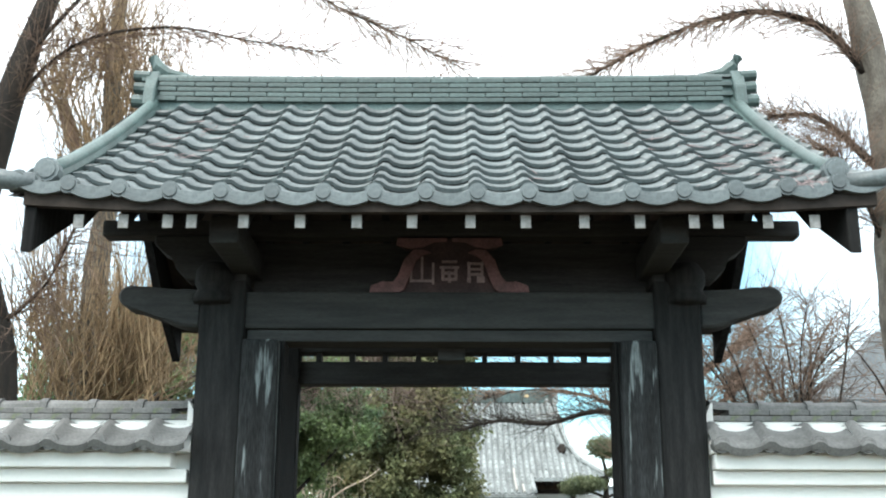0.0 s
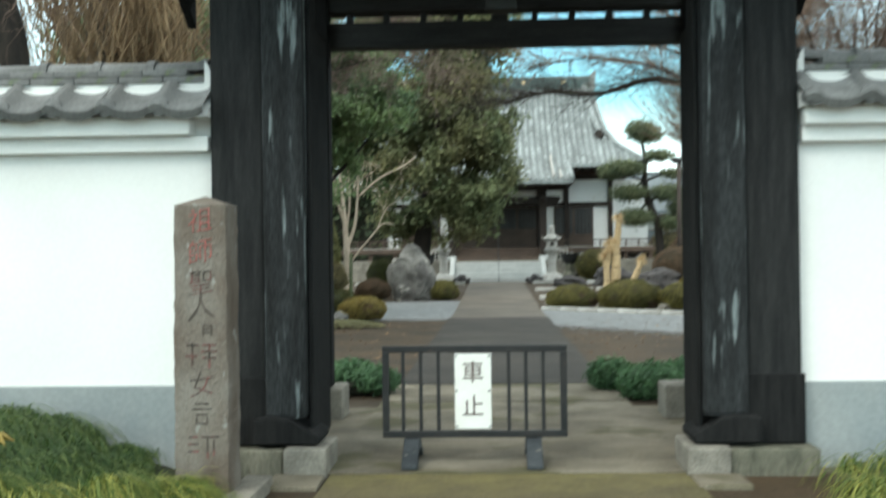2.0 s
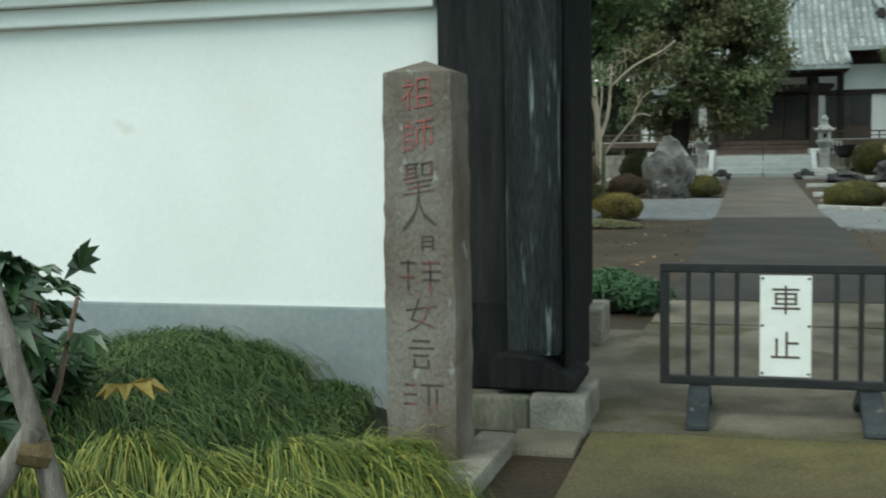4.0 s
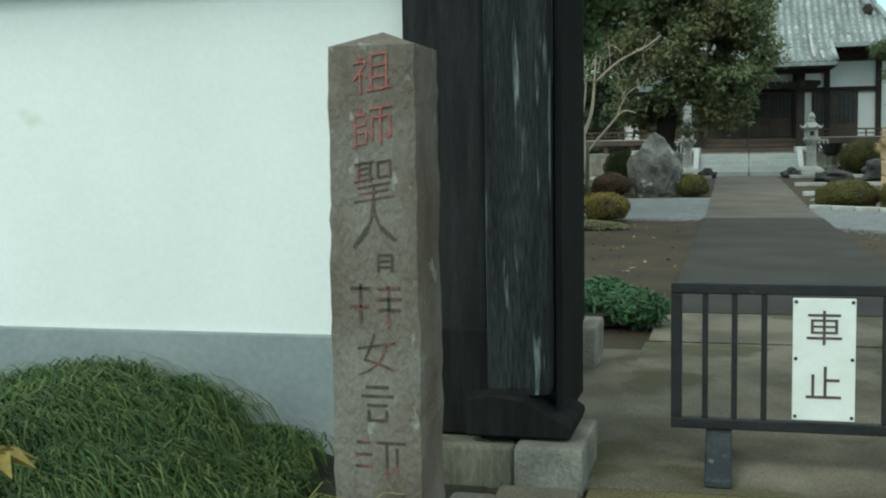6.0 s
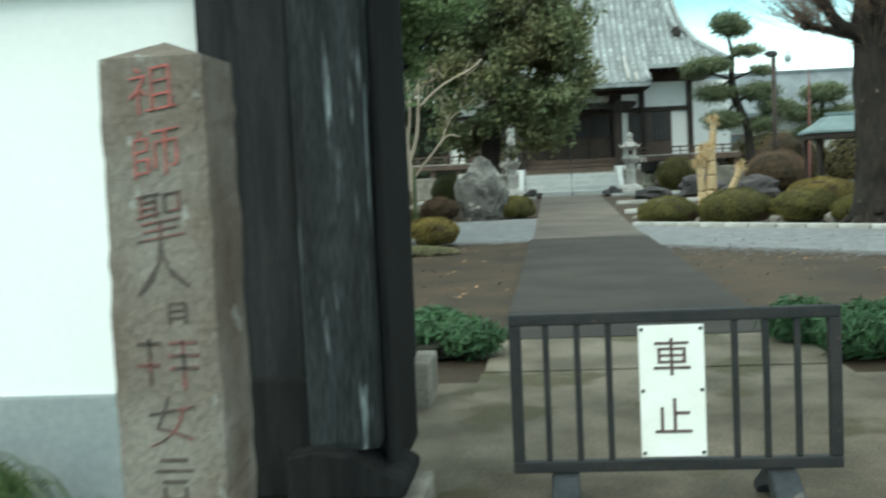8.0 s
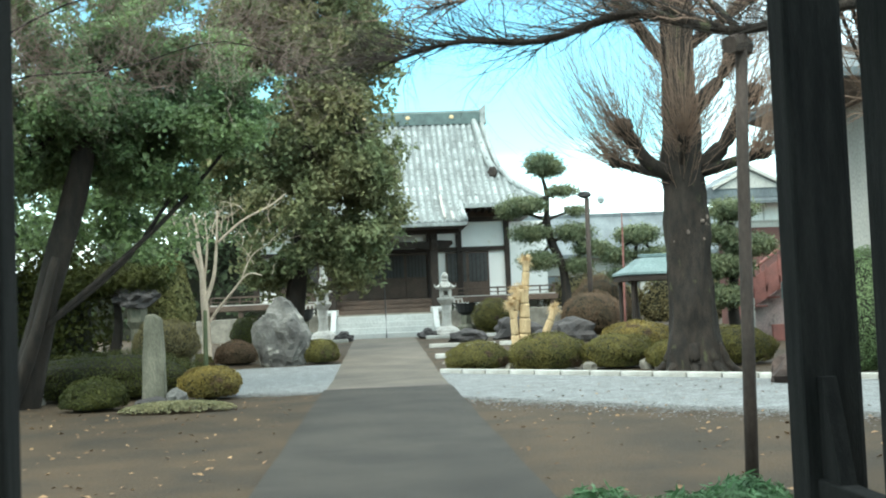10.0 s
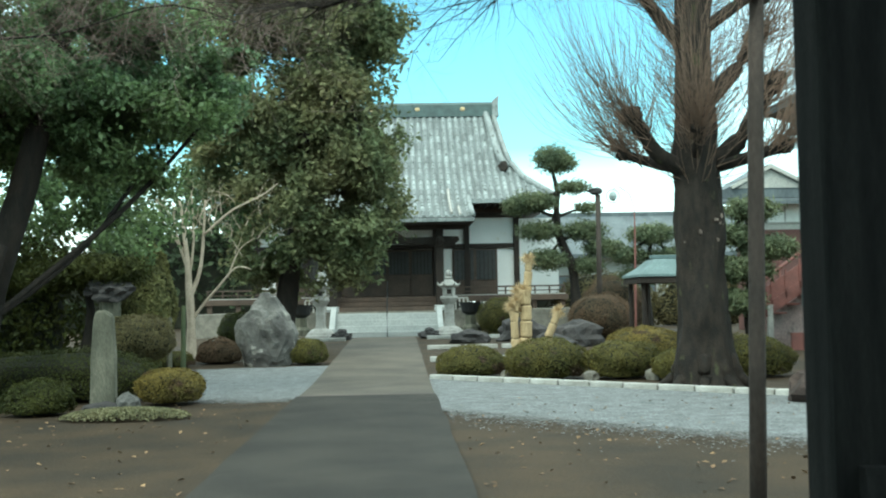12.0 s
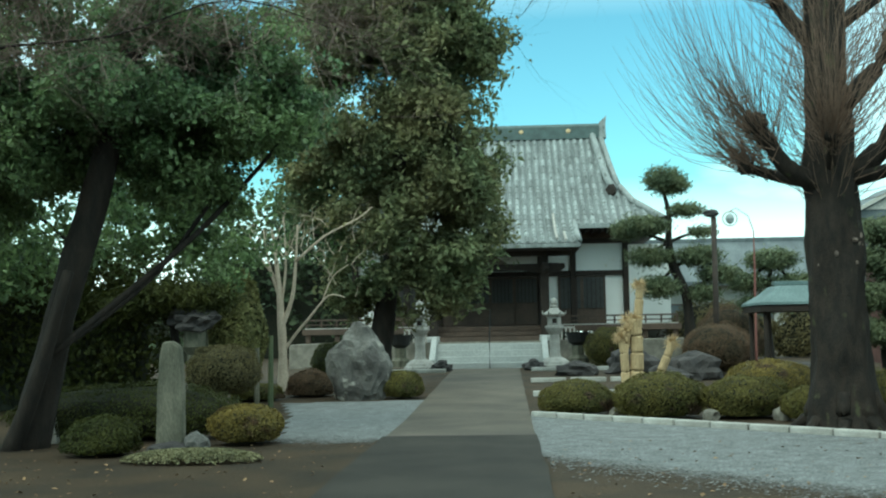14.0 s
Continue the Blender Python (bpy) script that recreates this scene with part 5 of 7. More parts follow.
for _ in range(700):
    a, z = rng.uniform(0, 2 * math.pi), rng.uniform(3.3, 8.5)
    st.append(Vector((5.44 + 0.36 * math.cos(a), 25.5 + 0.36 * math.sin(a), z)))
    wy.append((math.cos(a) * 0.9, math.sin(a) * 0.9, rng.uniform(0.1, 1.2)))
    ln.append(rng.uniform(0.3, 1.8))
twigs("shoot_mass", st, wy, ln, 0.0072, M_TWIG, gk, 0.16, 6, 0.20)
for k, (x, z, w) in enumerate((5.46 + rng.uniform(-0.33, 0.33), 2.62 + rng.normal(0, 0.14), rng.uniform(0.015, 0.04)) for _ in range(13)):
    part("peeled_patch", lump((x, 25.5 - (0.39 ** 2 - (x - 5.46) ** 2) ** 0.5, z), (w * 0.8, 0.03, w * 1.2), 0.9, 3, k + 50, 2), M_PEEL, gk)


def evergreen(name, at, trunks, blobs, count, size, material, label, long=1.6, tilt=0.9, bark=M_DBARK, limbs_n=14, shell=0.45, spray=60, reach=2.7, droop=0.6, gap=1.3, thin=-0.06):
    t = thing(name, at, label, "tree")
    for pts, radii in trunks:
        trunk_tube(t, "trunk", pts, radii, bark, 12, 0.3)
    top = Vector(trunks[0][0][-1])
    for _ in range(limbs_n):
        b = blobs[int(rng.integers(len(blobs)))]
        mid = Vector(trunks[int(rng.integers(len(trunks)))][0][-2])
        trunk_tube(t, "limb", [mid, mid.lerp(Vector(b[0]), 0.5) + Vector(rng.normal(0, 0.2, 3)), Vector(b[0])], [0.06, 0.045, 0.02], bark, 6)
    pts, d = cloud(blobs, count, shell)
    # gather the leaves in sprays
    centres = pts[rng.integers(0, count, count // spray)]
    pick = rng.integers(0, len(centres), count)
    wide = rng.uniform(0.6, 1.35, (len(centres), 1))[pick]
    near = centres[pick] + np.clip(rng.normal(0, 1, (count, 3)), -1.7, 1.7) * np.array([1.0, 1.0, droop]) * size * reach * wide
    mix = rng.uniform(0, 1, (count, 1)) < 0.985
    pts = np.where(mix, near, pts)
    keep = np.array([noise.noise(Vector(q) * gap + Vector((7.1, 3.3, 1.7))) + 0.5 * noise.noise(Vector(q) * gap * 2.3) for q in pts]) > thin
    pts, d = pts[keep], d[keep]
    v, f = leaves(pts, d * 0.6 + np.array([0, -0.2, 0.5]), size, long, tilt)
    raw("crown", v, f, material, t)
    return t


def bunch(centre, size, n, r):
    """Ellipsoids scattered through a larger one."""
    out = []
    for _ in range(n):
        d = rng.normal(0, 1, 3)
        d = d / np.linalg.norm(d) * rng.uniform(0.25, 0.95)
        k = r * rng.uniform(0.7, 1.3)
        out.append(((centre[0] + d[0] * size[0], centre[1] + d[1] * size[1], centre[2] + d[2] * size[2]), (k * 1.15, k * 1.15, k * 0.75)))
    return out


evergreen("evergreen_oak", (-5.9, 24.0, 0), [([(-6.0, 24.0, -0.1), (-5.75, 24.0, 1.0), (-5.3, 24.0, 2.6), (-4.85, 24.0, 4.2), (-4.5, 24.1, 6.0)], [0.30, 0.23, 0.21, 0.18, 0.08]), ([(-6.9, 23.6, -0.1), (-6.8, 23.6, 1.5), (-6.55, 23.6, 3.4), (-6.3, 23.8, 5.5)], [0.3, 0.22, 0.19, 0.08]), ([(-6.1, 23.7, -0.1), (-5.6, 23.6, 1.2), (-5.25, 23.6, 2.4)], [0.14, 0.10, 0.07])],
          bunch((-5.0, 24.4, 5.7), (3.1, 2.6, 2.2), 50, 0.5) + bunch((-2.9, 25.0, 5.0), (1.3, 1.5, 1.35), 22, 0.42) + bunch((-6.5, 24, 3.9), (1.8, 1.6, 0.9), 12, 0.6) + bunch((-4.0, 25, 3.9), (1.8, 1.2, 0.6), 12, 0.5) + bunch((-7.6, 23.6, 5.0), (1.5, 1.5, 2.3), 26, 0.55), 250000, 0.055, M_LEAF, "large dark broadleaf evergreen with a leaning trunk", 1.9, 0.7, limbs_n=5, gap=1.25, thin=-0.09)
evergreen("evergreen_oak", (-11.0, 30.0, 0), [([(-11.0, 30.0, -0.1), (-10.8, 30.0, 2.0), (-10.5, 30.0, 5.0), (-10.4, 30, 7)], [0.35, 0.28, 0.2, 0.1])],
          bunch((-9.8, 29.6, 4.6), (3.6, 2.0, 3.6), 46, 0.9) + bunch((-6.6, 32.0, 5.6), (2.4, 1.5, 3.0), 30, 0.8) + bunch((-4.6, 40.0, 6.0), (1.6, 1.2, 3.6), 24, 0.9) + bunch((-7.2, 33.5, 3.4), (3.4, 0.8, 1.3), 30, 0.7), 78000, 0.085, M_LEAF, "tall dark evergreen behind the hedge", 1.9, 0.9)
CED = []
for k in range(190):
    z = rng.uniform(2.5, 13.8)
    half = np.interp(z, [2.4, 3.2, 4.5, 6.5, 9.5, 12, 14], [1.2, 1.8, 2.3, 2.55, 2.5, 2.1, 1.2])
    a, q = rng.uniform(0, 2 * math.pi), rng.uniform(0.2, 0.86)
    wide = 1.5 if math.cos(a) < 0 else 1.0
    CED.append(((-1.72 + wide * half * q * math.cos(a), 38 + half * q * math.sin(a), z), (0.66, 0.66, 0.52)))
evergreen("cedar", (-2.6, 38.0, 0.2), [([(-2.75, 38.0, 0.1), (-2.6, 38.0, 1.5), (-2.3, 38.0, 4.0), (-1.9, 38.0, 9.0), (-1.75, 38.0, 13.5)], [0.34, 0.28, 0.22, 0.14, 0.05])], CED, 250000, 0.085, M_CEDAR, "tall dense dark green cedar before the temple hall", 2.2, 0.7, M_DBARK, 20, 0.5, 60, 3.0, 1.0, 1.15, -0.08)

# bare cherry with a propped limb, right behind the gate
ch = thing("bare_cherry", (5.75, 13.0, 0), "bare grey-barked cherry with a long propped limb", "tree")
trunk_tube(ch, "trunk", [(5.8, 13.0, -0.1), (5.7, 13.0, 1.5), (5.62, 13.0, 3.2), (5.58, 13.0, 5.0), (5.62, 13.0, 7.0), (5.45, 13.1, 8.8), (5.2, 13.2, 10.5)], [0.40, 0.32, 0.29, 0.27, 0.25, 0.18, 0.08], M_LICHEN, 14, 0.35)
CHERRY_BOUGHS = [[(5.4, 13.0, 2.9), (4.4, 13.1, 3.35), (3.3, 13.1, 3.40), (2.42, 13.1, 3.22), (1.75, 13.3, 3.42), (1.1, 13.5, 3.28), (0.5, 13.7, 3.34), (0.0, 13.8, 3.22)], [(5.4, 13.0, 6.6), (4.6, 12.8, 7.2), (3.7, 12.6, 7.1), (2.9, 12.4, 7.3)], [(5.4, 13.0, 7.9), (4.9, 12.9, 8.5), (4.1, 12.8, 8.7), (3.2, 12.7, 8.5), (2.3, 12.5, 8.0), (1.5, 12.4, 7.5)],
         [(5.4, 13.0, 5.2), (6.2, 12.8, 6.0), (7.2, 12.4, 6.4)], [(5.4, 13.0, 5.6), (5.0, 12.6, 6.2), (4.5, 12.2, 6.5), (4.0, 12.0, 6.3)], [(2.42, 13.1, 3.24), (2.2, 13.6, 3.7), (1.4, 14.2, 4.1), (0.6, 14.6, 4.2)], [(2.3, 13.1, 3.25), (1.7, 13.5, 3.62), (1.0, 13.9, 3.78), (0.3, 14.2, 3.72)], [(3.2, 13.1, 3.4), (2.6, 13.6, 3.95), (1.8, 14.0, 4.4), (1.0, 14.3, 4.75)]]
st, wy, ln = [], [], []
for k, pts in enumerate(CHERRY_BOUGHS):
    r0 = 0.9 * (0.06, 0.06, 0.065, 0.06, 0.05, 0.03, 0.028, 0.035)[k]
    trunk_tube(ch, "limb", pts, [r0 * (1 - 0.8 * i / (len(pts) - 1)) for i in range(len(pts))], M_BARK, 8, 0.6)
    for a, b in zip(pts, pts[1:]):
        for _ in range((34 if k == 0 else 20) if k in (0, 5, 6, 7) else 66):
            st.append(Vector(a).lerp(Vector(b), rng.uniform(0, 1)))
            d = (Vector(b) - Vector(a)).normalized()
            wy.append((d.x + rng.normal(0, 0.6), d.y + rng.normal(0, 0.6), d.z + (rng.normal(0.25, 0.26) if k in (0, 5, 6, 7) else rng.normal(-0.05, 0.5))))
            ln.append(rng.uniform(0.4, 1.0) if k in (0, 5, 6, 7) else rng.uniform(0.4, 1.1))
half = len(CHERRY_BOUGHS[0]) * 34 - 34
twigs("twig_mass", st[:half], wy[:half], ln[:half], 0.0065, M_BARK, ch, 0.3, 4, 0.03, 2)
twigs("twig_mass", st[half:], wy[half:], ln[half:], 0.0085, M_TWIG, ch, 0.4, 5, 0.0, 2)

# bare branches that hang over the roof and the path
ob = thing("bare_cherry", (-7.0, 14.0, 0), "dark leaning bare cherry behind the white wall", "tree")
trunk_tube(ob, "trunk", [(-6.2, 14.0, -0.1), (-6.15, 14.0, 2.5), (-6.3, 14.0, 4.2), (-6.7, 14.0, 6.0), (-6.5, 14.0, 8.0), (-5.9, 14.0, 10.2)], [0.36, 0.30, 0.28, 0.23, 0.2, 0.12], M_DBARK, 14, 0.3)
st, wy, ln = [], [], []
for pts in ([(-6.7, 14, 7.6), (-5.6, 13.8, 8.7), (-4.2, 13.6, 8.9), (-3.0, 13.4, 8.6), (-1.8, 13.2, 8.3)], [(-6.6, 14, 8.2), (-5.0, 13.6, 9.8), (-3.0, 13.3, 9.8), (-1.7, 13.2, 9.0), (-0.8, 13.1, 8.5), (0.0, 13.0, 8.0)], [(-6.5, 14, 6.0), (-7.2, 13.5, 6.6), (-7.6, 13.2, 7.4)], [(-6.3, 14, 4.6), (-5.6, 13.8, 5.2), (-5.2, 13.6, 6.0)]):
    trunk_tube(ob, "limb", pts, [0.034 * (1 - 0.85 * i / (len(pts) - 1)) for i in range(len(pts))], M_DBARK, 7, 0.3)
    for a, b in zip(pts, pts[1:]):
        for _ in range(44):
            st.append(Vector(a).lerp(Vector(b), rng.uniform(0, 1)))
            d = (Vector(b) - Vector(a)).normalized()
            wy.append((d.x + rng.normal(0, 0.6), d.y + rng.normal(0, 0.5), d.z + rng.normal(-0.15, 0.7)))
            ln.append(rng.uniform(0.6, 1.7))
twigs("twig_mass", st, wy, ln, 0.0085, M_TWIG, ob, 0.4, 5, 0.0, 2)

# pollarded tree with dense tan shoots behind the west wall
pt = thing("pollarded_tree", (-5.7, 16.0, 0), "pollarded tree with dense tan upright shoots", "tree")
trunk_tube(pt, "trunk", [(-5.75, 16, -0.1), (-5.75, 16, 3.0), (-5.7, 16, 5.5), (-5.6, 16, 7.6), (-5.7, 16, 9.4), (-5.65, 16, 11.5)], [0.26, 0.22, 0.18, 0.17, 0.12, 0.07], M_LICHEN, 14, 0.6)
st, wy, ln = [], [], []
for c, n, sp in (((-5.7, 15.8, 4.0), 170, 0.5), ((-6.3, 15.9, 4.9), 60, 0.25), ((-5.1, 15.7, 4.6), 80, 0.3), ((-4.7, 15.7, 4.3), 80, 0.3), ((-5.6, 15.8, 7.5), 130, 0.35), ((-6.5, 15.9, 8.8), 50, 0.15), ((-5.65, 15.8, 9.3), 110, 0.3), ((-5.0, 15.7, 8.3), 60, 0.3)):
    for _ in range(2 * n):
        st.append(Vector(c) + Vector(rng.normal(0, sp, 3)))
        wy.append((rng.normal(0, 0.33), rng.normal(-0.1, 0.3), rng.uniform(0.5, 1.2)))
        ln.append(rng.uniform(0.7, 2.3))
for _ in range(120):
    st.append(Vector((-5.4, 15.8, 3.9)) + Vector(rng.normal(0, 0.25, 3)))
    wy.append((rng.uniform(0.3, 1.2), rng.normal(0, 0.3), rng.uniform(0.2, 0.8)))
    ln.append(rng.uniform(0.8, 1.9))
twigs("shoot_mass", st, wy, ln, 0.012, M_TAN, pt, 0.13, 4, 0.05)
for a, b, c in (((-5.7, 16, 7.2), (-6.2, 16, 8.0), (-6.5, 16, 8.8)), ((-5.65, 16, 7.3), (-5.2, 16, 7.8), (-5.0, 16, 8.3)), ((-5.7, 16, 3.4), (-6.1, 16, 4.2), (-6.4, 16, 5.0)), ((-5.7, 16, 3.3), (-5.0, 16, 4.0), (-4.6, 16, 4.5))):
    trunk_tube(pt, "limb", [a, b, c], [0.14, 0.11, 0.1], M_TWIG, 8, 0.4)

# bare plum trees behind the east wall
for (x, y, h, lab) in ((4.75, 14.6, 2.2, "bare twiggy plum tree behind the white wall"), (4.15, 14.1, 2.0, "bare twiggy plum with tan pruned limbs"), (6.6, 15.2, 2.4, "bare twiggy plum tree behind the white wall")):
    pl = thing("bare_plum", (x, y, 0), lab, "tree", "bare plums")
    trunk_tube(pl, "trunk", [(x, y, -0.1), (x + 0.1, y, 1.2), (x - 0.05, y, h + 0.6)], [0.13, 0.11, 0.08], M_DBARK, 9, 0.3)
    st, wy, ln = [], [], []
    for k in range(7):
        a = rng.uniform(0, 6.28)
        p1 = Vector((x + 0.5 * math.cos(a), y + 0.5 * math.sin(a), h + 1.4 + rng.uniform(0, 0.6)))
        p2 = p1 + Vector((0.5 * math.cos(a) + rng.normal(0, 0.2), 0.4 * math.sin(a), rng.uniform(0.6, 1.4)))
        trunk_tube(pl, "limb", [(x, y, h * 0.8), p1, p2], [0.026, 0.016, 0.006], M_DBARK, 6, 0.6)
        for _ in range(36):
            q = Vector((x, y, h * 0.8)).lerp(p1, rng.uniform(0.5, 1)) if rng.uniform() < 0.4 else p1.lerp(p2, rng.uniform(0, 1))
            st.append(q)
            wy.append((rng.normal(0, 0.7), rng.normal(0, 0.7), rng.uniform(-0.1, 1)))
            ln.append(rng.uniform(0.5, 1.2))
    twigs("twig_mass", st, wy, ln, 0.009, M_TWIG, pl, 0.4, 4, 0.03, 2)

# brown bare branches across the evergreens
bb = thing("bare_maple", (-7.4, 20.0, 0), "bare brown-twigged maple over the garden", "tree")
trunk_tube(bb, "trunk", [(-7.6, 20.0, -0.1), (-7.4, 20.0, 2.0), (-6.8, 20.0, 3.6), (-5.6, 20.0, 4.6)], [0.24, 0.2, 0.15, 0.08], M_DBARK, 10)
st, wy, ln = [], [], []
for pts in ([(-6.8, 20, 3.6), (-5.0, 20.2, 4.5), (-3.4, 20.0, 4.6), (-2.0, 19.7, 4.85), (-0.8, 20.2, 4.5)], [(-5.6, 20, 4.6), (-4.0, 19.8, 5.4), (-2.4, 19.6, 5.6), (-1.2, 19.5, 5.5)], [(-6.8, 20, 3.6), (-6.0, 19.6, 5.0), (-5.0, 19.4, 6.0)]):
    trunk_tube(bb, "limb", pts, [0.02 * (1 - 0.85 * i / (len(pts) - 1)) for i in range(len(pts))], M_DBARK, 6, 0.6)
    for a, b in zip(pts, pts[1:]):
        for _ in range(120 if a[0] > -6 else 20):
            st.append(Vector(a).lerp(Vector(b), rng.uniform(0, 1)) + Vector(rng.normal(0, 0.22, 3)))
            wy.append((rng.normal(0.5, 0.6), rng.normal(0, 0.6), rng.normal(0.2, 0.6)))
            ln.append(rng.uniform(0.5, 1.2))
twigs("twig_mass", st, wy, ln, 0.005, M_HAZE, bb, 0.35, 4, 0.0, 1)

# pale crape myrtle
cm = thing("crape_myrtle", (-4.85, 36.0, 0.15), "bare pale-barked crape myrtle with smooth forked stems", "tree")
trunk_tube(cm, "trunk", [(-4.85, 36, 0.05), (-4.84, 36, 0.8), (-4.86, 36, 1.7), (-4.92, 36, 2.6), (-5.0, 36, 3.5), (-5.1, 36, 4.2)], [0.16, 0.105, 0.095, 0.07, 0.05, 0.025], M_PALE, 10, 0.3)
for pts, r in (([(-4.84, 36, 1.1), (-4.5, 36, 1.55), (-4.15, 36, 1.95), (-3.7, 36, 2.45), (-3.3, 36, 2.4)], 0.075), ([(-4.86, 36, 1.7), (-4.6, 36, 2.4), (-4.5, 36, 3.3), (-4.45, 36, 4.2)], 0.11), ([(-4.9, 36, 2.4), (-5.15, 36, 3.2), (-5.3, 36, 4.1)], 0.08), ([(-4.5, 36, 3.3), (-3.8, 36, 3.9), (-3.0, 36, 4.3), (-2.6, 36, 4.6)], 0.06), ([(-4.88, 36, 2.2), (-4.75, 36, 3.2), (-4.8, 36, 4.4)], 0.07), ([(-3.9, 36, 2.2), (-3.6, 36, 2.9), (-3.2, 36, 3.2)], 0.04), ([(-5.0, 36, 2.9), (-5.5, 36, 3.6), (-5.7, 36, 4.2)], 0.06)):
    trunk_tube(cm, "limb", pts, [0.62 * r * (1 - 0.7 * i / (len(pts) - 1)) for i in range(len(pts))], M_PALE, 8, 0.3)
st = [Vector((-4.8 + rng.normal(0, 0.5), 36 + rng.normal(0, 0.2), rng.uniform(3.2, 4.4))) for _ in range(24)] + [Vector((-3.3 + rng.normal(0, 0.4), 36, rng.uniform(2.3, 4.2))) for _ in range(14)]
twigs("twig_mass", st, ways(38, (0.1, 0, 0.9), 0.5), rng.uniform(0.4, 1.0, 38), 0.014, M_PALE, cm, 0.3, 4, 0.0, 1)


def pine(at, trunk, radii, pads, label, count=8500, material=M_PINE):
    p = thing("garden_pine", at, label, "tree", "garden pines")
    trunk_tube(p, "trunk", trunk, radii, M_DBARK, 9, 0.4)
    for i, (c, r) in enumerate(pads):
        near = min((Vector(q) for q in trunk), key=lambda q: (q - Vector(c)).length)
        trunk_tube(p, "limb", [near, near.lerp(Vector(c), 0.5) + Vector((0, 0, 0.05)), Vector(c)], [0.07, 0.05, 0.02], M_DBARK, 6)
    pts, d = cloud(pads, 2 * count, 0.2)
    pts = pts + rng.normal(0, 0.07, pts.shape)
    v, f = leaves(pts, d + np.array([0, 0, 0.8]), 0.034, 4.6, 0.9)
    raw("needles", v, f, material, p)


pine((6.3, 44.0, 0.3), [(6.3, 44, 0.2), (6.25, 44, 1.5), (6.2, 44, 2.5), (5.85, 44, 3.4), (5.7, 44, 4.2), (5.75, 44, 5.0), (5.62, 44, 5.7)], [0.2, 0.17, 0.16, 0.13, 0.11, 0.08, 0.05],
     [((5.6, 44, 6.15), (0.62, 0.6, 0.42)), ((5.95, 44, 6.0), (0.45, 0.5, 0.25)), ((4.9, 43.8, 4.72), (0.85, 0.7, 0.26)), ((4.4, 43.8, 4.55), (0.5, 0.5, 0.2)), ((6.25, 44, 5.2), (0.6, 0.5, 0.17)), ((6.75, 44, 4.5), (0.48, 0.4, 0.12)), ((5.1, 43.8, 3.75), (0.75, 0.6, 0.28)), ((6.6, 44, 3.75), (0.75, 0.6, 0.3)), ((5.3, 43.7, 2.8), (0.7, 0.6, 0.32)), ((7.2, 44, 3.2), (0.65, 0.6, 0.28)), ((6.7, 43.8, 2.6), (0.5, 0.5, 0.25))], "cloud-pruned garden pine with crooked dark trunk", 14000)
pine((8.6, 33.0, 0.1), [(8.7, 33, 0), (8.6, 33, 1.2), (8.75, 33, 2.4), (8.6, 33, 3.4)], [0.15, 0.13, 0.1, 0.05],
     [((8.7, 33, 3.5), (0.6, 0.5, 0.22)), ((8.2, 33, 2.9), (0.6, 0.5, 0.2)), ((9.1, 33, 2.6), (0.7, 0.5, 0.24)), ((8.4, 33, 2.1), (0.8, 0.6, 0.26)), ((8.3, 32.8, 1.35), (0.6, 0.5, 0.24))], "cloud-pruned garden pine behind the ginkgo", 10000)
pine((9.0, 46.0, 0.3), [(9.2, 46, 0.2), (9.1, 46, 2), (9.3, 46, 3.6)], [0.14, 0.1, 0.05], [((9.3, 46, 3.7), (0.9, 0.6, 0.35)), ((8.5, 46, 3.0), (0.7, 0.5, 0.3)), ((10.0, 46, 2.9), (0.9, 0.6, 0.35)), ((9.1, 46, 2.3), (1.0, 0.6, 0.3))], "soft cloud-pruned pine in the far garden", 8000)
pine((-6.0, 31.0, 0.1), [(-6.2, 31, 0), (-6.0, 31, 1.2), (-6.1, 31, 2.0)], [0.12, 0.1, 0.06], [((-5.9, 30.8, 2.25), (1.1, 0.7, 0.3)), ((-7.0, 30.8, 2.1), (0.8, 0.6, 0.25))], "flat-topped garden pine beside the hedge", 9000, M_BUSHD)

# ---- clipped shrubs and hedges ----


def clipped(name, c, r, material, label, count=None, size=0.022, group="clipped shrubs", seed=0):
    """A clipped round shrub: a core coloured as inner shade and a skin of small leaves, cut flat at the ground."""
    z0 = gz(c[1])
    sh = thing(name, (c[0], c[1], z0), label, "shrub", group)
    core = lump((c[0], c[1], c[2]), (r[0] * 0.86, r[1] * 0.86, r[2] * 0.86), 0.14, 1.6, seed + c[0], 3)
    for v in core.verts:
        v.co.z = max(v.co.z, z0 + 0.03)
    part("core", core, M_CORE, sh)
    n = count or int(13000 * (r[0] * r[2] + r[0] * r[1]) ** 0.5 / 0.7)
    d = rng.normal(0, 1, (n, 3))
    d /= np.linalg.norm(d, axis=1, keepdims=True)
    k = np.array([1 + 0.16 * noise.noise(Vector(q) * 1.6 + Vector(((seed + c[0]) * 7.3, seed + c[0], 0))) + 0.07 * noise.noise(Vector(q) * 4 + Vector((c[0], c[1], 0))) for q in d])[:, None]
    pts = np.array(c) + d * np.array(r) * (k * rng.uniform(0.92, 1.03, (n, 1)))
    keep = pts[:, 2] > z0 + 0.06
    v, f = leaves(pts[keep], d[keep] + np.array([0, 0, 0.15]), size, 1.7, 0.42)
    raw("foliage", v, f, material, sh)
    return sh


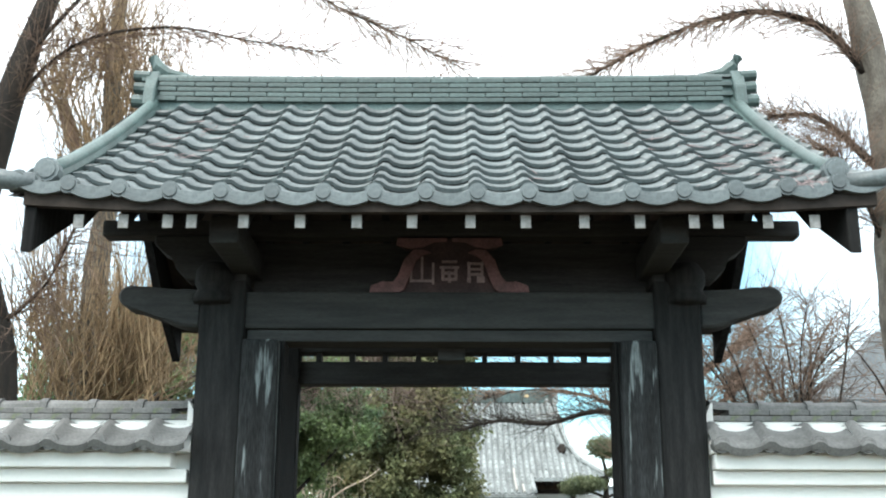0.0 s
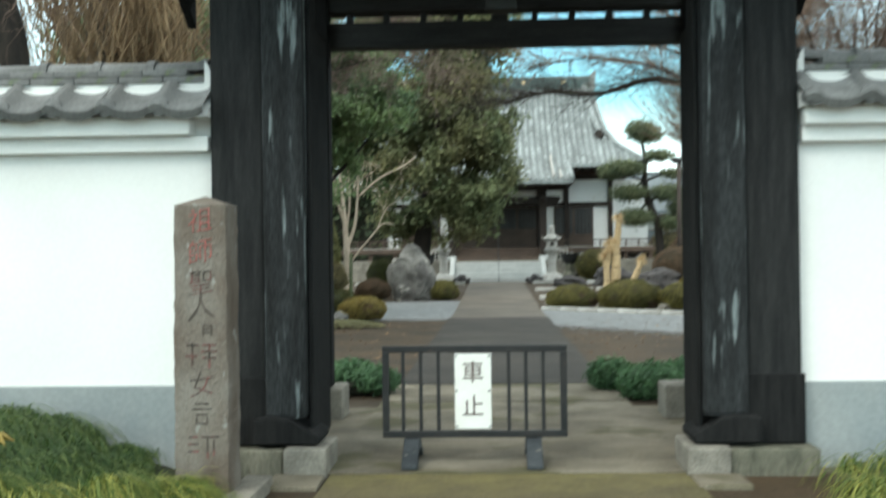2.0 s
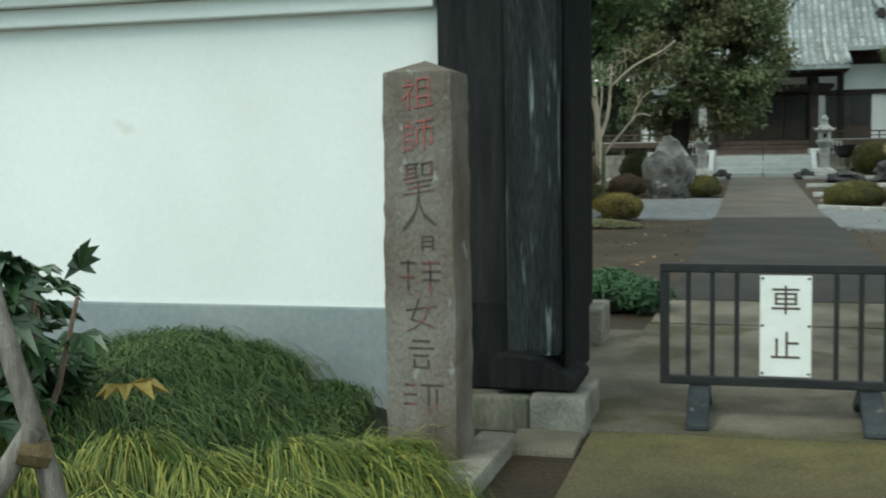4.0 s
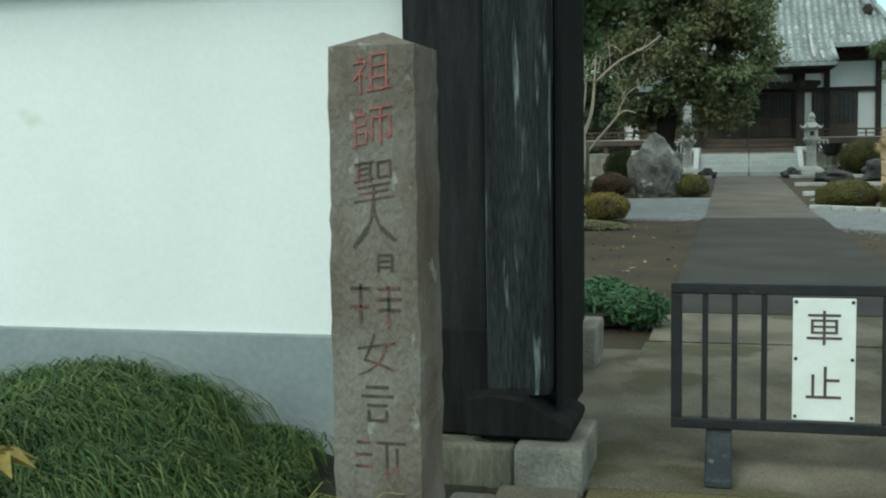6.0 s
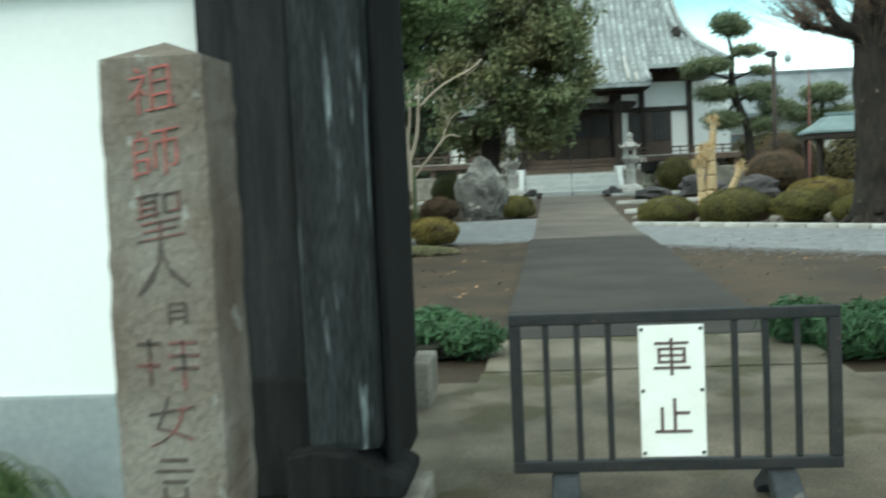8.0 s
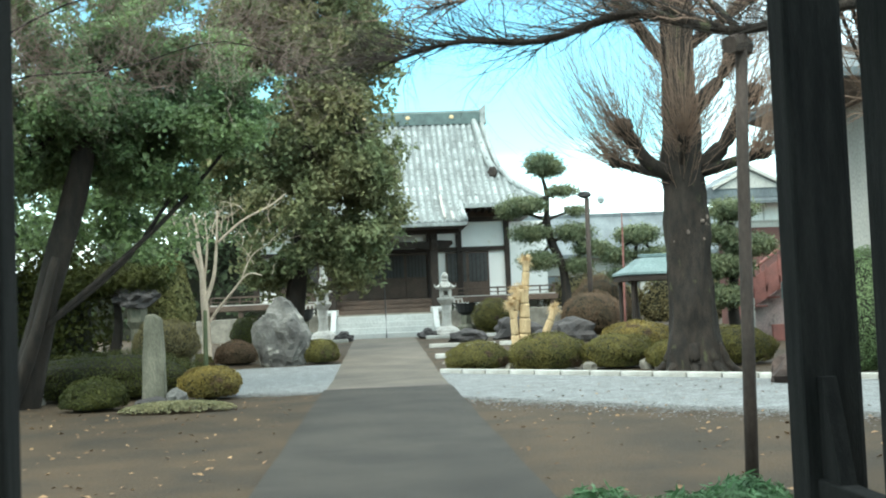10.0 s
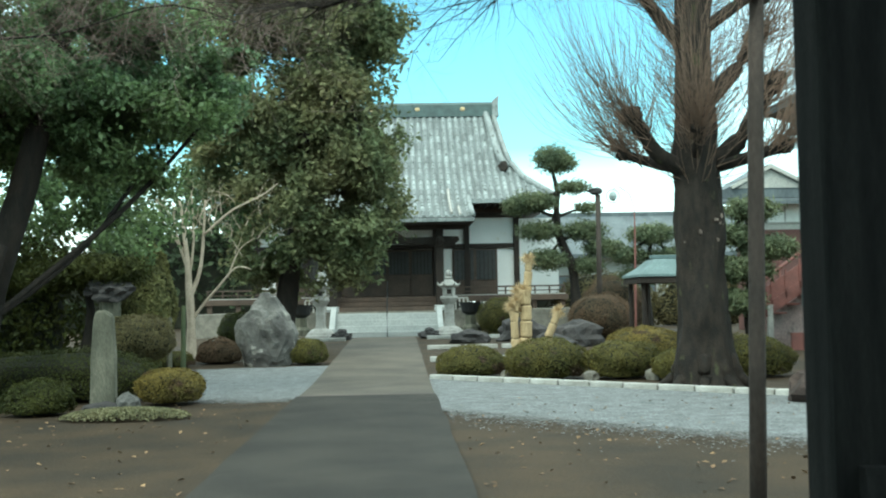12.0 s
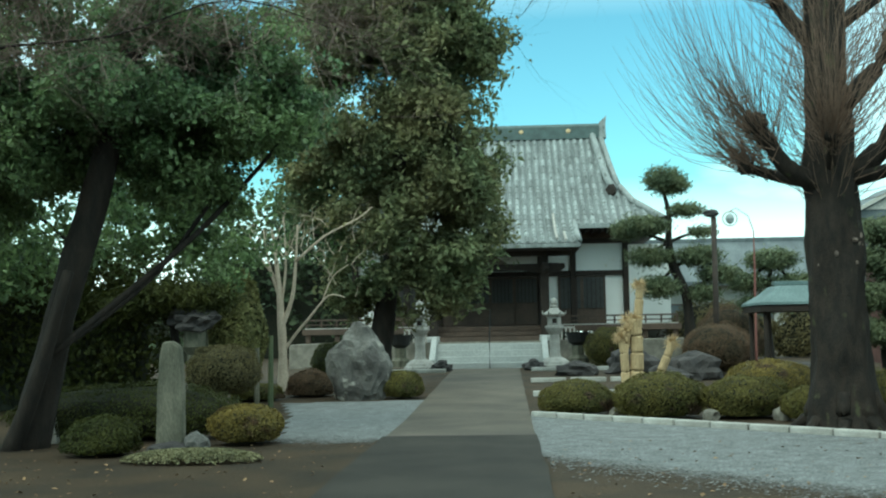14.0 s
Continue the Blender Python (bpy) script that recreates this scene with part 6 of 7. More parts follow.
for x in (9.0, 13.2):
    clipped("far_shrub", (x, 54.0, 1.1), (2.3, 0.7, 1.5), M_OLIVE, "broad olive-brown shrub before the long house", 9000, 0.07, "")
clipped("evergreen_shrub", (7.75, 23.4, 1.0), (0.7, 0.5, 1.15), M_LEAF, "tall green evergreen shrub before the garden house", group="")
clipped("azalea", (1.83, 28.75, 0.27), (0.70, 0.55, 0.34), M_BUSH, "clipped olive-green azalea behind the kerb")
clipped("azalea", (3.16, 28.0, 0.33), (0.78, 0.62, 0.42), M_BUSH, "large clipped olive-green azalea behind the kerb")
clipped("azalea", (4.56, 27.75, 0.30), (0.73, 0.6, 0.40), M_BUSH, "clipped olive-green azalea behind the kerb")
clipped("azalea", (5.6, 30.5, 0.42), (0.82, 0.7, 0.46), M_BUSHY, "clipped yellow-brown azalea in the second row")
clipped("azalea", (5.3, 26.9, 0.26), (0.38, 0.4, 0.28), M_BUSH, "small clipped azalea behind the ginkgo")
clipped("azalea", (6.75, 27.5, 0.32), (0.95, 0.7, 0.45), M_BUSH, "clipped dull green azalea beside the ginkgo")
clipped("azalea", (3.88, 46.0, 0.95), (0.75, 0.7, 0.66), M_BUSH, "round clipped green shrub beside the hall")
clipped("azalea", (6.35, 40.0, 0.95), (0.92, 0.8, 0.75), M_BUSHR, "round clipped bronze shrub")
clipped("azalea", (8.25, 48.0, 1.15), (1.15, 1.0, 1.15), M_BUSHR, "large domed bare brown shrub")
clipped("azalea", (-2.97, 24.2, 0.27), (0.49, 0.47, 0.30), M_BUSHY, "clipped yellow shrub beside the stone stele")
clipped("azalea", (-1.66, 33.1, 0.36), (0.48, 0.45, 0.34), M_BUSH, "clipped shrub beside the boulder")
clipped("azalea", (-3.8, 34.0, 0.34), (0.55, 0.5, 0.38), M_BUSHR, "clipped bronze shrub beside the boulder")
clipped("azalea", (-4.8, 33.0, 0.22), (0.58, 0.5, 0.26), M_BUSH, "low clipped yellow-green shrub")
clipped("azalea", (-4.78, 30.0, 0.85), (0.72, 0.7, 0.50), M_OLIVE, "round clipped brown-green shrub on stems")
clipped("azalea", (-4.55, 22.9, 0.2), (0.48, 0.42, 0.30), M_BUSHD, "small dark clipped shrub before the hedge")
clipped("clipped_hedge", (-5.0, 25.2, 0.36), (1.75, 0.7, 0.48), M_BUSHD, "long low dark clipped hedge", 22000)
clipped("azalea", (-5.45, 34.0, 1.6), (0.62, 0.6, 1.25), M_CONIFER, "tall yellow-green conifer in the garden", 9000, 0.06)
clipped("azalea", (-3.9, 37.5, 0.75), (0.5, 0.5, 0.55), M_BUSHD, "dark clipped shrub beyond the boulder")
bigh = thing("tall_hedge", (-9.5, 31.0, 0), "tall dark evergreen hedge at the garden's edge", "hedge")
v, f = leaves(*(lambda q: (q[0], q[1]))(cloud([((x, 31.5 + 0.3 * math.sin(x), 1.5), (0.9, 0.7, 1.6)) for x in np.arange(-16, -6.6, 0.7)], 26000, 0.6)), 0.075, 1.8, 0.8)
raw("foliage", v, f, M_BUSHD, bigh)
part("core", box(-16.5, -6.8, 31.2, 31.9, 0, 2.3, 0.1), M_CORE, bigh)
px, py = rng.uniform(-1, 1, 9000), rng.uniform(-1, 1, 9000)
keep = px ** 2 + py ** 2 < 1
px, py = px[keep], py[keep]
pts = np.column_stack([-3.15 + 0.85 * px, 22.1 + 0.45 * py, 0.02 + 0.13 * np.sqrt(1 - px ** 2 - py ** 2)])
v, f = leaves(pts, np.tile([0, 0, 1.0], (len(pts), 1)), 0.024, 1.8, 0.7)
tagged(raw("ground_cover", v, f, mat("pale ground cover", (0.24, 0.22, 0.12), (0.17, 0.165, 0.09), scale=3, bump=0, vary=0.4, by="island")), "low pale ground-cover plants on the soil", "ground cover", kind="stuff")
pts = np.column_stack([rng.uniform(-7, 6, 900), rng.uniform(10.5, 24, 900), np.full(900, 0.012)])
pts = pts[(pts[:, 0] < -1.25) | (pts[:, 0] > 1.1)]
v, f = leaves(pts, np.tile([0, 0, 1.0], (len(pts), 1)), 0.04, 1.5, 0.25)
tagged(raw("fallen_leaves", v, f, mat("fallen leaf", (0.26, 0.17, 0.09), (0.16, 0.10, 0.06), scale=8, bump=0, vary=0.5, by="island")), "dry fallen leaves scattered on the soil", "leaves", kind="stuff")

# ---- stones, lanterns and ornaments in the garden ----
bm = lump((-2.62, 33.0, 0.62), (0.63, 0.46, 0.97), 0.26, 1.5, 5, 4, 0.3)
for v in bm.verts:
    k = v.co.z / 1.6
    v.co.x = -2.62 + (v.co.x + 2.62) * (1.04 - 0.10 * abs(k - 0.55)) + 0.04 * k
    v.co += 0.06 * noise.cell_vector(v.co * 2.6) + 0.05 * noise.noise_vector(v.co * 3.0) + 0.03 * noise.noise_vector(v.co * 8.0)
tagged(part("boulder", bm, M_ROCK), "large upright grey boulder among clipped shrubs", "boulder")
stele = thing("stone_stele", (-3.62, 22.8, 0), "tall narrow mossy stone stele on a rough base", "stele")
part("slab", prism([(-3.79, 0.10), (-3.77, 0.75), (-3.735, 1.30), (-3.70, 1.43), (-3.58, 1.44), (-3.475, 1.36), (-3.445, 0.8), (-3.435, 0.10)], "y", 22.72, 22.88, None, 0.025), M_STELE, stele)
part("base", lump((-3.60, 22.78, 0.05), (0.36, 0.3, 0.14), 0.3, 2, 4, 3, 0.5), M_DROCK, stele, "dark rough base stone")
tagged(part("garden_stone", lump((-3.27, 22.75, 0.13), (0.16, 0.14, 0.18), 0.3, 2, 6, 3, 0.3), M_ROCK), "small round grey stone beside the stele", "stone")
tagged(part("marker_stone", prism([(-5.98, 0.0), (-5.96, 0.42), (-5.90, 0.50), (-5.80, 0.0)], "y", 24.6, 24.75, None, 0.01), M_LANT), "small pale pointed stone by the leaning trunk", "stone")

old = thing("old_lantern", (-5.5, 30.6, 0), "dark weathered stone lantern under the trees", "lantern")
part("post", lathe([(0.28, 0), (0.24, 0.2), (0.16, 0.4), (0.15, 1.25), (0.26, 1.4)], (-5.5, 30.6, -0.1), 10), M_STELE, old)
part("fire_box", lathe([(0.22, 1.4), (0.22, 1.75)], (-5.5, 30.6, -0.1), 6), M_STELE, old)
part("cap", lump((-5.5, 30.6, 1.82), (0.46, 0.42, 0.24), 0.5, 2, 3, 3), M_DROCK, old)


def stone_lantern(x, y, z):
    """A granite garden lantern: stepped base, waisted shaft, lotus, fire box, curled cap and jewel."""
    ln = thing("stone_lantern", (x, y, z), "pale granite temple lantern on a broad foot", "lantern", "pair of stone lanterns")
    at = (x, y, z)
    part("base", lathe([(0.52, 0), (0.52, 0.10), (0.47, 0.13), (0.44, 0.20), (0.32, 0.30), (0.22, 0.34)], at, 6), M_LANT, ln)
    part("shaft", lathe([(0.20, 0.34), (0.17, 0.45), (0.155, 0.75), (0.165, 0.77), (0.165, 0.83), (0.155, 0.85), (0.16, 1.05), (0.19, 1.10)], at, 14), M_LANT, ln)
    part("lotus", lathe([(0.19, 1.10), (0.25, 1.18), (0.30, 1.26), (0.30, 1.32), (0.25, 1.34)], at, 12), M_LANT, ln)
    fb = part("fire_box", lathe([(0.20, 1.34), (0.215, 1.36), (0.215, 1.60), (0.20, 1.62)], at, 6), M_LANT, ln)
    # Thin dark plate on the solid box, coloured as a shaded hollow.
    part("painted_opening", box(x - 0.07, x + 0.07, y - 0.20, y - 0.188, z + 1.41, z + 1.56, 0.003), M_HWOOD, fb)
    cap = part("cap", lathe([(0.24, 1.62), (0.33, 1.66), (0.35, 1.70), (0.31, 1.73), (0.18, 1.83), (0.11, 1.90)], at, 6), M_LANT, ln)
    for k in range(6):
        a = 2 * math.pi * k / 6
        part("corner_curl", tube([(x + 0.28 * math.cos(a), y + 0.28 * math.sin(a), z + 1.70), (x + 0.36 * math.cos(a), y + 0.36 * math.sin(a), z + 1.72), (x + 0.38 * math.cos(a), y + 0.38 * math.sin(a), z + 1.80)], [0.04, 0.04, 0.025], 6), M_LANT, cap)
    part("jewel", lathe([(0.10, 1.90), (0.13, 1.94), (0.09, 1.98), (0.12, 2.05), (0.11, 2.12), (0.03, 2.22)], at, 10), M_LANT, ln)
    part("plinth", lathe([(0.62, -0.1), (0.62, 0.0)], at, 6), M_LANT, ln)


stone_lantern(-2.14, 44.5, 0.34)
stone_lantern(2.12, 44.5, 0.34)
for x in (-1.45, 1.42):
    bm = lump((x, 44.0, 0.40), (0.32, 0.25, 0.17), 0.5, 2.5, x, 3, 0.4)
    join(bm, lump((x + 0.02, 44.0, 0.56), (0.16, 0.14, 0.11), 0.4, 2.5, x + 3, 2))
    tagged(part("garden_rock", bm, M_DROCK), "low dark rock at the end of the path", "rock", "dark rocks")

# straw-wrapped cycad
sw = thing("straw_wrapped_cycad", (3.4, 33.0, 0.1), "cycad stems wrapped in golden straw and bound with rope", "wrapped plant")


def straw_arm(pts, radii, tufted=True):
    bm = bmesh.new()
    for i in range(len(pts) - 1):
        a, b = Vector(pts[i]), Vector(pts[i + 1])
        d = (b - a)
        tube([a, a + d * 0.12, a + d * 0.5, a + d * 0.9, b], [radii[i] * 0.86, radii[i] * 1.05, radii[i], radii[i] * 1.06, radii[i] * 0.88], 12, bm, rough=0.12)
    arm = part("straw_stem", bm, M_STRAW, sw)
    for i in range(1, len(pts) - 1):
        a = Vector(pts[i])
        d = (Vector(pts[i + 1]) - Vector(pts[i - 1])).normalized() * 0.012
        part("rope", tube([a - d, a + d], [radii[i] * 0.98] * 2, 12), M_ROPE, arm)
    if tufted:
        e = Vector(pts[-1])
        tip = (e - Vector(pts[-2])).normalized()
        twigs("tuft", [e - tip * 0.04] * 150, [tip * 0.5 + Vector(rng.normal(0, 0.8, 3)) for _ in range(150)], rng.uniform(0.10, 0.26, 150), 0.016, M_STRAW, arm, 0.2, 3, -0.12)


straw_arm([(3.34, 33.0, 0.15), (3.37, 33.0, 0.62), (3.38, 33.0, 1.0), (3.38, 33.0, 1.36), (3.36, 33.0, 1.72)], [0.16, 0.15, 0.14, 0.13])
straw_arm([(3.40, 33.1, 1.45), (3.44, 33.1, 1.80), (3.47, 33.1, 2.14), (3.48, 33.1, 2.45)], [0.10, 0.09, 0.08, 0.07])
straw_arm([(3.12, 32.9, 0.2), (3.12, 32.9, 0.60), (3.10, 32.9, 1.0), (3.04, 32.9, 1.32)], [0.10, 0.09, 0.085])
straw_arm([(3.10, 32.9, 0.95), (3.14, 32.9, 1.2), (3.16, 32.9, 1.48)], [0.08, 0.075])
straw_arm([(3.82, 32.9, 0.2), (3.86, 32.9, 0.62), (4.0, 32.9, 0.92), (4.12, 32.9, 1.22)], [0.095, 0.09, 0.08])
straw_arm([(3.22, 33.2, 1.2), (3.26, 33.2, 1.5), (3.22, 33.2, 1.72)], [0.09, 0.08])

for i, (x, y, r, h) in enumerate(((4.5, 36.5, 0.6, 0.3), (2.6, 40.8, 0.6, 0.28), (4.2, 41.5, 0.8, 0.5), (5.4, 38.0, 0.7, 0.5), (7.4, 34.5, 0.6, 0.4), (6.4, 33.6, 0.4, 0.3))):
    tagged(part("garden_rock", lump((x, y, gz(y) + h * 0.4), (r, r * 0.6, h), 0.4, 1.8, i + 9, 3, 0.4), M_DROCK), "low dark rock among the clipped shrubs", "rock", "dark rocks")
for i, (x, y, h) in enumerate(((2.48, 28.2, 0.14), (3.9, 27.4, 0.16), (1.35, 31.2, 0.1), (5.0, 27.2, 0.2), (6.9, 30.3, 0.4), (5.9, 29.6, 0.3))):
    tagged(part("pale_stone", lump((x, y, h * 0.4), (0.15, 0.12, h * 0.8), 0.4, 2, i + 30, 2, 0.4), M_BASE), "small pale stone between shrubs", "stone", "pale stones")
nb = thing("notice_board", (-3.55, 40.0, 0.2), "small white notice board on a post", "sign")
part("board", box(-3.75, -3.35, 39.98, 40.02, 1.0, 1.32, 0.01), M_SIGN, nb)
part("post", box(-3.58, -3.52, 40.0, 40.05, 0.2, 1.25, 0.0), M_HWOOD2, nb)
for i, (x, y, h) in enumerate(((-4.15, 31.3, 1.5), (-4.5, 31.6, 1.25), (-5.35, 31.0, 1.2))):
    tagged(part("slim_post", tube([(x, y, gz(y)), (x + 0.02, y, h)], [0.06, 0.045], 7), M_PINE if i == 0 else M_STELE), "slim mossy post among the shrubs", "post", "slim posts")
for x in (-2.95, 2.95):
    u = thing("iron_urn", (x, 46.4, 0.4), "dark iron urn on a stone stand", "urn", "pair of urns")
    part("bowl", lathe([(0.16, 0.62), (0.30, 0.72), (0.36, 0.95), (0.40, 1.06), (0.34, 1.06), (0.3, 0.98)], (x, 46.4, 0.4), 14), M_IRON, u)
    part("stand", lathe([(0.36, 0), (0.36, 0.2), (0.2, 0.3), (0.2, 0.62)], (x, 46.4, 0.4), 8), M_STELE, u)
    for s in (-1, 1):
        part("handle", tube([(x + s * 0.36, 46.4, 1.30), (x + s * 0.46, 46.4, 1.36), (x + s * 0.40, 46.4, 1.48)], [0.03, 0.03, 0.02], 6), M_IRON, u)

# ---- temple hall ----
hall = thing("temple_hall", (0.0, 53.0, 0.3), "white and dark timber temple hall with a broad grey tiled roof", "temple hall")
HX = 5.2
# stone podium and steps
part("podium", box(-7.2, 7.2, 48.9, 63.0, 0.1, 1.18, 0.03), M_BASE, hall, "grey stone podium")
steps = part("stone_steps", box(-1.9, 1.9, 47.9, 48.9, 0.1, 1.12, 0.0), M_STEP, hall, "pale stone steps")
for k in range(4):
    part("step", box(-1.88, 1.88, 46.5 + 0.34 * k, 48.2, 0.1 if k == 0 else 0.30 + 0.2 * k - 0.195, 0.30 + 0.20 * (k + 0.95), 0.012), M_STEP, steps)
for s in (-1, 1):
    part("stringer", prism([(46.35, 0.1), (46.35, 0.62), (47.9, 1.36), (48.6, 1.36), (48.6, 0.1)], "x", s * 1.9 - 0.1, s * 1.9 + 0.1, None, 0.02), M_STEP, steps)
hr = part("handrail", tube([(0.03, 46.45, 0.3), (0.03, 46.45, 1.2), (0.03, 49.3, 2.3), (0.03, 49.3, 1.6)], [0.022] * 4, 8), M_IRON, hall)
wood = part("wooden_steps", box(-2.1, 2.1, 49.9, 50.4, 1.18, 1.72, 0.0), M_HWOOD2, hall, "brown timber steps")
for k in range(3):
    part("step", box(-2.1, 2.1, 48.95 + 0.32 * k, 49.9, 1.182 + 0.18 * k, 1.182 + 0.18 * (k + 0.92), 0.012), M_HWOOD2, wood)
# raised floor, veranda and rail
part("veranda", box(-7.0, 7.0, 50.4, 63.0, 1.50, 1.72, 0.02), M_HWOOD2, hall)
for s in (-1, 1):
    rail = part("veranda_rail", box(*sorted((s * 2.3, s * 6.9)), 50.5, 50.56, 2.02, 2.08, 0.01), M_HWOOD2, hall)
    part("rail", box(*sorted((s * 2.3, s * 6.9)), 50.51, 50.55, 1.86, 1.90, 0.0), M_HWOOD2, rail)
    part("rail", box(*sorted((s * 2.3, s * 6.9)), 50.46, 50.60, 1.722, 1.76, 0.0), M_LANT, rail)
    for k in range(9):
        x = s * (2.3 + 0.57 * k)
        part("baluster", box(x - 0.03, x + 0.03, 50.5, 50.56, 1.76, 2.02, 0.0), M_HWOOD2, rail)
    for k in range(5):
        x = s * (2.4 + 1.1 * k)
        part("floor_post", box(x - 0.09, x + 0.09, 50.5, 50.68, 1.18, 1.5, 0.0), M_HWOOD2, hall)
    fence = part("low_fence", box(*sorted((s * 2.2, s * 3.0)), 48.6, 48.66, 1.6, 1.66, 0.0), M_LANT, hall, "pale low stone fence")
    for k in range(6):
        x = s * (2.24 + 0.15 * k)
        part("baluster", box(x - 0.03, x + 0.03, 48.6, 48.66, 1.18, 1.6, 0.0), M_LANT, fence)
# walls: plaster panels between posts
wall = part("wall", box(-HX, HX, 52.12, 62.0, 1.72, 6.2, 0.0), M_PLASTER, hall, "white plaster between dark posts")
for x in (-5.2, -3.2, -1.95, 1.95, 3.2, 5.2):
    part("post", box(x - 0.11, x + 0.11, 51.96, 52.20, 1.72, 6.0, 0.02), M_HWOOD, wall)
for z0, z1 in ((3.62, 3.80), (4.84, 5.02), (5.7, 6.0)):
    part("tie_beam", box(-5.3, 5.3, 51.98, 52.119, z0, z1, 0.01), M_HWOOD, wall)
for s in (-1, 1):
    w = part("window", box(*sorted((s * 2.62, s * 4.42)), 52.06, 52.12, 1.74, 3.60, 0.0), M_HWOOD2, wall, "dark sliding window panels")
    for k in range(2):
        a, b = sorted((s * (2.66 + 0.88 * k), s * (2.66 + 0.88 * k + 0.84)))
        part("panel", box(a, b, 52.035, 52.058, 1.80, 2.30, 0.005), M_HWOOD2, w)
        part("pane", box(a + 0.04, b - 0.04, 52.03, 52.058, 2.36, 3.54, 0.004), M_HPANEL, w)
        for j in range(4):
            x = a + (b - a) * (j + 1) / 5
            part("bar", box(x - 0.012, x + 0.012, 52.018, 52.03, 2.36, 3.54, 0.0), M_HWOOD, w)
    part("upper_board", box(*sorted((s * 3.3, s * 5.1)), 52.09, 52.119, 5.03, 5.69, 0.0), M_HWOOD2, wall)
    if s > 0:
        part("side_wing", box(*sorted((s * 5.2, s * 7.3)), 55.0, 62.0, 1.2, 5.0, 0.0), M_PLASTER, hall, "white plastered side wing")
doors = part("door", box(-1.84, 1.84, 52.04, 52.12, 1.74, 3.60, 0.0), M_HWOOD2, wall, "dark lattice sliding doors")
for k in range(4):
    a = -1.82 + 0.92 * k
    part("panel", box(a + 0.02, a + 0.88, 52.005, 52.038, 1.78, 2.55, 0.006), M_HWOOD2, doors)
    part("pane", box(a + 0.05, a + 0.85, 52.0, 52.038, 2.62, 3.52, 0.004), M_HPANEL, doors)
    for j in range(5):
        part("bar", box(a + 0.12 + 0.14 * j, a + 0.145 + 0.14 * j, 51.985, 51.998, 2.62, 3.52, 0.0), M_HWOOD, doors)
# porch: posts, curved beams, brackets
for s in (-1, 1):
    pp = part("porch_post", box(s * 2.0 - 0.15, s * 2.0 + 0.15, 48.96, 49.26, 1.18, 4.2, 0.03), M_HWOOD, hall)
    part("post_base", lathe([(0.3, 0), (0.3, 0.1), (0.22, 0.2)], (s * 2.0, 49.11, 1.18), 8), M_STEP, pp)
    part("bracket", prism([(s * 2.15, 3.55), (s * 2.55, 3.62), (s * 2.75, 3.78), (s * 2.72, 3.92), (s * 2.15, 3.95)], "y", 48.98, 49.24, None, 0.02), M_HWOOD, pp)
    part("tie_beam", prism([(49.2, 3.55), (50.6, 3.95), (52.0, 3.7), (52.0, 4.0), (50.6, 4.3), (49.2, 3.9)], "x", s * 2.0 - 0.1, s * 2.0 + 0.1), M_HWOOD, hall)
    part("lion_head", lump((s * 2.0, 48.80, 3.75), (0.16, 0.24, 0.2), 0.4, 2, s + 4, 2), M_HWOOD, pp)
    part("white_panel", box(*sorted((s * 2.05, s * 2.5)), 52.09, 52.119, 1.74, 3.6, 0.0), M_PLASTER, wall)
part("rainbow_beam", prism([(-2.0, 3.55), (-1.2, 3.68), (1.2, 3.68), (2.0, 3.55), (2.0, 3.92), (-2.0, 3.92)], "y", 48.98, 49.22, None, 0.02), M_HWOOD, hall)
part("frog_leg", prism([(-0.7, 3.93), (-0.3, 4.2), (0.3, 4.2), (0.7, 3.93)], "y", 49.02, 49.18), M_HWOOD2, hall)
part("porch_purlin", box(-3.0, 3.0, 48.9, 49.3, 4.2, 4.42, 0.02), M_HWOOD, hall)
part("porch_ceiling", box(-2.0, 2.0, 49.3, 52.0, 4.42, 4.5, 0.0), M_HWOOD, hall)

# hall roof: front slope with a porch extension, hips and gables; rows of tiles as raised rolls
RIDGE_Y, RIDGE_Z, R_HALF = 56.5, 9.75, 4.75


def hall_z(y):
    """The front slope's height: steep at the ridge, flattening over the eaves and the porch."""
    return float(np.interp(y, [47.9, 49.2, 50.5, 52.0, 53.5, 55.0, 56.5], [4.55, 4.92, 5.42, 6.25, 7.25, 8.45, 9.75]))


def hall_half(y):
    """Half the slope's width: the gable above, spreading in a hip below."""
    return float(np.interp(y, [50.4, 51.2, 52.2, 53.3, 54.5, 56.5], [6.7, 6.2, 5.55, 5.15, 4.98, 4.75]))


verts, faces = [], []


def quad_strip(p, q):
    k = len(verts)
    verts.extend(p + q)
    n = len(p)
    for i in range(n - 1):
        faces.append((k + i, k + i + 1, k + n + i + 1, k + n + i))


yy = [50.4 + 0.3 * k for k in range(21)]
for y0, y1 in zip(yy, yy[1:]):
    for flip in (1, -1):
        p = [(u / 10 * hall_half(y0), RIDGE_Y + flip * (y0 - RIDGE_Y), hall_z(y0) + 0.10 * abs(u / 10) ** 4 * max(0, (52.5 - y0) / 2)) for u in range(-10, 11)]
        q = [(u / 10 * hall_half(y1), RIDGE_Y + flip * (y1 - RIDGE_Y), hall_z(y1) + 0.10 * abs(u / 10) ** 4 * max(0, (52.5 - y1) / 2)) for u in range(-10, 11)]
        quad_strip(p, q)
yy = [47.9 + 0.25 * k for k in range(11)]
for y0, y1 in zip(yy, yy[1:]):
    quad_strip([(u / 4 * 3.2, y0, hall_z(y0) + 0.02) for u in range(-4, 5)], [(u / 4 * 3.2, y1, hall_z(y1) + 0.02) for u in range(-4, 5)])
bm = bmesh.new()
for fc in faces:
    bm.faces.new([bm.verts.new(verts[i]) for i in fc])
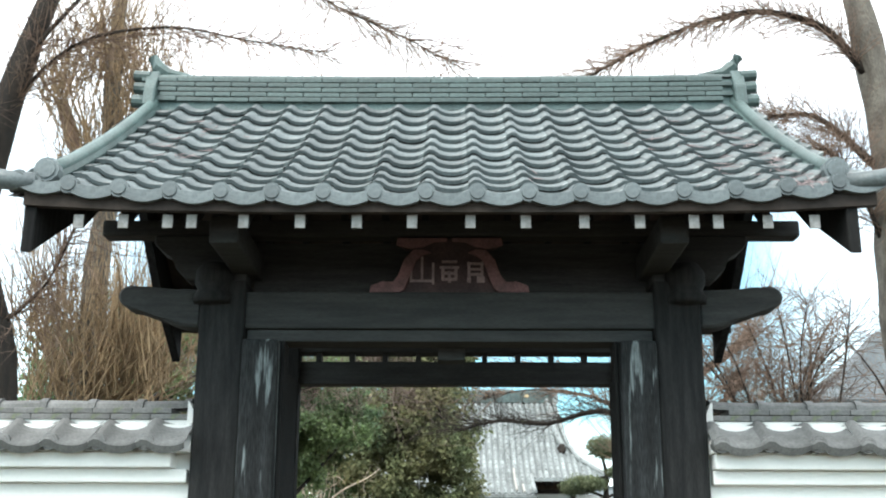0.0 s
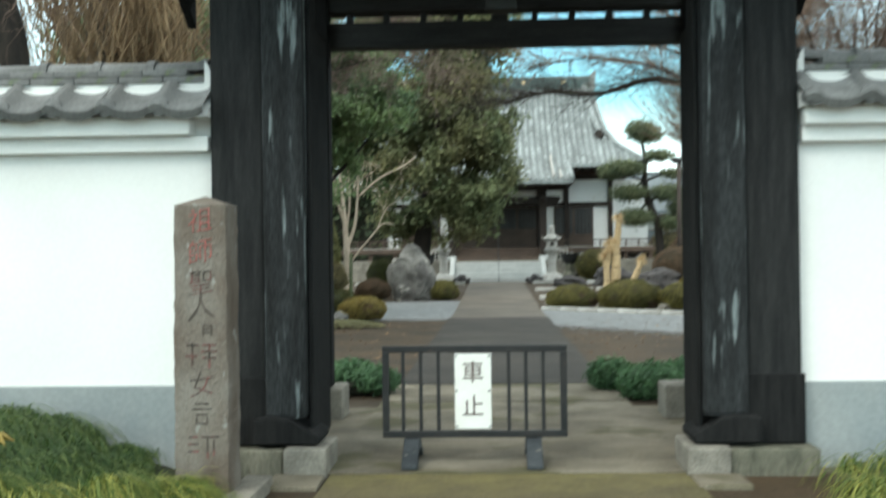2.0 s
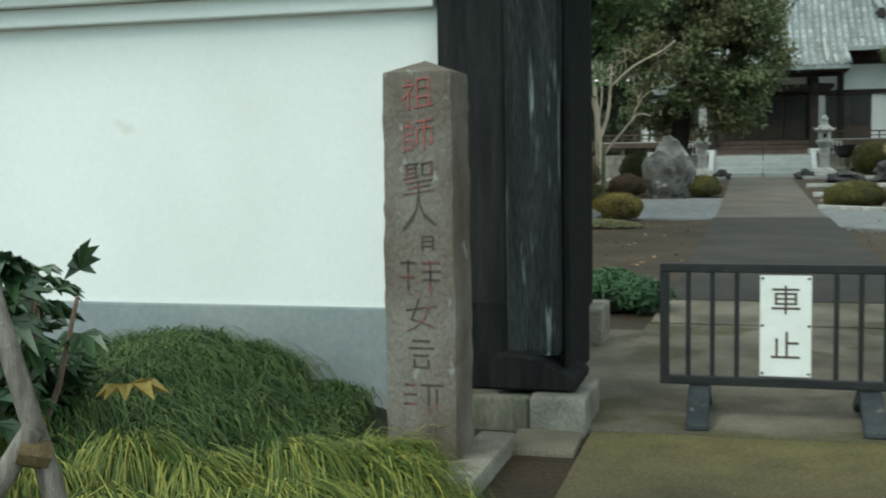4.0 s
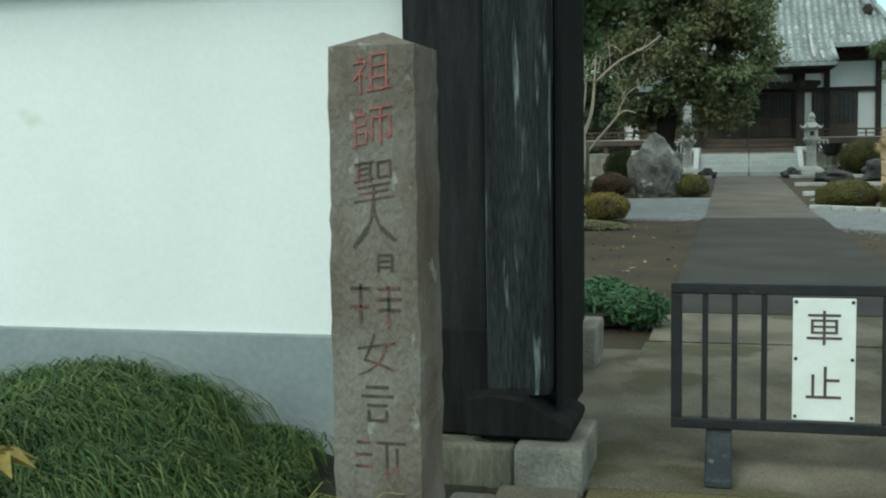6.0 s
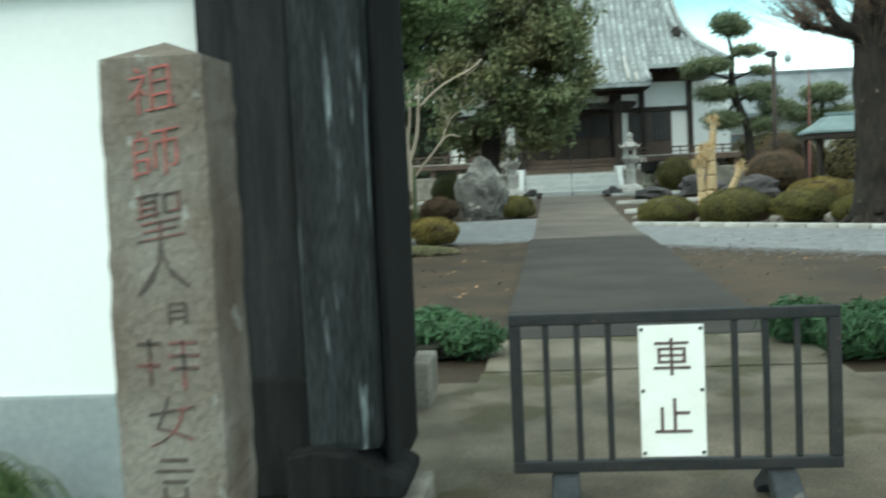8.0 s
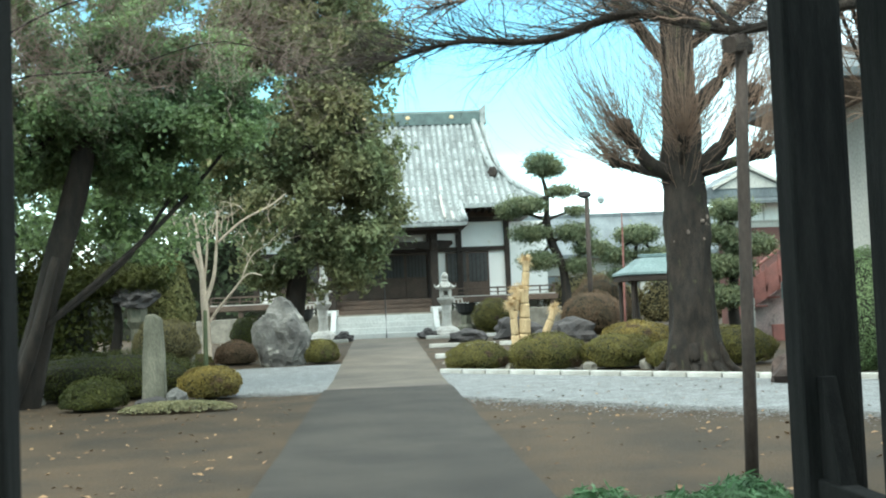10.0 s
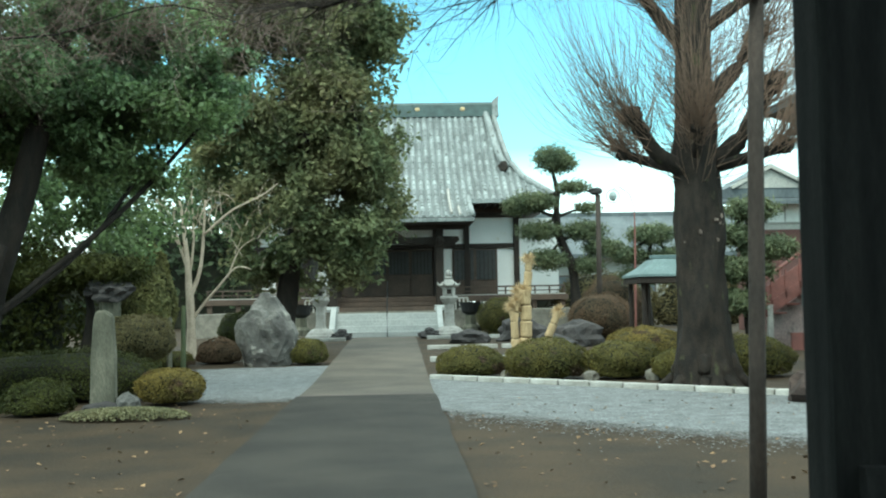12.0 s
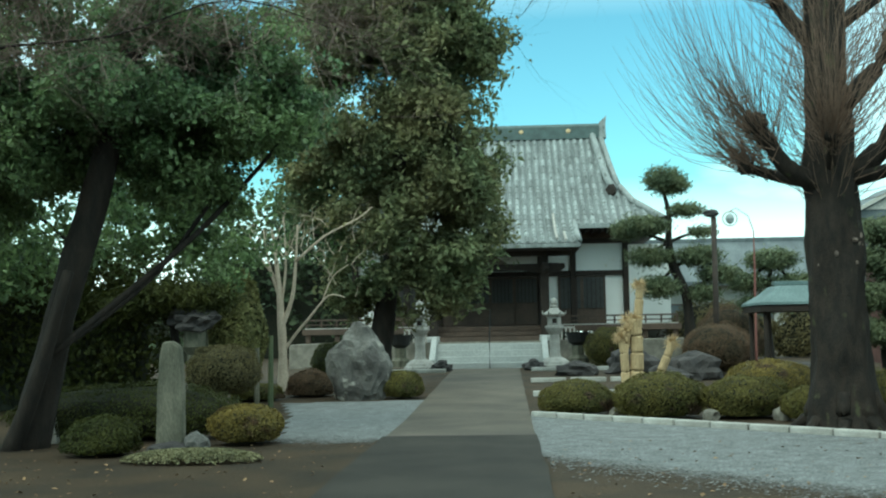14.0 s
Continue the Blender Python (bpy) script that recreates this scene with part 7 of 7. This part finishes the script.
bmesh.ops.remove_doubles(bm, verts=bm.verts, dist=0.003)
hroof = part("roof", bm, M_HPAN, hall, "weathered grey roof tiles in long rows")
# side hips
verts, faces = [], []
for s in (-1, 1):
    for flip in (1, -1):
        quad_strip([(s * hall_half(y), RIDGE_Y + flip * (y - RIDGE_Y), hall_z(y)) for y in (50.4, 51.2, 52.2, 53.3)], [(s * (6.7 - 0.0), RIDGE_Y + flip * (y - RIDGE_Y), 5.45) for y in (50.4, 51.2, 52.2, 53.3)])
    quad_strip([(s * 5.15, 53.3, 7.1), (s * 5.15, 59.7, 7.1)], [(s * 6.7, 50.4, 5.45), (s * 6.7, 62.6, 5.45)])
    k = len(verts)
    verts += [(s * 4.7, 53.3, 7.1), (s * 4.7, 59.7, 7.1), (s * 4.7, 56.5, 9.7)]
    faces.append((k, k + 1, k + 2))
raw("hip", verts, faces, M_HROOF, hroof)
# rolls between the tile rows, with stepped courses
vs, fs = [], []


def rolls(x_of, y0, y1, lift, n):
    """One roll of cover tiles up the slope, in short overlapping lengths."""
    for k in range(n):
        a, b = y0 + (y1 - y0) * k / n, y0 + (y1 - y0) * (k + 1.02) / n
        b = min(b, y1)
        base = len(vs)
        for y, r, dz in ((a, 0.092, 0.014), (b, 0.078, 0.0)):
            x = x_of(y)
            for j in range(5):
                an = math.pi * j / 4
                vs.append((x + r * math.cos(an), y, hall_z(y) + lift + dz + r * math.sin(an)))
        for j in range(4):
            fs.append((base + j, base + j + 1, base + 5 + j + 1, base + 5 + j))
        fs.append(tuple(base + j for j in range(5)))


for i in range(-17, 18):
    x = i * 0.28
    top = 56.4
    lo = 47.85 if abs(x) < 3.15 else 50.35
    rolls(lambda y, x=x: x if abs(x) < hall_half(max(y, 50.4)) else math.copysign(hall_half(max(y, 50.4)), x), lo, top, 0.0, 20 if lo < 50 else 15)
for i in (18, 19, 20, 21, 22):
    x = 0.28 * i
    hi = float(np.interp(x, [4.98, 5.15, 5.55, 6.2, 6.7], [54.5, 53.3, 52.2, 51.2, 50.4])) 
    for s in (-1, 1):
        rolls(lambda y, x=x, s=s: s * x, 50.35, max(hi, 50.7), 0.0, 5)
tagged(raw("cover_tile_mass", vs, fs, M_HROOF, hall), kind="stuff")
part("eave_edge", box(-3.25, 3.25, 47.82, 47.98, 4.40, 4.545, 0.02), M_HROOF, hroof)
part("eave_board", box(-3.15, 3.15, 47.95, 50.4, 4.36, 4.42, 0.0), M_HWOOD, hroof)
for s in (-1, 1):
    a, b = sorted((s * 3.22, s * 6.7))
    part("eave_edge", prism([(s * 3.22, 5.27), (s * 5.5, 5.30), (s * 6.75, 5.42), (s * 6.75, 5.55), (s * 5.5, 5.42), (s * 3.22, 5.40)], "y", 50.30, 50.46), M_HROOF, hroof)
    part("eave_board", box(a, b, 50.42, 52.1, 5.28, 5.36, 0.0), M_HWOOD, hroof)
    part("soffit", box(*sorted((s * 5.2, s * 6.7)), 50.5, 62, 5.28, 5.36, 0.0), M_HWOOD, hroof)
    for k in range(12):
        x = s * (3.35 + 0.29 * k)
        part("rafter", box(x - 0.04, x + 0.04, 50.46, 52.0, 5.18, 5.28, 0.0), M_HWOOD, hroof)
    # porch edge ridge, descending ridges and their end tiles
    part("porch_ridge", tube([(s * 3.2, y, hall_z(y) + 0.08) for y in (47.95, 48.6, 49.3, 50.0, 50.6)], [0.11] * 5, 8), M_HROOF, hroof, smooth=True)
    part("porch_verge", box(*sorted((s * 3.10, s * 3.24)), 47.95, 50.5, 4.40, 4.56, 0.0), M_HWOOD, hroof)
    part("descending_ridge", tube([(s * (hall_half(y) - 0.35), y, hall_z(y) + 0.14) for y in (52.9, 53.6, 54.5, 55.5, 56.4)], [0.15] * 5, 8), M_HROOF, hroof, smooth=True)
    part("verge_roll", tube([(s * hall_half(y), y, hall_z(y) + 0.06) for y in (53.3, 54.0, 54.8, 55.6, 56.5)], [0.12] * 5, 8), M_HROOF, hroof, smooth=True)
    part("ridge_end_tile", lump((s * 4.80, 52.75, 6.98), (0.2, 0.14, 0.26), 0.4, 2, s, 2), M_HWOOD, hroof)
    part("corner_ridge", tube([(s * hall_half(y), y, hall_z(y) + 0.10) for y in (50.4, 51.2, 52.2, 53.2)], [0.13] * 4, 8), M_HROOF, hroof, smooth=True)
    part("snow_bar", tube([(s * 2.45, y, hall_z(y) + 0.11) for y in (48.2, 49.2, 50.2, 51.2)], [0.05] * 4, 6), M_LANT, hroof)
    part("snow_bar", tube([(s * 2.75, y, hall_z(y) + 0.11) for y in (47.9, 48.6, 49.3)], [0.05] * 3, 6), M_LANT, hroof)
hridge = part("ridge", prism([(56.26, 9.65), (56.74, 9.65), (56.70, 10.18), (56.56, 10.30), (56.44, 10.30), (56.30, 10.18)], "x", -4.75, 4.75), M_RIDGE, hall)
for s in (-1, 1):
    part("ridge_end_ornament", prism([(s * 4.70, 9.6), (s * 5.0, 9.65), (s * 4.95, 10.1), (s * 5.02, 10.62), (s * 4.86, 10.42), (s * 4.70, 10.32)], "y", 56.2, 56.8, None, 0.02), M_HROOF, hridge)
for k in range(-2, 3):
    part("crest", lump((2.0 * k - 0.6, 56.27, 9.98), (0.11, 0.03, 0.09), 0.1, 2, k, 2), M_STRAW, hridge, "gilt roof crest")

# ---- things beyond ----
lp = thing("garden_lamp", (6.35, 40.0, 0.22), "dark wrapped lamp post with a small head", "lamp")
part("post", tube([(6.35, 40, 0.2), (6.36, 40, 2.4), (6.38, 40, 4.55)], [0.085, 0.08, 0.075], 9, rough=0.3), M_RUST, lp, smooth=True)
part("head", lump((6.30, 40, 4.66), (0.22, 0.15, 0.12), 0.4, 2, 1, 2), M_IRON, lp)
gl = thing("globe_lamp", (7.5, 40.5, 0.23), "round globe lamp hung on a thin curved rusted arm", "lamp")
part("post", tube([(7.5, 40.5, 0.2), (7.55, 40.5, 3.0), (7.56, 40.5, 4.2), (7.42, 40.5, 4.62), (7.1, 40.5, 4.84), (6.92, 40.5, 4.76)], [0.035, 0.03, 0.014, 0.012, 0.012, 0.01], 8), M_REDIRON, gl)
bm = tube([(6.92 + 0.2 * math.cos(a), 40.5, 4.55 + 0.2 * math.sin(a)) for a in [2 * math.pi * k / 20 for k in range(21)]], [0.018] * 21, 5)
part("ring", bm, M_LANT, gl)
part("lamp_glass", lathe([(0.03, -0.15), (0.10, -0.10), (0.13, 0.0), (0.10, 0.10), (0.03, 0.16)], (6.92, 40.5, 4.55), 10), M_LAMP, gl)

pv = thing("well_pavilion", (7.6, 36.5, 0.15), "small pavilion with a patinated copper roof on posts", "pavilion")
part("roof", lathe([(1.5, 2.02), (1.48, 2.08), (1.0, 2.30), (0.75, 2.46), (0.7, 2.48)], (7.6, 36.5, 0.0), 4, True), M_GREENROOF, pv)
part("roof_cap", box(7.1, 8.1, 36.35, 36.65, 2.5, 2.6, 0.02), M_GREENROOF, pv)
part("eave_frame", lathe([(1.45, 1.86), (1.45, 2.0)], (7.6, 36.5, 0.0), 4, True), M_HWOOD, pv)
for x in (6.72, 8.45):
    for y in (35.7, 37.3):
        part("post", tube([(x, y, 0.12), (x, y, 1.95)], [0.06, 0.055], 8), M_HWOOD, pv)
part("post", tube([(6.98, 36.6, 0.12), (6.98, 36.6, 1.95)], [0.07, 0.07], 8), M_HWOOD, pv)

lh = thing("long_house", (16, 78, 0.3), "long low building with a dark slate roof", "house")
part("wall", box(6.0, 30.0, 76.0, 84.0, 0.2, 4.2, 0.0), M_WALL2, lh)
part("roof", prism([(74.8, 4.0), (80.0, 6.75), (85.2, 4.0), (85.2, 4.25), (80.0, 7.0), (74.8, 4.25)], "x", 5.0, 31.0), M_SLATE, lh)
part("roof_ridge", box(5.0, 31.0, 79.8, 80.2, 6.9, 7.15, 0.03), M_SLATE, lh)
for k in range(9):
    w = part("window", box(7.5 + 2.4 * k, 9.1 + 2.4 * k, 75.93, 76.0, 1.6, 3.0, 0.01), M_HWOOD2, lh)
    part("pane", box(7.58 + 2.4 * k, 9.02 + 2.4 * k, 75.91, 75.929, 1.68, 2.92, 0.0), M_PANE, w)

rh = thing("red_house", (14.5, 48, 0.3), "two-storey red-boarded house with a gabled slate roof", "house")
part("lower_wall", box(12.6, 24.0, 45.2, 47.0, 0.2, 3.75, 0.0), M_REDWALL, rh, "red-brown boarded lower wall")
part("upper_wall", box(12.6, 24.0, 45.2, 47.0, 3.752, 5.0, 0.0), M_WALL2, rh, "cream rendered upper wall")
part("roof", prism([(11.1, 4.80), (11.1, 4.92), (11.8, 5.24), (13.08, 5.95), (14.5, 5.24), (17.5, 4.95), (17.5, 4.80)], "y", 44.6, 47.2), M_SLATE, rh)
part("gable_wall", prism([(11.95, 5.13), (13.08, 5.76), (14.3, 5.13)], "y", 44.56, 44.598), M_WALL2, rh)
part("bargeboard", prism([(11.75, 5.10), (13.08, 5.79), (14.45, 5.10), (14.5, 5.2), (13.08, 5.93), (11.7, 5.2)], "y", 44.4, 44.555), M_WALL2, rh, "pale bargeboard")
part("lower_roof", prism([(44.2, 4.55), (45.3, 4.9), (45.3, 5.0), (44.2, 4.66)], "x", 11.2, 18.0), M_SLATE, rh)
w = part("window", box(13.1, 14.95, 45.12, 45.198, 3.95, 4.68, 0.01), M_WALL2, rh)
for k in range(3):
    part("pane", box(13.16 + 0.6 * k, 13.7 + 0.6 * k, 45.09, 45.118, 4.0, 4.62, 0.0), M_SIGN, w)
for k in range(7):
    part("board_batten", box(12.7 + 0.8 * k, 12.76 + 0.8 * k, 45.17, 45.199, 0.3, 3.7, 0.0), M_REDIRON, rh)

sc = thing("steel_stair", (10.5, 35.0, 0.1), "red painted steel outside stair with sheeted sides", "stair")
part("stringer", prism([(9.4, 0.85), (13.6, 3.6), (13.6, 3.9), (9.3, 1.12)], "y", 34.6, 34.66), M_REDIRON, sc)
part("stringer", prism([(9.4, 0.85), (13.6, 3.6), (13.6, 3.9), (9.3, 1.12)], "y", 35.6, 35.66), M_REDIRON, sc)
part("handrail", tube([(8.77, 34.58, 1.34), (13.6, 34.58, 4.85)], [0.045, 0.045], 8), M_REDIRON, sc)
part("side_sheet", prism([(9.1, 0.95), (13.6, 3.7), (13.6, 4.35), (9.1, 1.4)], "y", 34.62, 34.64), M_REDIRON, sc, "dull red stair side sheet")
part("stair_base", box(10.09, 10.84, 34.45, 34.56, 0.05, 0.55, 0.01), M_REDIRON, sc, "dull red panel at the foot of the stair")
part("newel", box(9.55, 9.68, 34.55, 34.7, 0.05, 1.25, 0.01), M_LANT, sc)
part("newel", box(9.0, 9.08, 34.58, 34.68, 0.05, 1.28, 0.01), M_REDIRON, sc)
for k in range(12):
    part("tread", box(9.4 + 0.34 * k, 9.72 + 0.34 * k, 34.66, 35.6, 0.80 + 0.22 * k, 0.84 + 0.22 * k, 0.0), M_REDIRON, sc)
    part("post", box(9.3 + 0.36 * k, 9.34 + 0.36 * k, 34.6, 34.64, 0.95 + 0.23 * k, 1.65 + 0.245 * k, 0.0), M_REDIRON, sc)
part("stair_wall", prism([(9.68, 0.1), (13.6, 0.1), (13.6, 3.4), (9.68, 0.98)], "y", 34.9, 35.0), M_STAIN, sc, "stained pinkish wall under the stair")
eb = thing("electric_box", (10.55, 34.4, 1.0), "pale green electric box on a post", "box")
part("case", box(10.38, 10.72, 34.3, 34.5, 1.21, 1.66, 0.02), M_GREENROOF, eb)
part("post", box(10.50, 10.58, 34.36, 34.44, 0.1, 1.21, 0.0), M_IRON, eb)
tagged(part("dark_rock", lump((6.4, 22.4, 0.12), (0.62, 0.5, 0.36), 0.3, 1.4, 78, 3, 0.3), M_BROCK), "dark brown rock beside the gravel drive", "rock")
bt = thing("garden_house", (10.15, 26.0, 0), "cream-walled garden house with deep tiled eaves", "house")
part("roof", lathe([(3.6, 4.92), (3.62, 5.06), (2.2, 5.65), (0.8, 6.55), (0.2, 7.05)], (10.15, 26.0, 0.0), 4, True), M_SLATE, bt)
part("eave_frame", lathe([(3.0, 4.73), (3.45, 4.90)], (10.15, 26.0, 0.0), 4, True), M_HWOOD2, bt)
part("wall", box(8.6, 12.4, 24.4, 27.6, 0.0, 4.80, 0.0), M_WALL2, bt)
w = part("window", box(8.9, 10.4, 24.34, 24.398, 1.7, 3.0, 0.01), M_HWOOD, bt)
for k in range(2):
    part("pane", box(8.97 + 0.72 * k, 9.61 + 0.72 * k, 24.31, 24.338, 1.78, 2.92, 0.0), M_PANE, w)
part("wind_bell", lathe([(0.07, 0), (0.065, 0.12), (0.02, 0.16), (0.008, 0.17), (0.008, 0.32)], (7.66, 27.0, 4.61), 8), M_IRON, bt)

# far trees close the horizon
for i, (x0, x1, y, h) in enumerate(((-60, -12, 62, 7), (-16, 4, 70, 10), (20, 70, 92, 6), (-34, -14, 40, 6))):
    ft = thing("far_trees", ((x0 + x1) / 2, y, 0.3), "distant belt of dark evergreen trees", "trees")
    tagged(ft, kind="stuff")
    blobs = [((rng.uniform(x0, x1), y + rng.uniform(-2, 2), rng.uniform(0.2, 0.7) * h), (1.8, 1.5, 0.3 * h)) for _ in range(40)]
    pts, d = cloud(blobs, 9000, 0.6)
    pts[:, 2] = np.maximum(pts[:, 2], 0.3)
    v, f = leaves(pts, d, 0.30, 1.5, 0.8)
    raw("foliage", v, f, M_FAR, ft)
    # Solid block coloured as the shade inside the tree belt.
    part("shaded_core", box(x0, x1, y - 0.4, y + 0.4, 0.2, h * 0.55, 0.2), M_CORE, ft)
